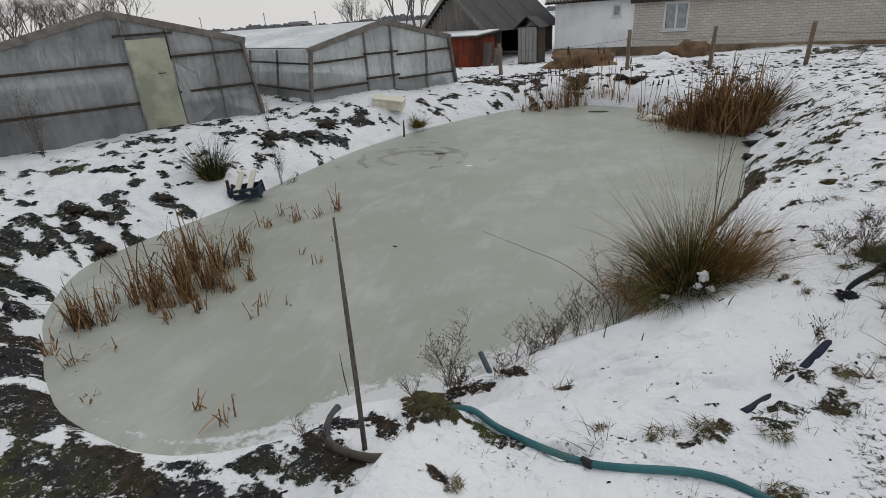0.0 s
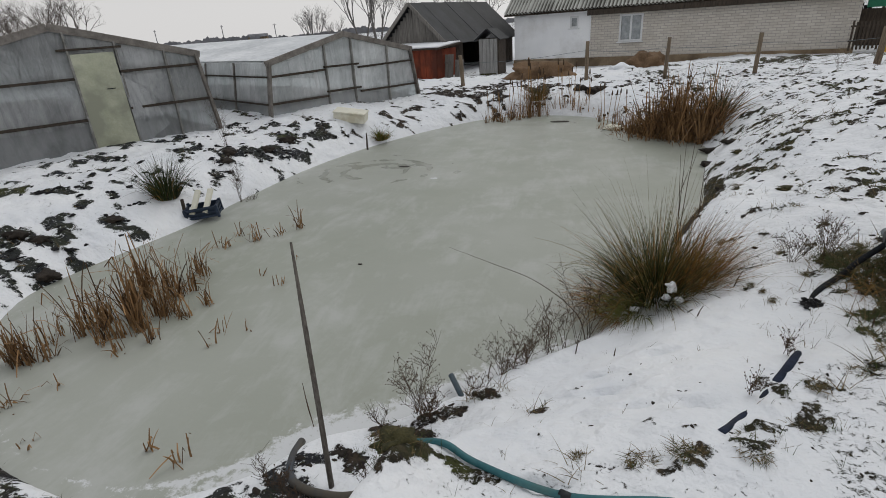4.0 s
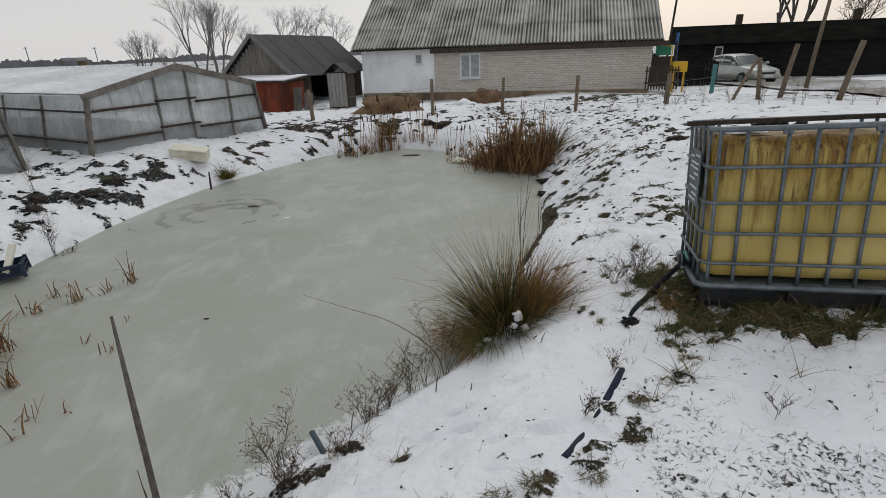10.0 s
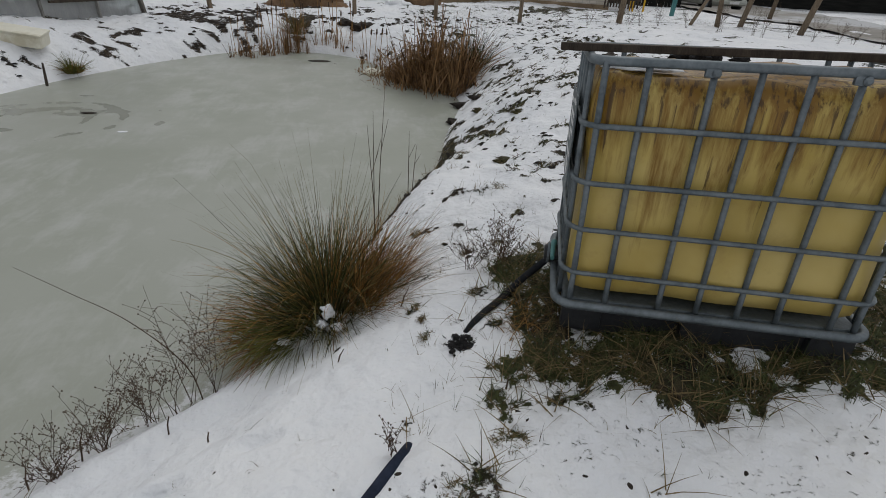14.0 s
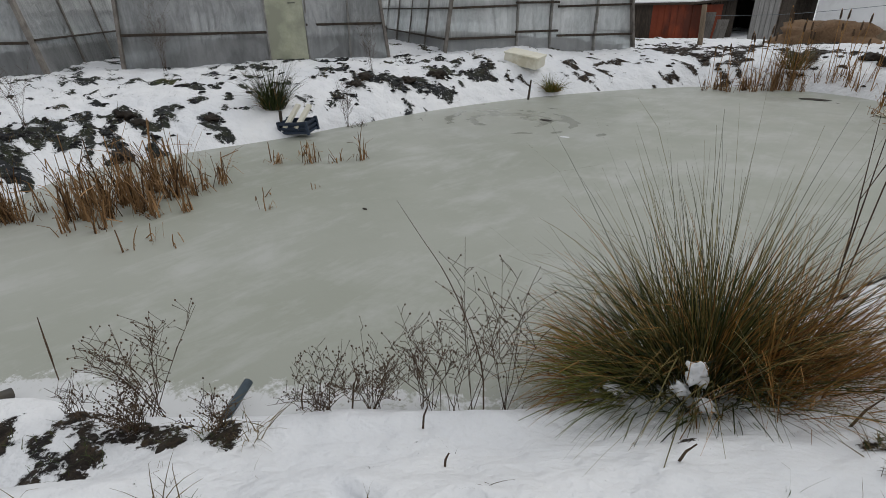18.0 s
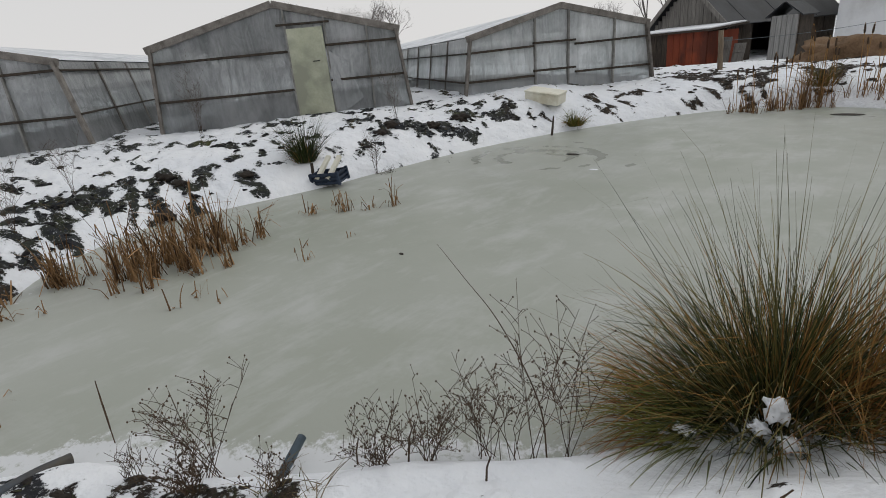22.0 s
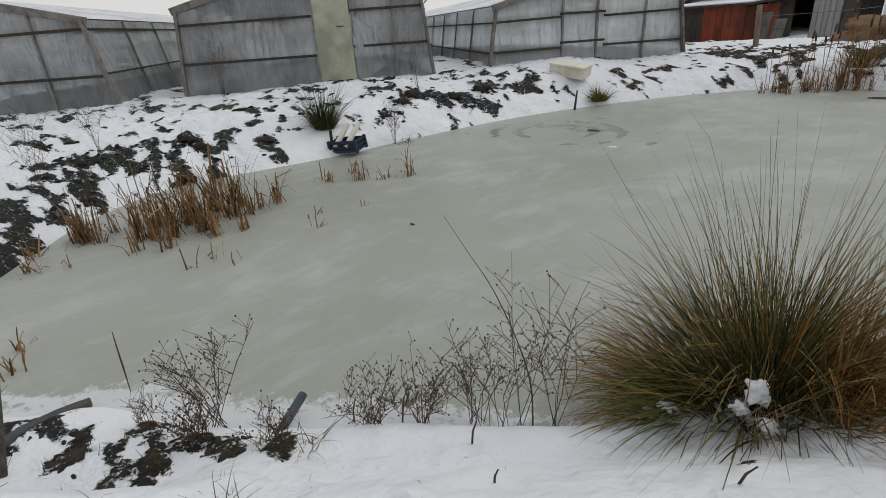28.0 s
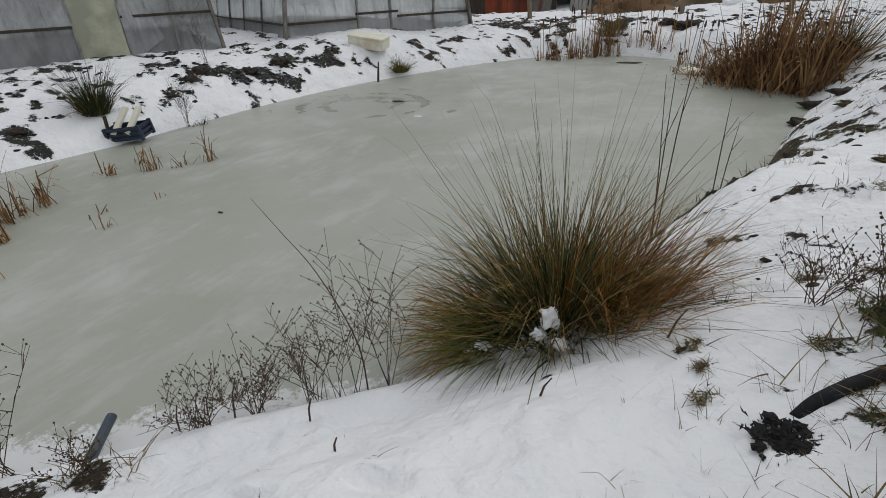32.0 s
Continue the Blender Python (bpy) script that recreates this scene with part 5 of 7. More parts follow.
hut = thing("outhouse", "narrow grey plank outhouse with a small tarred roof", "outhouse", pose(-3.15, 20.6, 0.2, 0, 0, -12))
part("door", box(0.72, 0.04, 1.25, (0.36, 0, 0.72), None, 0.005), M_oldwood, hut, "pale grey board door")
plank_wall("door_board", 0.0, 0.72, 0.1, 1.34, -0.03, M_palewood, hut, 0.14)
part("side", box(0.04, 0.8, 1.4, (0.74, 0.42, 0.65)), M_darkwood, hut)
part("side", box(0.04, 0.8, 1.4, (-0.02, 0.42, 0.65)), M_darkwood, hut)
part("rear_wall", box(0.74, 0.04, 1.4, (0.36, 0.83, 0.65)), M_darkwood, hut)
part("base", box(0.6, 0.1, 0.2, (0.36, -0.02, 0.02), None, 0.01), M_moss, hut)
for sgn in (-1, 1):
    part("roof_board", box(0.62, 1.05, 0.03, (0.36 + sgn * 0.26, 0.4, 1.50), Matrix.Rotation(radians(38 * sgn), 4, "Y"), 0.004), M_tar, hut)
part("roof_snow", box(0.3, 0.5, 0.02, (0.62, 0.15, 1.49), Matrix.Rotation(radians(38), 4, "Y"), 0.006), M_snow, hut)

for k, (x, y, w_, h_, tilt) in enumerate(((-4.75, 20.2, 0.34, 1.05, 8), (-4.35, 20.25, 0.4, 1.0, 10), (-3.95, 20.3, 0.36, 0.8, 14))):
    b_ = thing("loose_board", "grey board leaning against the shed", "board", pose(x, y, 0.1, -tilt, 0, -12), group="leaning boards")
    part("board", box(w_, 0.03, h_, (0, 0, h_ / 2), None, 0.004), M_oldwood, b_)
    part("cleat", box(w_ * 0.9, 0.03, 0.07, (0, -0.03, h_ * 0.7), None, 0.003), M_oldwood, b_)


# ---------------------------------------------------------------- heaps by the house
def heap(x, y, r, h, mat, label, seed, name="earth_mound", cat="soil heap"):
    ob = smooth(part(name, lump((r[0], r[1]), h, seed, 0.4, 4), mat))
    ob.location = (x, y, ground_z(x, y) - 0.05)
    return tagged(ob, label, cat)


heap(-0.55, 15.9, (1.0, 0.6), 0.5, M_clay, "brown sandy heap in front of the cottage plinth", 2.2)
heap(2.45, 17.2, (0.6, 0.4), 0.42, M_clay, "brown sandy heap with snow in its lee", 5.9)
heap(1.75, 16.75, (0.4, 0.3), 0.2, M_snow, "drift of snow beside the sandy heap", 1.1, "snow_drift", "snow")
heap(1.25, 10.85, (0.22, 0.16), 0.09, M_snow, "lump of snow lying on the ice by the reeds", 3.1, "snow_lump", "snow")


# ---------------------------------------------------------------- fence
def post(x, y, h, r, lx=0.0, ly=0.0, label="weathered wooden fence post standing in snow"):
    z = ground_z(x, y) - 0.12
    pts = [(0, 0, 0), (lx * 0.3, ly * 0.3, (h + 0.12) * 0.33), (lx * 0.62, ly * 0.6, (h + 0.12) * 0.66), (lx, ly, h + 0.12)]
    ob = smooth(part("fence_post", tube(pts, [r * 1.05, r, r * 0.95, r * 0.9], 9, wobble=0.06), M_postwood))
    ob.location = (x, y, z)
    tagged(ob, label, "fence post", "fence posts")
    return Vector((x + lx, y + ly, z + h))


tops = [post(*a) for a in ((-2.6, 14.6, 0.82, 0.055, -0.05), (0.70, 14.24, 0.93, 0.05), (2.56, 14.1, 0.93, 0.045, 0.03), (4.6, 14.3, 0.93, 0.05, 0.02), (6.9, 13.9, 0.78, 0.07, 0.03), (9.2, 13.6, 1.02, 0.055, -0.14))]
post(8.47, 13.6, 0.95, 0.04, 0.55, 0.05, "leaning brace of a wooden fence")
post(9.75, 13.6, 1.3, 0.062, 0.22, 0, "stout pale leaning fence post")
post(11.1, 13.3, 1.45, 0.07, 0.36, 0.05, "stout pale leaning fence post")
post(13.5, 13.2, 1.5, 0.1, 0.3, 0, "stout pale leaning fence post")
for a, b in zip(tops, tops[1:]):
    mid = (a + b) / 2 - Vector((0, 0, 0.16))
    wire = part("fence_wire", tube(curve_points([a - Vector((0, 0, 0.1)), mid, b - Vector((0, 0, 0.1))], 5), 0.004, 4), M_galv)
    tagged(wire, "sagging wire between fence posts", "wire", "fence wires")

# ---------------------------------------------------------------- loose things by the pond
foam = thing("foam_box", "dirty cream polystyrene box lying on the bank", "foam box", pose(-4.0, 9.90, ground_z(-4.0, 9.90) + 0.075, 6, 9, 8))
bm = box(0.64, 0.36, 0.17, (0, 0, 0), None, 0.025)
part("body", bm, M_foam, foam)
part("lid", box(0.66, 0.38, 0.035, (0, 0, 0.10), None, 0.012), M_foam, foam)

crate = thing("plastic_crate", "dark blue plastic crate at the ice edge", "crate", pose(-4.22, 5.36, 0.05, 6, -4, 24) @ Matrix.Scale(0.76, 4))
for sx, sy, w_, d_ in ((0, -0.15, 0.52, 0.025), (0, 0.15, 0.52, 0.025), (-0.26, 0, 0.025, 0.32), (0.26, 0, 0.025, 0.32)):
    for z in (0.03, 0.10, 0.17):
        part("slat", box(w_, d_, 0.035, (sx, sy, z), None, 0.004), M_crate, crate)
for sx in (-0.26, 0.26):
    for sy in (-0.15, 0.15):
        part("corner", box(0.045, 0.045, 0.22, (sx, sy, 0.1), None, 0.006), M_crate, crate)
part("bottom", box(0.5, 0.3, 0.012, (0, 0, 0.01)), M_crate, crate)
for sx, sy, w_, d_ in ((0, -0.13, 0.50, 0.008), (0, 0.13, 0.50, 0.008), (-0.24, 0, 0.008, 0.27), (0.24, 0, 0.008, 0.27)):
    part("inner_panel", box(w_, d_, 0.19, (sx, sy, 0.10)), M_crate, crate)
for k, dx in enumerate((-0.07, 0.09)):
    strip = part("foam_strip", box(0.07, 0.04, 0.36, (0, 0, 0.15), None, 0.01), M_foam)
    strip.matrix_world = pose(-4.22 + dx * 0.9, 5.25 + dx * 0.4, 0.13, -46, 0, 8)
    tagged(strip, "white foam strip leaning in the blue crate", "foam strip", "foam strips")
stake = part("stake", tube([(-3.45, 9.23, -0.05), (-3.465, 9.29, 0.12), (-3.48, 9.35, 0.30)], [0.02, 0.018, 0.012], 6), M_darkwood)
tagged(stake, "short dark stake leaning at the ice edge", "stake")
chunk = smooth(part("foam_chunk", lump((0.17, 0.12), 0.06, 4.4, 0.6, 3), M_foam))
chunk.location = (1.19, 10.75, 0.03)
tagged(chunk, "white foam chunk frozen by the far reeds", "foam chunk")
peg = part("peg", tube([(0, 0, 0), (0.0, 0.01, 0.3)], 0.022, 6), M_darkwood)
peg.location = (-4.42, 5.24, 0.0)
tagged(peg, "short dark peg beside the crate", "peg")

pole = smooth(part("pole", tube([(-0.635, 1.53, 0.0), (-0.69, 1.645, 0.42), (-0.755, 1.77, 0.84), (-0.82, 1.895, 1.25)], [0.0145, 0.0135, 0.0125, 0.006], 8), M_pole))
tagged(pole, "weathered thin grey pole stuck in the pond edge", "pole")

stub = smooth(part("pipe_stub", tube([(-0.07, 2.22, 0.03), (-0.17, 2.375, 0.05), (-0.265, 2.525, 0.075)], 0.0185, 12), M_bluepipe))
tagged(stub, "blue-grey plastic pipe end sloping out of the bank", "pipe")

hose = thing("garden_hose", "teal water hose running over snow into the pond", "hose")
Z = lambda x, y, up=0.012: (x, y, ground_z(x, y) + up)
smooth(part("grey_section", tube(curve_points([(-0.985, 1.87, 0.035), (-0.965, 1.74, 0.055), (-0.89, 1.585, 0.08), (-0.72, 1.50, 0.11), Z(-0.48, 1.455, 0.02), Z(-0.30, 1.47, 0.015), Z(-0.14, 1.47, 0.0)], 8), 0.0225, 12), M_greyhose, hose, "muddy grey hose end"))
smooth(part("teal_section", tube(curve_points([Z(-0.16, 1.465, 0.02), Z(-0.03, 1.47, 0.02), Z(0.12, 1.42, 0.02), Z(0.46, 1.29), Z(0.84, 1.27), Z(1.06, 1.16), Z(1.5, 0.9), Z(2.4, 0.3)], 8), 0.0145, 10), M_hose, hose))
smooth(part("coupling", tube([Z(0.44, 1.30), Z(0.48, 1.282)], 0.0175, 10), M_black, hose))

bpipe = thing("drain_pipe", "black pipe half buried in snow from the tank", "pipe")
smooth(part("lower_length", tube(curve_points([*[(1.03 + 0.50 * f + 0.03 * math.sin(3.1 * f), 1.63 + 0.68 * f, ground_z(1.03 + 0.50 * f + 0.03 * math.sin(3.1 * f), 1.63 + 0.68 * f) * 0.6 + 0.4 * (ground_z(1.03, 1.63) * (1 - f) + ground_z(1.53, 2.31) * f) + up) for f, up in ((0, -0.013), (0.14, -0.018), (0.28, -0.024), (0.42, -0.015), (0.56, -0.002), (0.7, 0.003), (0.85, 0.002), (1.0, -0.014))]], 8), 0.0205, 10), M_navypipe, bpipe, "dark navy buried length"))
smooth(part("upper_length", tube(curve_points([Z(1.81, 2.93, -0.012), Z(1.85, 2.985, 0.002), Z(1.92, 3.06, 0.010), Z(2.01, 3.125, 0.012), (2.10, 3.15, 0.69), (2.18, 3.145, 0.78), (2.235, 3.125, 0.865)], 8), 0.0168, 12), M_blackpipe, bpipe))
rag = thing("peat_clump", "black crumbled peat clump at the pipe end", "peat clump", pose(1.785, 2.835, ground_z(1.785, 2.835)))
for k in range(34):
    r, a = 0.10 * random.random() ** 0.8, random.uniform(0, 6.28)
    u = random.uniform(0.005, 0.013)
    bit = part("crumb", lump((u * 1.4, u), u * 0.55, 7.7 + k, 1.0, 2), M_peat, rag)
    bit.location, bit.rotation_euler = (r * math.cos(a), r * 0.75 * math.sin(a), 0.004), (0, 0, random.uniform(0, 3))
items = []
for k in range(420):
    a, r = random.uniform(0, 6.28), 0.115 * random.random() ** 0.8 * random.uniform(0.5, 1.0) * (0.7 + 0.4 * math.sin(3 * a + 1))
    items.append(((r * math.cos(a), r * 0.7 * math.sin(a), 0.004), random.uniform(0, 6.28), random.uniform(1.25, 1.6), random.uniform(0.012, 0.032), 0.006, random.uniform(-0.1, 0.3), 0))
tagged(part("fibre_tangle", blades(items, 2), M_peat, rag), kind="stuff")


# ---------------------------------------------------------------- plants
def reed_clump(x, y, n_, h, spread, z=0.0, mat=None, label="broken russet reeds frozen in the ice", group="reed clumps", lean=0.25, heads=0):
    items, stems = [], []
    n_ = int(n_ * (1.15 if group == "reed clumps" else 1.5 if group == "reed stubs" else 1))
    bunch = []
    for _ in range(max(2, n_ // 13)):
        r, a = spread * math.sqrt(random.random()), random.uniform(0, 6.28)
        bunch.append((r * math.cos(a), r * math.sin(a)))
    for _ in range(n_):
        cx_, cy_ = random.choice(bunch)
        bx, by = cx_ + random.gauss(0, 0.028), cy_ + random.gauss(0, 0.028)
        hh = h * (0.8 if group == "reed stubs" else 1.0) * random.choice((random.uniform(0.2, 0.55), random.uniform(0.4, 0.9), random.uniform(0.7, 1.12)))
        kink = random.choice((random.uniform(1.6, 2.4) if group == "reed stubs" else 0, random.uniform(0.4, 1.0), random.uniform(1.2, 2.3), random.uniform(1.8, 2.8), random.uniform(2.2, 3.0), random.uniform(2.0, 2.9)))
        items.append(((bx, by, -0.03), random.uniform(0, 6.28), random.uniform(0.0, lean) * random.choice((0.5, 1.2, 2.2)), hh * (1.3 if group == "reed stubs" else 1), random.uniform(0.008, 0.016) if group == "reed stubs" else random.uniform(0.010, 0.026) if group == "far reeds" else random.uniform(0.006, 0.015), random.uniform(-0.2, 0.8), kink))
    stub = group == "reed stubs"
    for _ in range(1 if stub else max(2, n_ // 8)):
        cx_, cy_ = random.choice(bunch)
        bx, by, hh = cx_ + random.gauss(0, 0.015), cy_ + random.gauss(0, 0.015), h * random.uniform(0.25, 0.7)
        lx, ly = random.uniform(-0.2, 0.2) * hh, random.uniform(-0.2, 0.2) * hh
        hh *= 0.8 if group == "far reeds" else 1.0
        stems.append(tube([(bx, by, -0.03), (bx + lx * 0.35, by + ly * 0.35, hh * 0.5), (bx + lx, by + ly, hh)], [0.004, 0.004, 0.003] if stub else [0.006, 0.0055, 0.004], 5))
    c = thing("reed_clump", label, "reeds", pose(x, y, z), group=group)
    tagged(part("foliage", blades(items, 5, 0.45), mat or M_reed, c), kind="stuff")
    for q in stems:
        part("stalk", q, M_reed, c)
    for _ in range(heads):
        a, r = random.uniform(0, 6.28), spread * random.random()
        bx, by, hh = r * math.cos(a), r * math.sin(a), h * random.uniform(1.3, 1.7)
        lx, ly = random.uniform(-0.1, 0.1), random.uniform(-0.1, 0.1)
        part("stalk", tube([(bx, by, 0), (bx + lx, by + ly, hh)], 0.005, 5), M_straw, c)
        part("seed_head", tube([(bx + lx * 0.86, by + ly * 0.86, hh * 0.86), (bx + lx * 0.9, by + ly * 0.9, hh * 0.9), (bx + lx * 0.98, by + ly * 0.98, hh * 0.98)], [0.012, 0.017, 0.011], 7), M_weed, c)
    return c


for a in ((-3.58, 2.36, 50, 0.46, 0.11), (-3.40, 2.30, 40, 0.42, 0.10), (-3.36, 2.76, 55, 0.58, 0.12), (-3.10, 2.66, 36, 0.46, 0.10), (-3.28, 3.0, 65, 0.62, 0.12), (-2.74, 2.64, 16, 0.34, 0.08), (-2.90, 2.52, 9, 0.30, 0.05),
          (-3.02, 2.86, 45, 0.50, 0.11), (-3.28, 3.25, 65, 0.64, 0.13), (-2.96, 3.12, 50, 0.52, 0.11), (-3.05, 3.38, 50, 0.56, 0.13), (-2.72, 3.02, 22, 0.34, 0.08), (-2.70, 3.34, 18, 0.32, 0.08),
          (-3.42, 3.52, 40, 0.58, 0.16), (-3.10, 3.70, 26, 0.46, 0.12), (-3.22, 3.92, 14, 0.40, 0.10), (-3.52, 2.62, 20, 0.36, 0.12)):
    reed_clump(*a)
for a in ((-3.44, 1.97, 9, 0.24, 0.06), (-3.13, 1.88, 9, 0.30, 0.05), (-3.00, 2.09, 3, 0.18, 0.02), (-1.87, 1.68, 4, 0.22, 0.03), (-1.63, 1.65, 5, 0.26, 0.03), (-2.67, 1.58, 3, 0.18, 0.02),
          (-3.34, 4.50, 9, 0.30, 0.05), (-3.07, 4.73, 12, 0.32, 0.06), (-2.80, 4.95, 8, 0.2, 0.12), (-2.70, 5.15, 9, 0.34, 0.07), (-3.35, 4.85, 5, 0.25, 0.05), (-2.18, 3.70, 4, 0.17, 0.03),
          (-2.25, 2.80, 8, 0.2, 0.10), (-2.45, 3.85, 3, 0.12, 0.05), (-2.30, 4.25, 3, 0.12, 0.05), (-2.0, 2.95, 3, 0.14, 0.04)):
    reed_clump(*a, label="few snapped reed stalks standing in the ice", group="reed stubs", lean=0.5)
# dense reeds on the far bank
for i in range(26):
    f = i / 25
    x, y = 1.42 + 1.25 * f + random.uniform(-0.1, 0.1), 10.15 - 0.75 * f + random.uniform(-0.05, 0.5)
    reed_clump(x, y, 85, random.uniform(0.75, 1.12) * (0.75 + 0.45 * math.sin(f * 2.6)), 0.2, ground_z(x, y) - 0.02, label="dense russet reeds at the far bank", group="far reeds", lean=0.5)
for x, y, n_, h in ((-1.42, 11.95, 22, 0.4), (-1.05, 12.0, 26, 0.5), (-0.8, 12.2, 30, 0.55), (-0.55, 12.5, 40, 0.7), (-0.3, 12.6, 26, 0.6), (0.1, 12.7, 12, 0.6), (0.35, 12.6, 10, 0.55), (0.7, 12.4, 10, 0.5), (1.15, 11.6, 18, 0.45), (1.3, 11.2, 14, 0.4), (1.0, 10.75, 6, 0.2)):
    reed_clump(x, y, int(n_ * 1.8), h * 1.15, 0.22, max(0, ground_z(x, y)) - 0.02, label="thin brown cattails at the far end of the pond", group="far cattails", lean=0.25, heads=3 if n_ < 30 else 5)


def tussock(x, y, z, greens, straws, length, spread, name, label, fan=1.05, wide=0.0046, green=None):
    t = thing(name, label, "grass tussock", pose(x, y, z), group="tussocks" if name == "grass_tussock" else "")
    for part_name, count, mat, k, lift in (("green_foliage", greens, green or M_sedge, 1.0, 0.0), ("dry_foliage", straws, M_straw, 0.70, 0.15)):
        items = []
        for _ in range(count):
            r, a = spread * math.sqrt(random.random()), random.uniform(0, 2 * math.pi)
            ln = length * (0.35 + 0.65 * random.random() ** 1.3) * k
            lean_ = min(1.3, fan * (r / spread) ** 1.1 * random.uniform(0.15, 1.1) + lift * random.random())
            items.append(((r * 0.55 * math.cos(a), r * 0.55 * math.sin(a), -0.02), a + random.uniform(-0.5, 0.5), lean_, ln, wide * random.uniform(0.6, 1.5), random.uniform(0.05, 1.15), random.choice((0, 0, 0, 0, 0, 0.6))))
        tagged(part(part_name, blades(items, 6), mat, t), kind="stuff")
    return t


TX, TY = 1.10, 3.66
big = thing("sedge_tussock", "large green and straw sedge tussock on the snowy bank", "grass tussock", pose(TX, TY, ground_z(TX, TY) - 0.02))


def fountain(name, count, mat, label, reach, lean, length, width, droop, kinks=(0,), sector=(0, 6.2832), off=(0, 0), low=-0.02, gather=0.6, veer=0.5, segs=7):
    """A sheaf of blades that spreads from the heart of the tussock."""
    items = []
    for _ in range(count):
        a, f = random.uniform(*sector), random.random() ** gather
        bx, by = off[0] + reach * f * math.cos(a), off[1] + reach * f * math.sin(a)
        items.append(((bx, by, low), a + random.uniform(-veer, veer), lean[0] + (lean[1] - lean[0]) * f * random.uniform(0.55, 1.1), random.uniform(*length), random.uniform(*width), random.uniform(*droop), random.choice(kinks)))
    tagged(part(name, blades(items, segs), mat, big, label), kind="stuff")


# darkness at the tussock's base is put into these core blades' colour
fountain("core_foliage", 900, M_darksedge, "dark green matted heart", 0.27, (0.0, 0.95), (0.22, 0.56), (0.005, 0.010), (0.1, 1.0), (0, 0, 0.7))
fountain("green_foliage", 520, M_sedge, "", 0.20, (0.02, 1.10), (0.44, 0.90), (0.004, 0.0072), (0.0, 0.95), (0, 0, 0, 0, 0.4, 0.8), veer=0.8)
fountain("dry_foliage", 300, M_straw, "dead orange-brown blades", 0.23, (0.05, 1.0), (0.34, 0.74), (0.004, 0.007), (0.2, 1.0), (0, 0, 0, 0.8))
fountain("tall_foliage", 60, M_sedge, "long thin upright blades", 0.18, (0.0, 0.55), (0.78, 1.12), (0.003, 0.0045), (0.0, 0.45), (0, 0, 0, 0, 0.35, 1.2))
fountain("bleached_foliage", 80, M_bleached, "bleached straw blades, some snapped", 0.27, (0.1, 1.1), (0.40, 0.78), (0.0035, 0.006), (0.3, 1.1), (0, 0.7, 1.4, 2.0))
fountain("rusty_foliage", 520, M_rust, "rusty dead leaves", 0.28, (0.05, 0.55), (0.26, 0.62), (0.004, 0.0075), (0.3, 1.1), (0, 0, 0.9), (-1.2, 1.3), (0.10, 0.02), -0.05, 0.6, 0.8)
fountain("amber_foliage", 260, M_straw, "upright amber blades", 0.24, (0.0, 0.5), (0.42, 0.74), (0.004, 0.007), (0.1, 0.8), (0, 0, 0.6), (-1.2, 1.4), (0.14, 0.04), -0.03, 0.6, 0.9)
fountain("side_foliage", 330, M_rust, "drooping rusty leaves", 0.34, (0.3, 1.0), (0.20, 0.42), (0.004, 0.0075), (0.6, 1.5), (0, 0, 0.7), (2.7, 4.4), (-0.14, -0.06), -0.07, 0.6)
fountain("lush_foliage", 260, M_lushgrass, "yellow-green drooping grass", 0.27, (0.3, 1.05), (0.24, 0.50), (0.0045, 0.0075), (0.6, 1.5), (0,), (3.4, 4.5), (-0.06, -0.10), -0.04, 0.5)
fountain("trailing_foliage", 55, M_sedge, "long blades trailing over the snow", 0.26, (0.5, 1.15), (0.5, 0.95), (0.0034, 0.0048), (0.5, 0.95), (0,), (-0.9, 0.2), (0, 0), 0.04, 0.3, 0.2)
fountain("front_foliage", 44, M_sedge, "dark blades lying on the snow", 0.24, (0.7, 1.25), (0.35, 0.72), (0.003, 0.0045), (0.45, 0.9), (0,), (3.8, 5.2), (0, 0), 0.03, 0.3, 0.3)
for k, (x, y, z, r) in enumerate(((1.136, 3.35, 0.356, 0.052), (1.107, 3.33, 0.29, 0.032), (1.186, 3.32, 0.277, 0.034), (0.902, 3.3, 0.2, 0.04), (0.84, 3.3, 0.156, 0.03))):
    sn = smooth(part("snow_clump", lump((r * 0.68, r * 0.5), r * (0.62 if k < 3 else 0.4), 3.0 + 2.3 * k, 0.95, 3), M_snow))
    sn.location = (x, y, z)
    tagged(sn, "clump of snow caught in the sedge", "snow clump", "snow clumps")

tussock(-4.72, 5.35, ground_z(-4.72, 5.35), 520, 90, 0.66, 0.24, "grass_tussock", "dark green grass tussock in snow by the crate", 0.7, 0.008, M_darksedge)
tussock(-3.38, 9.85, max(0.08, ground_z(-3.38, 9.85)), 260, 140, 0.34, 0.2, "grass_tussock", "small straw-green tussock above the ice", 1.2, 0.010, M_lushgrass)
tussock(2.85, 9.8, ground_z(2.85, 9.8), 380, 40, 0.85, 0.35, "grass_tussock", "green grass tussock beside the far reeds", 0.9, 0.009, M_darksedge)
tussock(-0.45, 12.95, ground_z(-0.45, 12.95), 200, 160, 0.6, 0.35, "grass_tussock", "olive grass tussock among the far cattails", 0.9, 0.009)


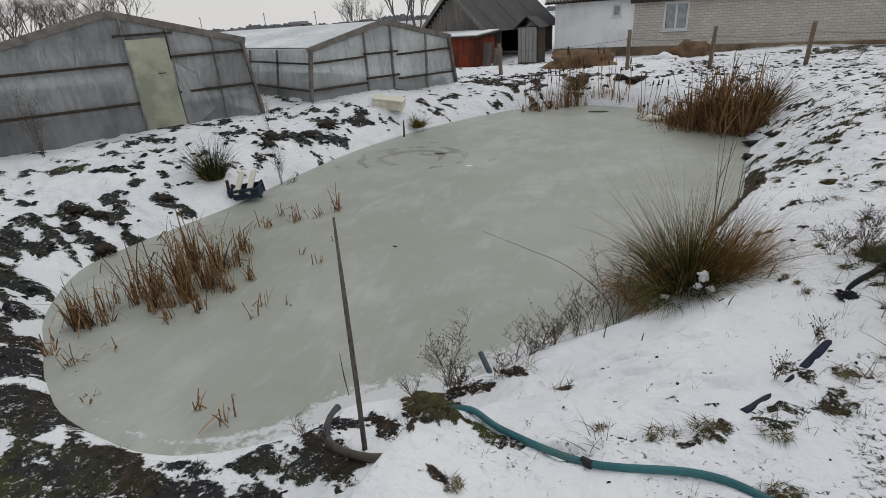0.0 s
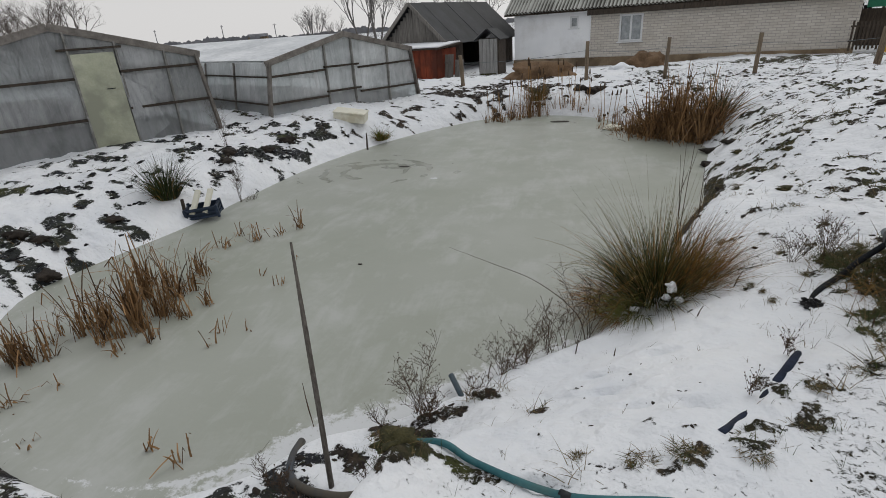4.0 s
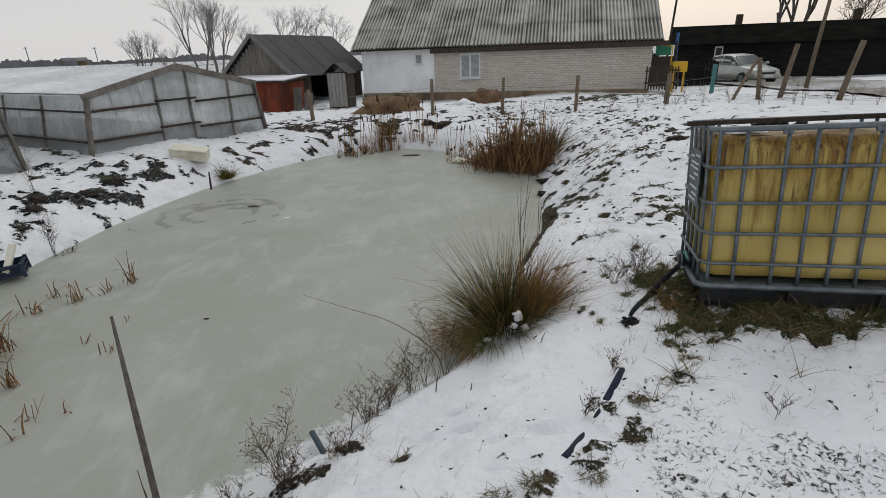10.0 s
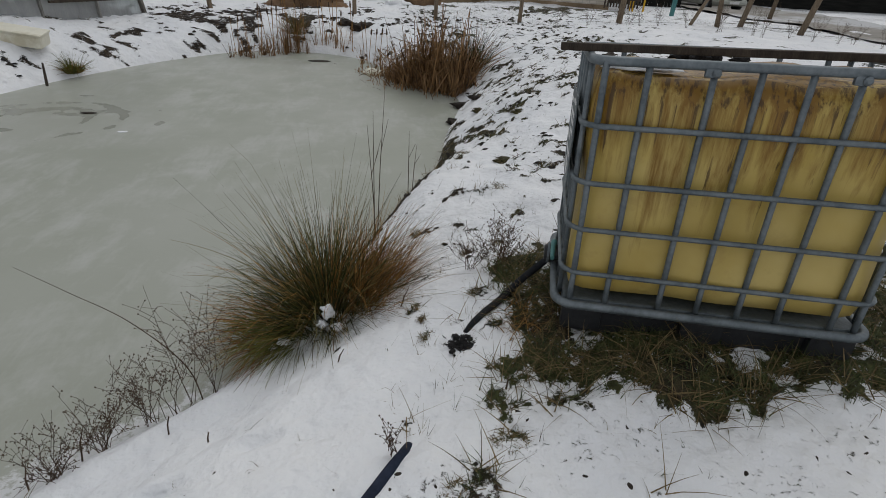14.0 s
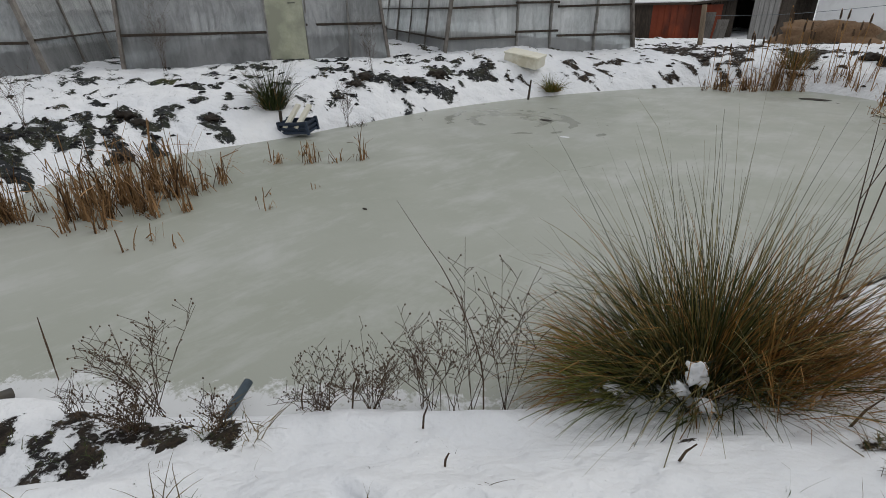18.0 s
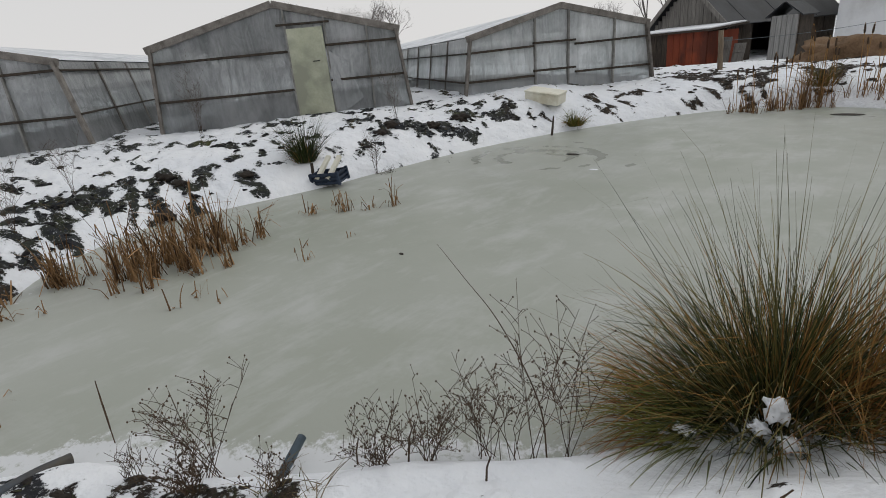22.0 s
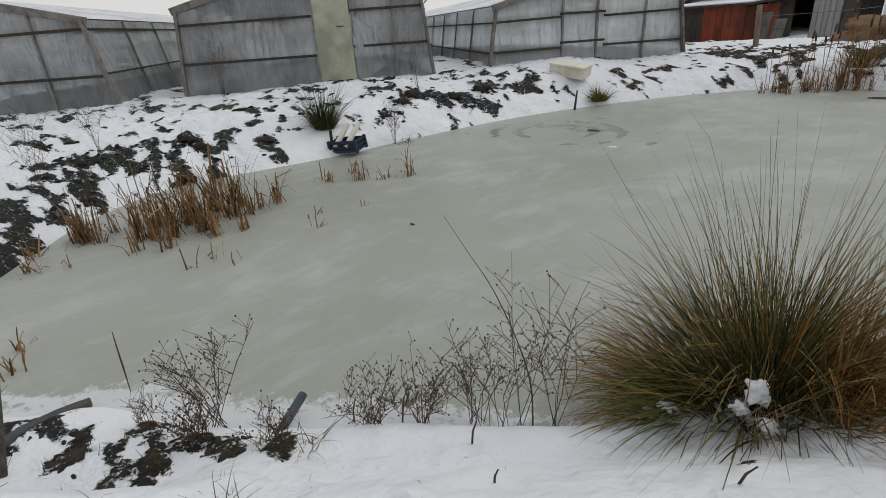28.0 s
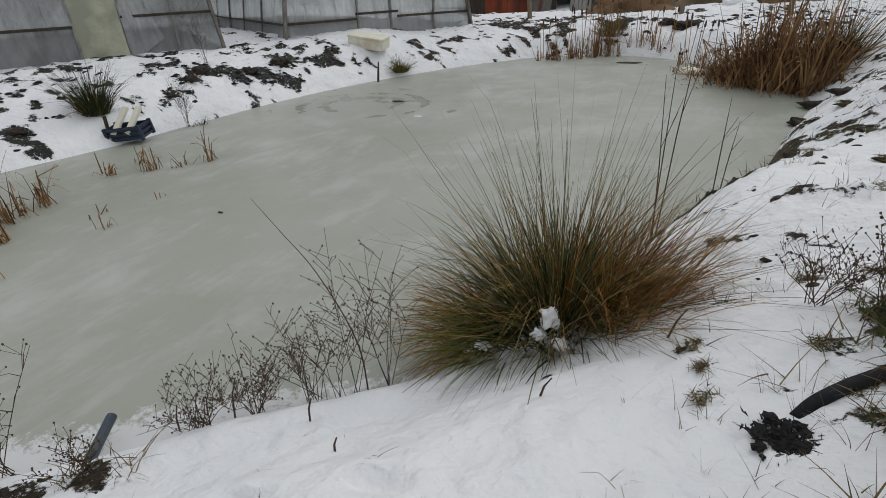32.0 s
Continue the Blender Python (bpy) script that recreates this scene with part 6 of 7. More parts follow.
def weed(x, y, z, h, n_, spread, label="dry weed with small burred seed heads", burrs=True, heading=None):
    """Thin woody stems with forked twigs and round seed heads."""
    tubes, balls = [], []
    for _ in range(int(n_ * 1.5)):
        a = random.uniform(0, 6.28) if heading is None else heading + random.uniform(-0.5, 0.5)
        hh, out = h * random.uniform(0.6, 1.0), spread * random.uniform(0.3, 1.0)
        p = [Vector((0.03 * random.uniform(-1, 1), 0.03 * random.uniform(-1, 1), -0.03)), None, None, None]
        for i in (1, 2, 3):
            f = i / 3
            p[i] = Vector((out * f ** 1.2 * math.cos(a) + random.uniform(-0.02, 0.02), out * f ** 1.2 * math.sin(a) + random.uniform(-0.02, 0.02), hh * f))
        tubes.append(tube(p, [0.0017, 0.0014, 0.0011, 0.0007], 4))
        for _ in range(7):
            k = random.choice((1, 1, 2, 2))
            q = p[k].lerp(p[k + 1], random.random())
            aa, ll = random.uniform(0, 6.28), h * random.uniform(0.12, 0.3)
            e = q + Vector((math.cos(aa) * ll * 0.7, math.sin(aa) * ll * 0.7, ll * random.uniform(0.3, 0.9)))
            tubes.append(tube([q, (q + e) / 2 + Vector((0, 0, 0.01)), e], [0.0013, 0.0011, 0.0007], 3))
            ends = [e]
            if random.random() < 0.6:
                e2 = (q + e) / 2 + Vector((random.uniform(-0.05, 0.05), random.uniform(-0.05, 0.05), 0.05))
                tubes.append(tube([(q + e) / 2, e2], 0.0008, 3))
                ends.append(e2)
            for e in ends:
                if burrs:
                    r = random.uniform(0.0022, 0.0042)
                    balls.append(tube([e - Vector((0, 0, r)), e, e + Vector((0, 0, r))], [r * 0.5, r, r * 0.45], 5))
    w = thing("dry_weed", label, "dry weed", pose(x, y, z), group="dry weeds")
    tagged(part("stem_tangle", join(*tubes), M_weed, w), kind="stuff")
    if balls:
        tagged(part("burr_spray", join(*balls), M_weed, w), kind="stuff")
    return w


for a in ((-0.40, 2.22, 0.05, 0.44, 8, 0.24), (-0.31, 2.12, 0.07, 0.20, 14, 0.14), (0.04, 2.66, 0.03, 0.20, 12, 0.22), (0.18, 2.80, 0.03, 0.24, 12, 0.22), (0.33, 2.95, 0.04, 0.30, 8, 0.2),
          (0.52, 2.98, 0.05, 0.66, 3, 0.26), (0.60, 3.08, 0.07, 0.52, 4, 0.22), (0.42, 2.98, 0.05, 0.45, 4, 0.22), (-0.86, 1.48, 0.1, 0.16, 4, 0.1), (-0.05, 2.30, 0.10, 0.16, 5, 0.1)):
    weed(*a)
weed(-4.15, 6.05, ground_z(-4.15, 6.05), 0.75, 8, 0.22, "bare reddish weed stems on the far bank", False)
weed(-4.05, 6.15, ground_z(-4.05, 6.15), 0.25, 14, 0.12, "bare reddish weed stems on the far bank", False)
weed(-5.2, 7.4, ground_z(-5.2, 7.4), 0.75, 8, 0.2, "bare reddish weed stems on the far bank", False)
weed(-4.6, 2.2, ground_z(-4.6, 2.2), 0.7, 7, 0.25, "bare twiggy weed on the muddy bank", False)
weed(-5.6, 2.9, ground_z(-5.6, 2.9), 0.6, 6, 0.25, "bare twiggy weed on the muddy bank", False)
weed(-7.6, 5.2, ground_z(-7.6, 5.2), 1.1, 10, 0.25, "rust-brown bare weed against the greenhouse", False)
weed(1.92, 3.55, ground_z(1.92, 3.55), 0.22, 9, 0.15)
weed(2.05, 3.45, ground_z(2.05, 3.45), 0.30, 10, 0.15)
weed(-0.42, 1.52, ground_z(-0.42, 1.52), 0.16, 5, 0.1, "thin dry weed by the hose", False)
weed(-0.72, 1.36, ground_z(-0.72, 1.36), 0.18, 5, 0.1, "thin dry weed by the hose", False)
weed(-1.0, 1.55, ground_z(-1.0, 1.55), 0.14, 4, 0.08, "thin dry weed by the hose", False)
weed(-0.55, 2.02, ground_z(-0.55, 2.02), 0.14, 4, 0.08, "thin dry weed by the hose", False)
weed(1.47, 2.28, ground_z(1.47, 2.28), 0.09, 3, 0.04)
weed(1.20, 1.90, ground_z(1.20, 1.90), 0.08, 3, 0.04)
weed(2.0, 1.75, ground_z(2.0, 1.75), 0.13, 3, 0.08, "small dark weed sticking out of snow", False)
for x, y, k in ((-0.07, 2.30, 40), (0.07, 2.36, 30), (0.30, 2.02, 22), (0.5, 1.43, 18)):
    items = [((random.gauss(0, 0.035), random.gauss(0, 0.03), -0.01), random.uniform(0, 6.28), random.uniform(0.3, 1.3), random.uniform(0.06, 0.17), 0.0038, random.uniform(0.3, 1.2), random.choice((0, 0, 0.8))) for _ in range(k)]
    t_ = thing("grass_clump", "small tan grass clump on the snowy edge", "grass clump", pose(x, y, ground_z(x, y)), group="edge grass clumps")
    tagged(part("foliage", blades(items, 4), M_drygrass, t_), kind="stuff")
# a long stem arching out over the ice, and tall stalks behind the sedge
arch = smooth(part("arching_stem", tube(curve_points([(0.58, 2.98, 0.06), (0.50, 3.05, 0.28), (0.22, 3.2, 0.43), (-0.12, 3.38, 0.47), (-0.49, 3.58, 0.50)], 8), [0.0035 - 0.0025 * i / 32 for i in range(33)], 5), M_weed))
tagged(arch, "long dry stem arching over the ice", "stem")
for x, y, lx, ly, h in ((1.36, 4.50, 0.0, 0.05, 0.95), (1.38, 4.53, 0.06, 0.04, 1.1), (1.37, 4.48, -0.05, 0.05, 0.85), (1.62, 4.95, 0.0, 0.0, 0.55), (1.66, 5.1, 0.03, 0.02, 0.42)):
    z = ground_z(x, y) - 0.02
    s_ = thing("tall_stalk", "tall bare stalk behind the sedge", "stalk", pose(x, y, z), group="tall stalks")
    part("stem", tube([(0, 0, 0), (lx * 0.4, ly * 0.4, h * 0.5), (lx, ly, h)], [0.0035, 0.003, 0.001], 5), M_weed, s_)
    part("twig", tube([(lx * 0.5, ly * 0.5, h * 0.6), (lx * 0.5 + 0.05, ly * 0.5 + 0.02, h * 0.8)], [0.002, 0.001], 4), M_weed, s_)
stick = part("mullein_stick", tube([(-0.99, 2.02, -0.03), (-1.0, 2.025, 0.06), (-1.01, 2.03, 0.12), (-1.015, 2.035, 0.2), (-1.02, 2.04, 0.30)], [0.002, 0.002, 0.0038, 0.0036, 0.0018], 6, wobble=0.5), M_weed)
tagged(stick, "knobbly dry seed stalk at the ice edge", "stalk")

# ---------------------------------------------------------------- road, car and yard beyond the fence
def draped(centre, width, lift, n_=60):
    pts = curve_points([(*c, 0) for c in centre], 12)
    vs, fs = [], []
    for i, p in enumerate(pts):
        d = (pts[min(i + 1, len(pts) - 1)] - pts[max(i - 1, 0)]).normalized()
        s = Vector((-d.y, d.x, 0))
        for k in range(7):
            q = p + s * width * (k / 6 - 0.5)
            vs.append((q.x, q.y, ground_z(q.x, q.y) + lift + 0.02 * math.cos(k * math.pi / 3)))
    for i in range(len(pts) - 1):
        for k in range(6):
            a = i * 7 + k
            fs.append((a, a + 1, a + 8, a + 7))
    return vs, fs


M_road = varied("wet_sandy_road", (0.20, 0.185, 0.165), (0.36, 0.34, 0.31), 0.7, 0.8, bump_s=0.4, bump_d=0.03, fine=14, stain=(0.55, 0.56, 0.58))
road = smooth(part("road", draped([(18.2, 42), (18.0, 34), (17.6, 28), (16.9, 23.5), (16.4, 19.5), (16.7, 15.5), (17.6, 11), (19.5, 4), (22, -4)], 5.6, 0.05), M_road))
tagged(road, "wet sandy village road with slush", "road", kind="structure")


def loft(sections):
    """A body through cross sections, each a ring of points."""
    k = len(sections[0])
    vs = [p for s in sections for p in s]
    fs = [(i * k + j, i * k + (j + 1) % k, (i + 1) * k + (j + 1) % k, (i + 1) * k + j) for i in range(len(sections) - 1) for j in range(k)]
    fs += [tuple(range(k - 1, -1, -1)), tuple((len(sections) - 1) * k + j for j in range(k))]
    return vs, fs


CX, CY = 16.9, 27.7
car = thing("parked_car", "silver-green hatchback car parked on the road", "car", pose(CX, CY, ground_z(CX, CY) + 0.06, 0, 0, -84))


def hull(x, low, high, half, tuck=0.9):
    return [(x, -half * 0.96, low), (x, half * 0.96, low), (x, half, low + (high - low) * 0.45), (x, half * tuck, high - 0.03), (x, half * tuck * 0.8, high), (x, -half * tuck * 0.8, high), (x, -half * tuck, high - 0.03), (x, -half, low + (high - low) * 0.45)]


smooth(part("body", loft([hull(-2.08, 0.42, 0.72, 0.66), hull(-2.0, 0.25, 0.92, 0.78), hull(-1.2, 0.2, 0.95, 0.85), hull(0.2, 0.2, 0.93, 0.86), hull(1.0, 0.22, 0.88, 0.85), hull(1.75, 0.24, 0.76, 0.80), hull(2.05, 0.30, 0.64, 0.70), hull(2.12, 0.36, 0.55, 0.62)]), M_car, car))
smooth(part("cabin", loft([hull(-1.95, 0.88, 0.98, 0.70, 0.95), hull(-1.35, 0.88, 1.34, 0.74, 0.8), hull(-0.6, 0.88, 1.42, 0.76, 0.78), hull(0.15, 0.88, 1.38, 0.75, 0.78), hull(1.0, 0.84, 0.92, 0.72, 0.95)]), M_car, car))
part("windscreen", ([(0.27, -0.56, 1.34), (0.27, 0.56, 1.34), (0.98, 0.66, 0.95), (0.98, -0.66, 0.95)], [(0, 1, 2, 3)]), M_glass, car)
for s in (-1, 1):
    part("side_window", ([(-1.25, s * 0.665, 1.27), (-0.45, s * 0.67, 1.34), (-0.45, s * 0.785, 0.98), (-1.6, s * 0.775, 0.99)], [(0, 1, 2, 3) if s < 0 else (3, 2, 1, 0)]), M_glass, car)
    part("side_window", ([(-0.37, s * 0.67, 1.34), (0.15, s * 0.66, 1.31), (0.82, s * 0.765, 0.97), (-0.37, s * 0.785, 0.98)], [(0, 1, 2, 3) if s < 0 else (3, 2, 1, 0)]), M_glass, car)
    part("headlight", box(0.1, 0.34, 0.15, (2.02, s * 0.48, 0.62), Matrix.Rotation(radians(18 * s), 4, "Z"), 0.03), M_lamp, car)
    part("mirror", box(0.1, 0.18, 0.12, (0.72, s * 0.93, 0.98), None, 0.03), M_car, car)
    for x in (-1.3, 1.35):
        tyre = smooth(part("tyre", tube([(x, s * 0.70, 0.29), (x, s * 0.72, 0.29), (x, s * 0.86, 0.29), (x, s * 0.875, 0.29)], [0.26, 0.30, 0.30, 0.26], 20), M_rubber, car))
        part("rim", tube([(x, s * 0.86, 0.29), (x, s * 0.885, 0.29)], [0.19, 0.17], 14), M_galv, tyre)
part("bumper", box(0.1, 1.36, 0.16, (2.09, 0, 0.40), None, 0.03), M_car, car)
part("grille", box(0.03, 0.7, 0.09, (2.12, 0, 0.55), None, 0.01), M_black, car)
part("number_plate", box(0.012, 0.5, 0.11, (2.15, 0, 0.40), None, 0.002), M_frame, car)

meter = thing("gas_cabinet", "yellow metal gas cabinet on legs", "gas cabinet", pose(11.0, 22.0, 0.42, 0, 0, -10))
part("cabinet", box(0.56, 0.25, 0.40, (0, 0, 0.85), None, 0.01), M_yellow, meter)
part("cabinet_door", box(0.48, 0.012, 0.33, (0, -0.133, 0.85), None, 0.004), M_yellow, meter)
for x in (-0.2, 0.2):
    part("leg", box(0.06, 0.05, 0.85, (x, 0, 0.25)), M_yellow, meter)
pipe = smooth(part("gas_pipe", tube(curve_points([(10.68, 22.0, 0.3), (10.62, 22.0, 1.4), (10.63, 22.0, 1.98), (10.55, 22.02, 2.08), (9.85, 22.1, 2.12), (9.5, 22.2, 2.12)], 6), 0.025, 8), M_yellow))
tagged(pipe, "yellow gas pipe rising and running to the house", "gas pipe")
gate = thing("metal_gate", "green sheet-metal gate in a dark board fence", "gate", pose(10.7, 23.0, 0.35, 0, 0, -14))
part("panel", box(0.62, 0.03, 0.44, (0, 0, 1.58), None, 0.005), M_green, gate)
part("lower_panel", box(0.9, 0.03, 1.2, (0, 0.01, 0.72), None, 0.005), M_darkwood, gate)
for x in (-0.5, 0.5):
    part("gate_post", box(0.08, 0.08, 2.0, (x, 0, 0.9), None, 0.01), M_darkwood, gate)
leaner = smooth(part("leaning_pole", tube([(0, 0, -0.2), (0.12, 0.05, 1.2), (0.42, 0.2, 3.8)], [0.075, 0.07, 0.055], 9, wobble=0.05), M_postwood))
leaner.location = (14.6, 19.4, ground_z(14.6, 19.4))
tagged(leaner, "tall leaning grey wooden pole beside the road", "pole")
blue = part("blue_post", box(0.12, 0.12, 2.6, (0, 0, 1.1), None, 0.02), M_bluepaint)
blue.location = (11.7, 24.0, 0.2)
tagged(blue, "blue painted post by the gate", "post")
pole_ = thing("utility_pole", "dark wooden utility pole behind the cottage", "utility pole", pose(11.6, 24.8, 0.1, 0, 3, 0))
smooth(part("mast", tube([(0, 0, -0.3), (0.02, 0, 3), (0.05, 0, 7.5)], [0.055, 0.05, 0.045], 8), M_darkwood, pole_))
pickets = thing("picket_fence", "dark weathered picket fence by the cottage", "fence", pose(9.5, 21.6, 0.45, 0, 0, -8))
for k in range(12):
    part("picket", box(0.06, 0.02, random.uniform(0.8, 1.0), (k * 0.11, 0, 0.42), None, 0.003), M_darkwood, pickets)
for z in (0.25, 0.72):
    part("rail", box(1.35, 0.04, 0.06, (0.62, 0.03, z)), M_darkwood, pickets)
boards = thing("board_fence", "tall dark wet board fence along the yard", "fence", pose(9.2, 25.3, 0.2, 0, 0, -3))
for k in range(35):
    part("board", box(0.135, 0.025, random.uniform(1.1, 1.5) + (0.75 if k < 16 else 0), (k * 0.148, random.uniform(-0.01, 0.01), 0.55), None, 0.003), M_farhouse, boards)
for z in (0.3, 0.95):
    part("rail", box(5.1, 0.05, 0.08, (2.5, 0.04, z)), M_darkwood, boards)
teal = part("teal_post", box(0.11, 0.11, 0.95, (0, 0, 0.40), None, 0.02), M_teal)
teal.location = (10.1, 17.6, 0.62)
tagged(teal, "faded teal painted post by the fence", "post")

farm = thing("timber_house", "long dark timber house with brick chimneys behind the road", "house", pose(15.5, 32.0, 0.3, 0, 0, -24))
part("wall", box(13.4, 6, 2.0, (6.7, 3, 0.9)), M_farhouse, farm)
bm = bmesh.new()
vs_ = [bm.verts.new(c) for c in ((-0.4, -0.5, 1.75), (13.8, -0.5, 1.75), (13.8, 6.5, 1.75), (-0.4, 6.5, 1.75), (-0.4, 3, 2.8), (13.8, 3, 2.8))]
for q in ((0, 1, 5, 4), (2, 3, 4, 5), (0, 4, 3), (1, 2, 5), (0, 3, 2, 1)):
    bm.faces.new([vs_[i] for i in q])
roof_ = part("roof", bm, M_farroof, farm)
for x in (3.3, 9.2):
    part("chimney", box(0.36, 0.36, 0.7, (x, 3, 3.0), None, 0.02), M_darkwood, roof_)
for x in (2.2, 11.6):
    w_ = part("window", box(0.42, 0.05, 0.7, (x, -0.02, 1.25)), M_frame, farm, "pale-framed window")
    part("pane", box(0.30, 0.02, 0.54, (x, -0.06, 1.25)), M_glass, w_)
hedge_items = []
for _ in range(1500):
    f = random.uniform(0.5, 1.0)
    hedge_items.append(((21.6 + 4.5 * f + random.uniform(-0.8, 0.8), 29.0 - 22.0 * f + random.uniform(-0.8, 0.8), 0.4), random.uniform(0, 6.28), random.uniform(0, 0.5), random.uniform(0.9, 2.6), 0.035, random.uniform(0, 0.5), 0))
hedge = part("scrub_hedge", blades(hedge_items, 4), M_twig)
tagged(hedge, "dark leafless scrub along the far side of the road", "scrub", kind="stuff")


# ---------------------------------------------------------------- bare trees and distance
def tree(x, y, z, h, stems, seed, label, spread=0.4, name="bare_tree", stout=0.016):
    """A leafless tree: forked tapering limbs, then a crown of fine twigs."""
    rnd = random.Random(seed)
    t = thing(name, label, "tree", pose(x, y, z), group="bare trees")
    limbs, twigs = [], []

    def grow(p, d, length, r, depth):
        q = p + d * length * 0.5 + Vector((rnd.uniform(-1, 1), rnd.uniform(-1, 1), 0)) * length * 0.05
        e = p + d * length
        (limbs if depth < 2 else twigs).append(tube([p, q, e], [r, r * 0.85, r * 0.62], 6 if depth < 2 else 3))
        if depth >= 5:
            return
        for _ in range(3 if depth else 4):
            nd = (d + Vector((rnd.uniform(-1, 1), rnd.uniform(-1, 1), rnd.uniform(-0.25, 0.6))) * (spread + 0.16 * depth)).normalized()
            grow(p.lerp(e, rnd.uniform(0.55, 1.0)), nd, length * rnd.uniform(0.55, 0.78), r * 0.55, depth + 1)

    for k in range(stems):
        a = k * 6.28 / stems + rnd.random()
        d = Vector((math.cos(a) * 0.25 * (stems > 1), math.sin(a) * 0.25 * (stems > 1), 1)).normalized()
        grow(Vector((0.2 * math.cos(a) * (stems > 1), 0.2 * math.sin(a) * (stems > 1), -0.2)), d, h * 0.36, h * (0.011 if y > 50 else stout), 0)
    # beyond 50 m the haze-paled colours are used
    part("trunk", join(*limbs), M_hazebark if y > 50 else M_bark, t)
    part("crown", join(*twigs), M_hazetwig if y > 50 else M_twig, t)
    return t


tree(-23.6, 60.0, 0, 10.6, 2, 3, "tall bare ash tree behind the shed", 0.3)
tree(-21.2, 58.0, 0, 9.8, 3, 5, "tall bare ash tree behind the shed", 0.28)
tree(-18.9, 62.0, 0, 8.2, 1, 11, "bare round-headed tree behind the shed", 0.55)
tree(-14.0, 62.0, 0, 9.0, 2, 8, "bare spreading tree behind the shed", 0.6)
tree(-9.8, 60.0, 0, 8.5, 2, 9, "bare spreading tree behind the shed", 0.6)
tree(-29.6, 60.0, 0, 6.2, 4, 12, "bare bushy willow in the field", 0.3)
tree(-29.0, 64.0, 0, 4.8, 3, 13, "bare bushy willow in the field", 0.35)
for i, (x, y, h) in enumerate(((-41.5, 22.9, 6.5), (-41.9, 24.7, 6.6), (-38.9, 24.6, 7.0), (-43.8, 29.6, 7.5), (-41.8, 30.3, 6.7), (-39.2, 30.7, 6.8), (-35.8, 30.3, 6.5), (-34.9, 31.9, 7.2))):
    tree(x, y, 0.2, h, 3, 30 + i, "dense dark bare tree beyond the greenhouses", 0.5, stout=0.011)
tree(32.0, 40.0, 0.5, 6.5, 2, 51, "bare tree behind the timber house", 0.6)
tree(27.5, 40.0, 0.5, 10.5, 3, 52, "bare tree behind the timber house", 0.6)

verts, faces = [], []
for i in range(1500):
    a = radians(-70 + 200 * i / 1500 + random.uniform(-0.06, 0.06))
    r_ = 420 + 30 * math.sin(i * 0.17) + random.uniform(-12, 12)
    cx_, cy_ = -math.sin(a) * r_, math.cos(a) * r_
    grove = noise.noise(Vector((i * 0.021, 0, 0))) + 0.6 * noise.noise(Vector((i * 0.11, 7, 0)))
    h_ = max(1.2, 3.4 + 3.2 * grove + random.uniform(-0.6, 0.9))
    w_ = random.uniform(1.2, 2.6)
    k = len(verts)
    tx_, ty_ = math.cos(a) * w_, math.sin(a) * w_
    dome = [(-1, -0.3), (-1, 0.45), (-0.75, 0.75), (-0.4, 0.93), (0, 1), (0.45, 0.9), (0.8, 0.7), (1, 0.4), (1, -0.3)]
    for u, v in dome:
        q = u * random.uniform(0.85, 1.1)
        verts.append((cx_ + tx_ * q, cy_ + ty_ * q, h_ * v * random.uniform(0.9, 1.06)))
    verts.append((cx_ - math.sin(a) * 2, cy_ + math.cos(a) * 2, h_ * 0.5))
    faces += [tuple(range(k, k + 9))] + [(k + m, k + 9, k + m + 1) for m in range(8)]
woods = part("far_woods", (verts, faces), M_hazegrey)
tagged(woods, "grey line of woods on the horizon", "woods", kind="stuff")
for x, y, h in ((-210, 300, 11), (-250, 290, 11), (-180, 310, 10), (-150, 300, 10), (-120, 320, 10), (-290, 270, 11)):
    u = thing("power_pole", "distant wooden power pole on the horizon", "power pole", pose(x, y, 0), group="power poles")
    part("mast", tube([(0, 0, -0.5), (0, 0, h)], 0.22, 6), M_hazegrey, u)
    part("crossarm", box(2.2, 0.2, 0.2, (0, 0, h - 0.8)), M_hazegrey, u)
barn = thing("far_barn", "distant pale brick barn on the horizon", "barn", pose(-205, 330, 0, 0, 0, 20))
part("wall", box(12, 6, 3.2, (0, 0, 1.6)), M_plinth, barn)
part("roof", ([(-6.4, -3.4, 3.2), (6.4, -3.4, 3.2), (6.4, 3.4, 3.2), (-6.4, 3.4, 3.2), (-6.4, 0, 5.0), (6.4, 0, 5.0)], [(0, 1, 5, 4), (2, 3, 4, 5), (0, 4, 3), (1, 2, 5)]), M_hazegrey, barn)

# ---------------------------------------------------------------- ground litter
RND = random.Random(21)


def scatter(count, region, mat, name, label, length, width, lean=(0.2, 1.2), only_bare=0.5, clump=6, cat="grass"):
    """Tufts of short grass where the earth shows."""
    px = np.array([RND.uniform(region[0], region[1]) for _ in range(count)])
    py = np.array([RND.uniform(region[2], region[3]) for _ in range(count)])
    d = shore_distance(px, py)
    ok = (bareness(px, py, d) > only_bare) & (d > 0.03)
    px, py = px[ok], py[ok]
    pz = height(px, py)
    items = []
    for x, y, z in zip(px, py, pz):
        for _ in range(clump):
            items.append(((x + RND.gauss(0, 0.02), y + RND.gauss(0, 0.02), z - 0.008), RND.uniform(0, 6.28), RND.uniform(*lean), RND.uniform(*length), width, RND.uniform(0, 0.8), 0))
    ob = part(name, blades(items, 3), mat)
    return tagged(ob, label, cat, kind="stuff")


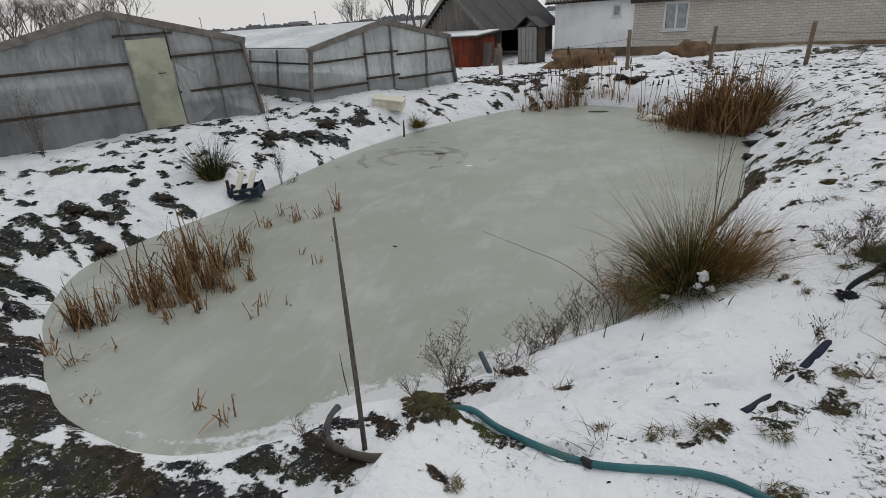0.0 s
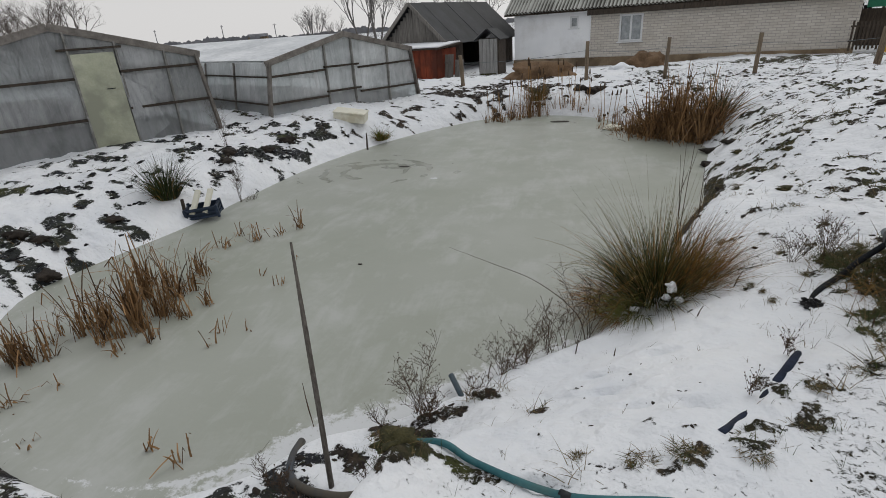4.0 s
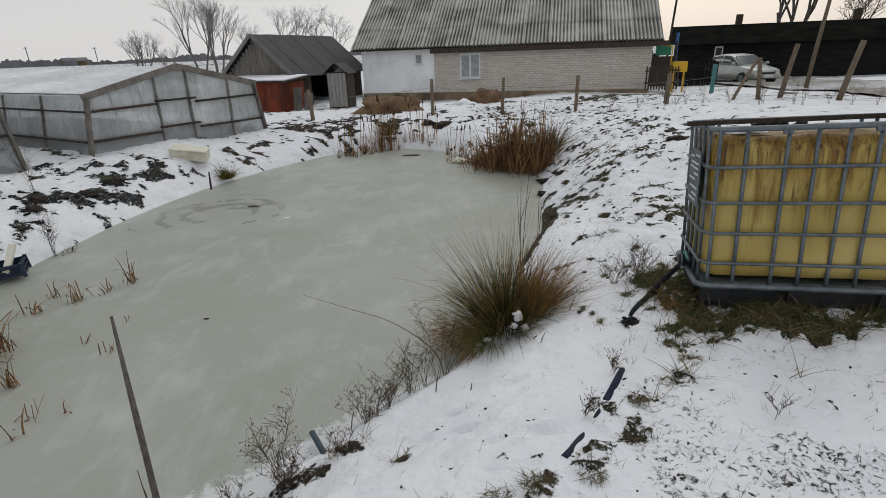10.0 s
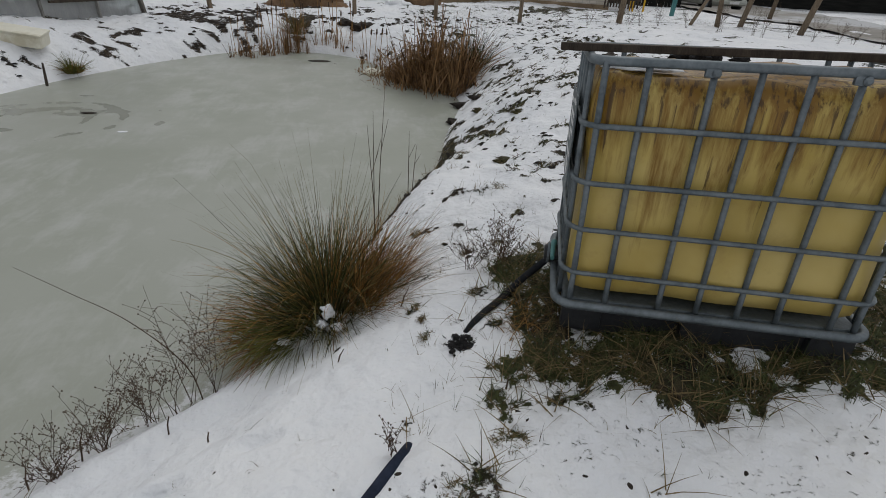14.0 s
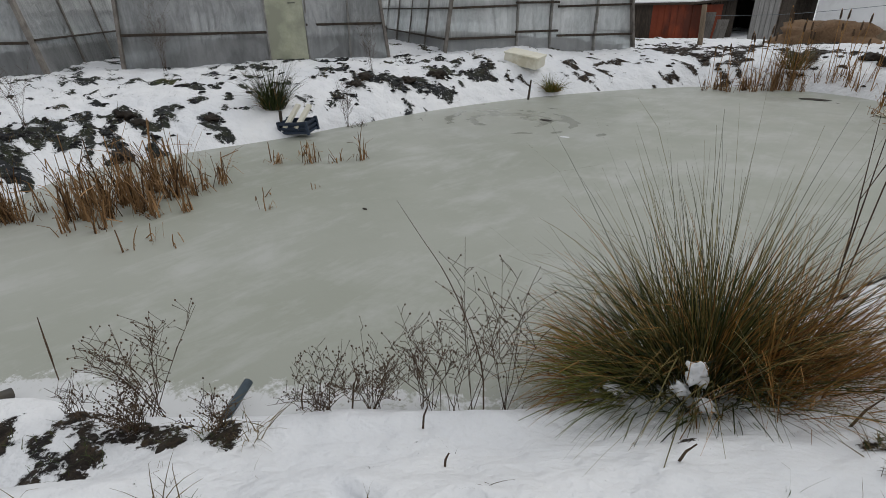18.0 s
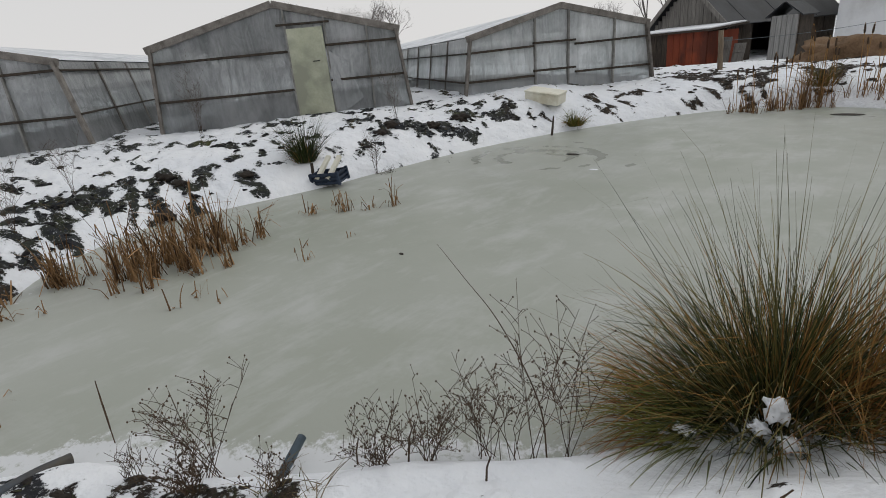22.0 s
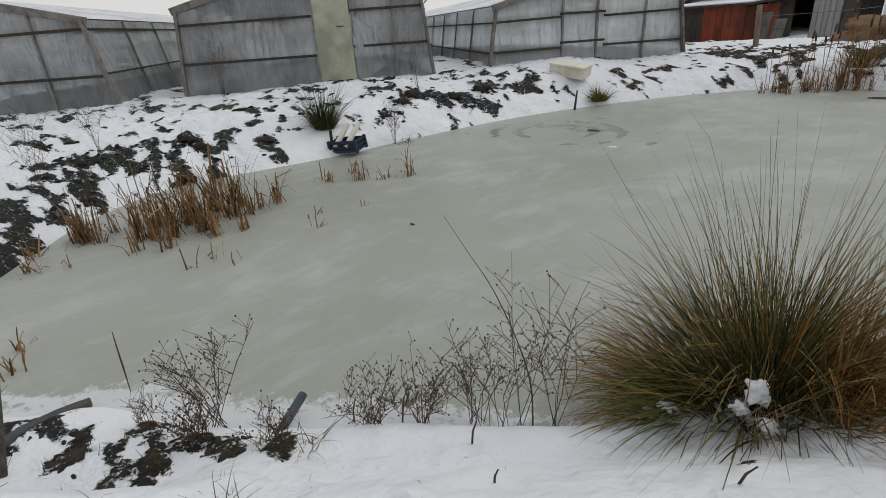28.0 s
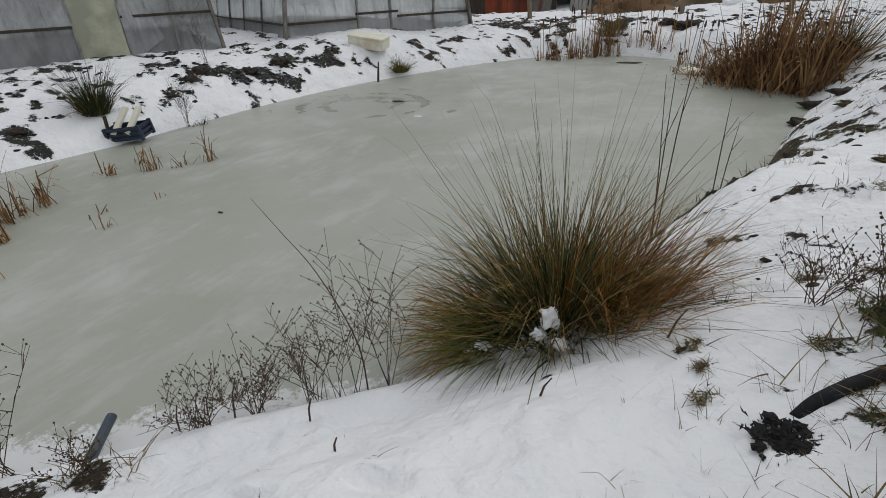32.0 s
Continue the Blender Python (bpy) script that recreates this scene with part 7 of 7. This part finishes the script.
scatter(2600, (1.5, 4.2, 1.6, 3.8), M_greengrass, "short_grass", "short winter grass round the tank", (0.03, 0.10), 0.004, clump=7)
scatter(1800, (1.5, 4.2, 1.9, 3.8), M_drygrass, "dead_grass", "matted dead grass round the tank", (0.06, 0.2), 0.0045, (0.7, 1.45), clump=6)
scatter(2200, (1.3, 4.0, 3.4, 9.0), M_drygrass, "dead_grass", "tufts of dead grass on the snowy slope", (0.03, 0.10), 0.005, (0.4, 1.4), clump=5)
scatter(2500, (-6.5, -0.2, 0.0, 3.2), M_greengrass, "short_grass", "moss and short grass on the muddy shore", (0.02, 0.06), 0.004, clump=5)
scatter(1600, (-6.5, -2.6, 2.5, 12.5), M_drygrass, "dead_grass", "dead grass on the far bank", (0.03, 0.10), 0.006, (0.4, 1.4), clump=4)
scatter(1500, (-0.6, 2.2, 0.3, 2.6), M_greengrass, "short_grass", "short grass sticking through thin snow", (0.02, 0.06), 0.0035, clump=6)


def sod(x, y, r, h, mat, label, green=22, dry=70, length=0.07):
    """A small mound of turf showing through the snow."""
    z = ground_z(x, y)
    t = thing("turf_tuft", label, "turf tuft", pose(x, y, z - 0.01), group="turf tufts")
    if r > 0.085:
        smooth(part("mound", lump((r * 0.85, r * 0.6), h * 0.7, x * 7 + y * 3, 0.9, 3), mat, t))
    for nm, n_, m_ in (("green_grass", green * 2, M_greengrass), ("dry_grass", dry * 2, M_drygrass)):
        items = []
        for _ in range(n_):
            a, q = RND.uniform(0, 6.28), r * math.sqrt(RND.random())
            items.append(((q * math.cos(a), q * math.sin(a) * 0.75, h * 0.25), RND.uniform(0, 6.28), RND.uniform(0.9, 1.55), length * RND.uniform(0.35, 1.1), 0.003, RND.uniform(0.2, 1.0), 0))
        if items:
            part(nm, blades(items, 3), m_, t)
    return t


for x, y, r, h in ((1.62, 3.26, 0.045, 0.02), (1.64, 3.12, 0.035, 0.02), (1.65, 2.96, 0.05, 0.015), (1.69, 4.22, 0.08, 0.03), (1.94, 3.78, 0.05, 0.03), (2.13, 3.82, 0.05, 0.03), (1.92, 3.26, 0.05, 0.02), (1.96, 3.06, 0.05, 0.02),
                   (1.36, 1.71, 0.07, 0.018), (1.14, 1.63, 0.05, 0.015), (1.11, 1.51, 0.06, 0.02), (1.47, 1.97, 0.05, 0.015), (0.52, 1.51, 0.045, 0.02), (1.68, 2.08, 0.05, 0.015), (1.86, 2.24, 0.06, 0.015), (-0.19, 1.35, 0.11, 0.07), (-0.01, 1.07, 0.05, 0.04), (0.75, 1.47, 0.08, 0.03), (0.89, 1.50, 0.07, 0.03), (1.08, 1.23, 0.06, 0.02),
                   (2.25, 4.6, 0.08, 0.03), (2.5, 5.4, 0.1, 0.03), (2.2, 5.9, 0.08, 0.03), (2.9, 6.6, 0.1, 0.03), (2.6, 7.4, 0.1, 0.04), (-2.9, 1.0, 0.12, 0.04), (-2.5, 0.75, 0.14, 0.04), (-3.4, 1.3, 0.1, 0.03)):
    sod(x, y, r, h, M_moss, "mossy turf tuft showing through the snow", length=0.04 if r < 0.07 else 0.06)
for x, y, r, h in ((-5.35, 3.8, 0.12, 0.06), (-5.1, 3.85, 0.10, 0.06), (-4.7, 3.5, 0.12, 0.05), (-4.86, 4.58, 0.10, 0.05), (-4.9, 7.0, 0.12, 0.06), (-4.6, 7.6, 0.12, 0.07), (-4.5, 8.2, 0.13, 0.07), (-4.75, 6.7, 0.1, 0.05),
                   (0.9, 13.0, 0.2, 0.1), (0.6, 13.2, 0.18, 0.1), (2.55, 8.7, 0.12, 0.06), (2.7, 8.3, 0.1, 0.05), (2.35, 7.9, 0.1, 0.04), (4.1, 7.3, 0.12, 0.05), (4.5, 8.3, 0.1, 0.05)):
    z = ground_z(x, y)
    c_ = smooth(part("earth_clod", lump((r, r * 0.8), h, x * 5 + y, 0.8, 3), M_mud))
    c_.location = (x, y, z)
    tagged(c_, "black wet clod of earth breaking the snow", "earth clod", "earth clods")
# sprouts and twigs poking through the clean snow
for k in range(300):
    x, y = ((RND.uniform(-0.1, 2.3), RND.uniform(0.9, 3.5)), (RND.uniform(1.2, 2.6), RND.uniform(1.0, 2.4)), (RND.uniform(1.45, 2.05), RND.uniform(2.3, 4.2)), (RND.uniform(1.5, 2.6), RND.uniform(3.4, 5.4)))[k % 4]
    if float(shore_distance(np.array([x]), np.array([y]))[0]) < 0.15:
        continue
    z = ground_z(x, y)
    s_ = thing("grass_sprout", "thin grass sprout poking through snow", "grass sprout", pose(x, y, z), group="grass sprouts")
    mat = RND.choice((M_drygrass, M_weed, M_drygrass, M_drygrass, M_greengrass))
    for _ in range(RND.randint(2, 5)):
        part("blade", blades([((RND.gauss(0, 0.008), RND.gauss(0, 0.008), -0.01), RND.uniform(0, 6.28), RND.uniform(0.1, 1.0), RND.uniform(0.025, 0.085) * (1.3 if k % 4 > 1 else 1), 0.0023, RND.uniform(0, 0.7), RND.choice((0, 0, 0.8)))], 3), mat, s_)
for k, (x, y, h, lean_) in enumerate(((1.22, 2.95, 0.07, 0.5), (1.52, 3.35, 0.12, 0.4), (1.45, 3.55, 0.10, 0.2), (1.9, 2.5, 0.05, 0.1), (0.5, 2.75, 0.10, 0.2), (0.72, 2.62, 0.05, 0.2), (-0.05, 2.62, 0.16, 0.2), (0.1, 2.75, 0.22, 0.3))):
    s_ = part("twig", tube([(0, 0, -0.03), (lean_ * h * 0.5, 0, h * 0.6), (lean_ * h, 0.01, h)], [0.004, 0.0035, 0.0025], 5), M_weed)
    s_.location = (x, y, ground_z(x, y))
    tagged(s_, "short dark twig standing in snow", "twig", "twigs")
# bits frozen in the ice
for x, y, r in ((-2.30, 7.97, 0.10), (-1.58, 4.21, 0.025), (-1.6, 7.26, 0.06), (0.15, 11.75, 0.22), (-2.75, 2.72, 0.02)):
    bit = part("frozen_debris", lump((r, r * 0.45), 0.006, x, 0.4, 2), M_mud if x != -1.6 else M_snow)
    bit.location = (x, y, 0.004)
    tagged(bit, "small debris frozen into the ice", "debris", "frozen debris")

# small clods and stubble in the broken snow
def clod_field(count, region, size, name, label, mat, low, high):
    px = np.array([RND.uniform(region[0], region[1]) for _ in range(count)])
    py = np.array([RND.uniform(region[2], region[3]) for _ in range(count)])
    d = shore_distance(px, py)
    b = bareness(px, py, d)
    ok = (d > 0.12) & (b > low) & (b <= high)
    px, py = px[ok], py[ok]
    pz = height(px, py)
    base = [(math.cos(k * 1.0472), math.sin(k * 1.0472), 0.0) for k in range(6)] + [(0.55 * math.cos(k * 1.0472 + 0.5), 0.55 * math.sin(k * 1.0472 + 0.5), 0.5) for k in range(6)] + [(0, 0, 0.62)]
    ring = [(k, (k + 1) % 6, 6 + k) for k in range(6)] + [((k + 1) % 6, 6 + (k + 1) % 6, 6 + k) for k in range(6)] + [(6 + k, 6 + (k + 1) % 6, 12) for k in range(6)]
    vs, fs = [], []
    for x, y, z in zip(px, py, pz):
        r, k0, a = size * RND.uniform(0.4, 1.5), len(vs), RND.uniform(0, 6.28)
        ca, sa = math.cos(a), math.sin(a)
        for bx, by, bz in base:
            q = RND.uniform(0.7, 1.25)
            u, w = bx * r * q * 1.5, by * r * q * 0.8
            vs.append((x + u * ca - w * sa, y + u * sa + w * ca, z - 0.006 + bz * r * q))
        fs += [tuple(i + k0 for i in f) for f in ring]
    return tagged(part(name, (vs, fs), mat), label, "earth clods", kind="stuff")


clod_field(2200, (-6.4, -3.6, 2.2, 9.5), 0.028, "clod_litter", "small black clods on the far bank", M_peat, 0.25, 2)
clod_field(2600, (1.4, 5.0, 3.6, 13.0), 0.020, "clod_litter", "small brown clods on the snowy slope", M_mud, 0.12, 2)
clod_field(1600, (-4.5, 0.0, 0.2, 2.6), 0.018, "clod_litter", "small brown clods on the muddy shore", M_mud, 0.2, 2)
clod_field(900, (-4.0, 6.0, 12.0, 15.0), 0.04, "clod_litter", "dark clods beyond the pond", M_mud, 0.1, 2)
clod_field(420, (0.5, 4.2, 0.6, 2.4), 0.009, "clod_litter", "crumbs of earth on thin snow", M_mud, -1, 2)

# dark weeds along the fence
for k in range(16):
    x, y = 5.5 + 0.42 * k + RND.uniform(-0.2, 0.2), 13.6 - 0.12 * k + RND.uniform(-0.3, 0.3)
    weed(x, y, ground_z(x, y), RND.uniform(0.3, 0.75), 6, 0.2, "thin bare weed standing by the fence", False)
# dead grass hanging over the turf beside the tank
for x, y in ((2.06, 3.12), (2.12, 3.35), (2.16, 2.5), (2.42, 2.42), (2.06, 2.82), (3.2, 2.28), (3.38, 2.5), (2.2, 3.55), (2.1, 2.95), (2.75, 2.35)):
    z = ground_z(x, y)
    items = [((RND.gauss(0, 0.05), RND.gauss(0, 0.05), -0.02), RND.uniform(0, 6.28), RND.uniform(0.5, 1.35), RND.uniform(0.08, 0.24), 0.0045, RND.uniform(0.6, 1.5), RND.choice((0, 0, 0.8))) for _ in range(45)]
    t_ = thing("grass_clump", "matted tan grass clump beside the tank", "grass clump", pose(x, y, z), group="grass clumps")
    tagged(part("foliage", blades(items, 5), RND.choice((M_drygrass, M_straw, M_greengrass)), t_), kind="stuff")
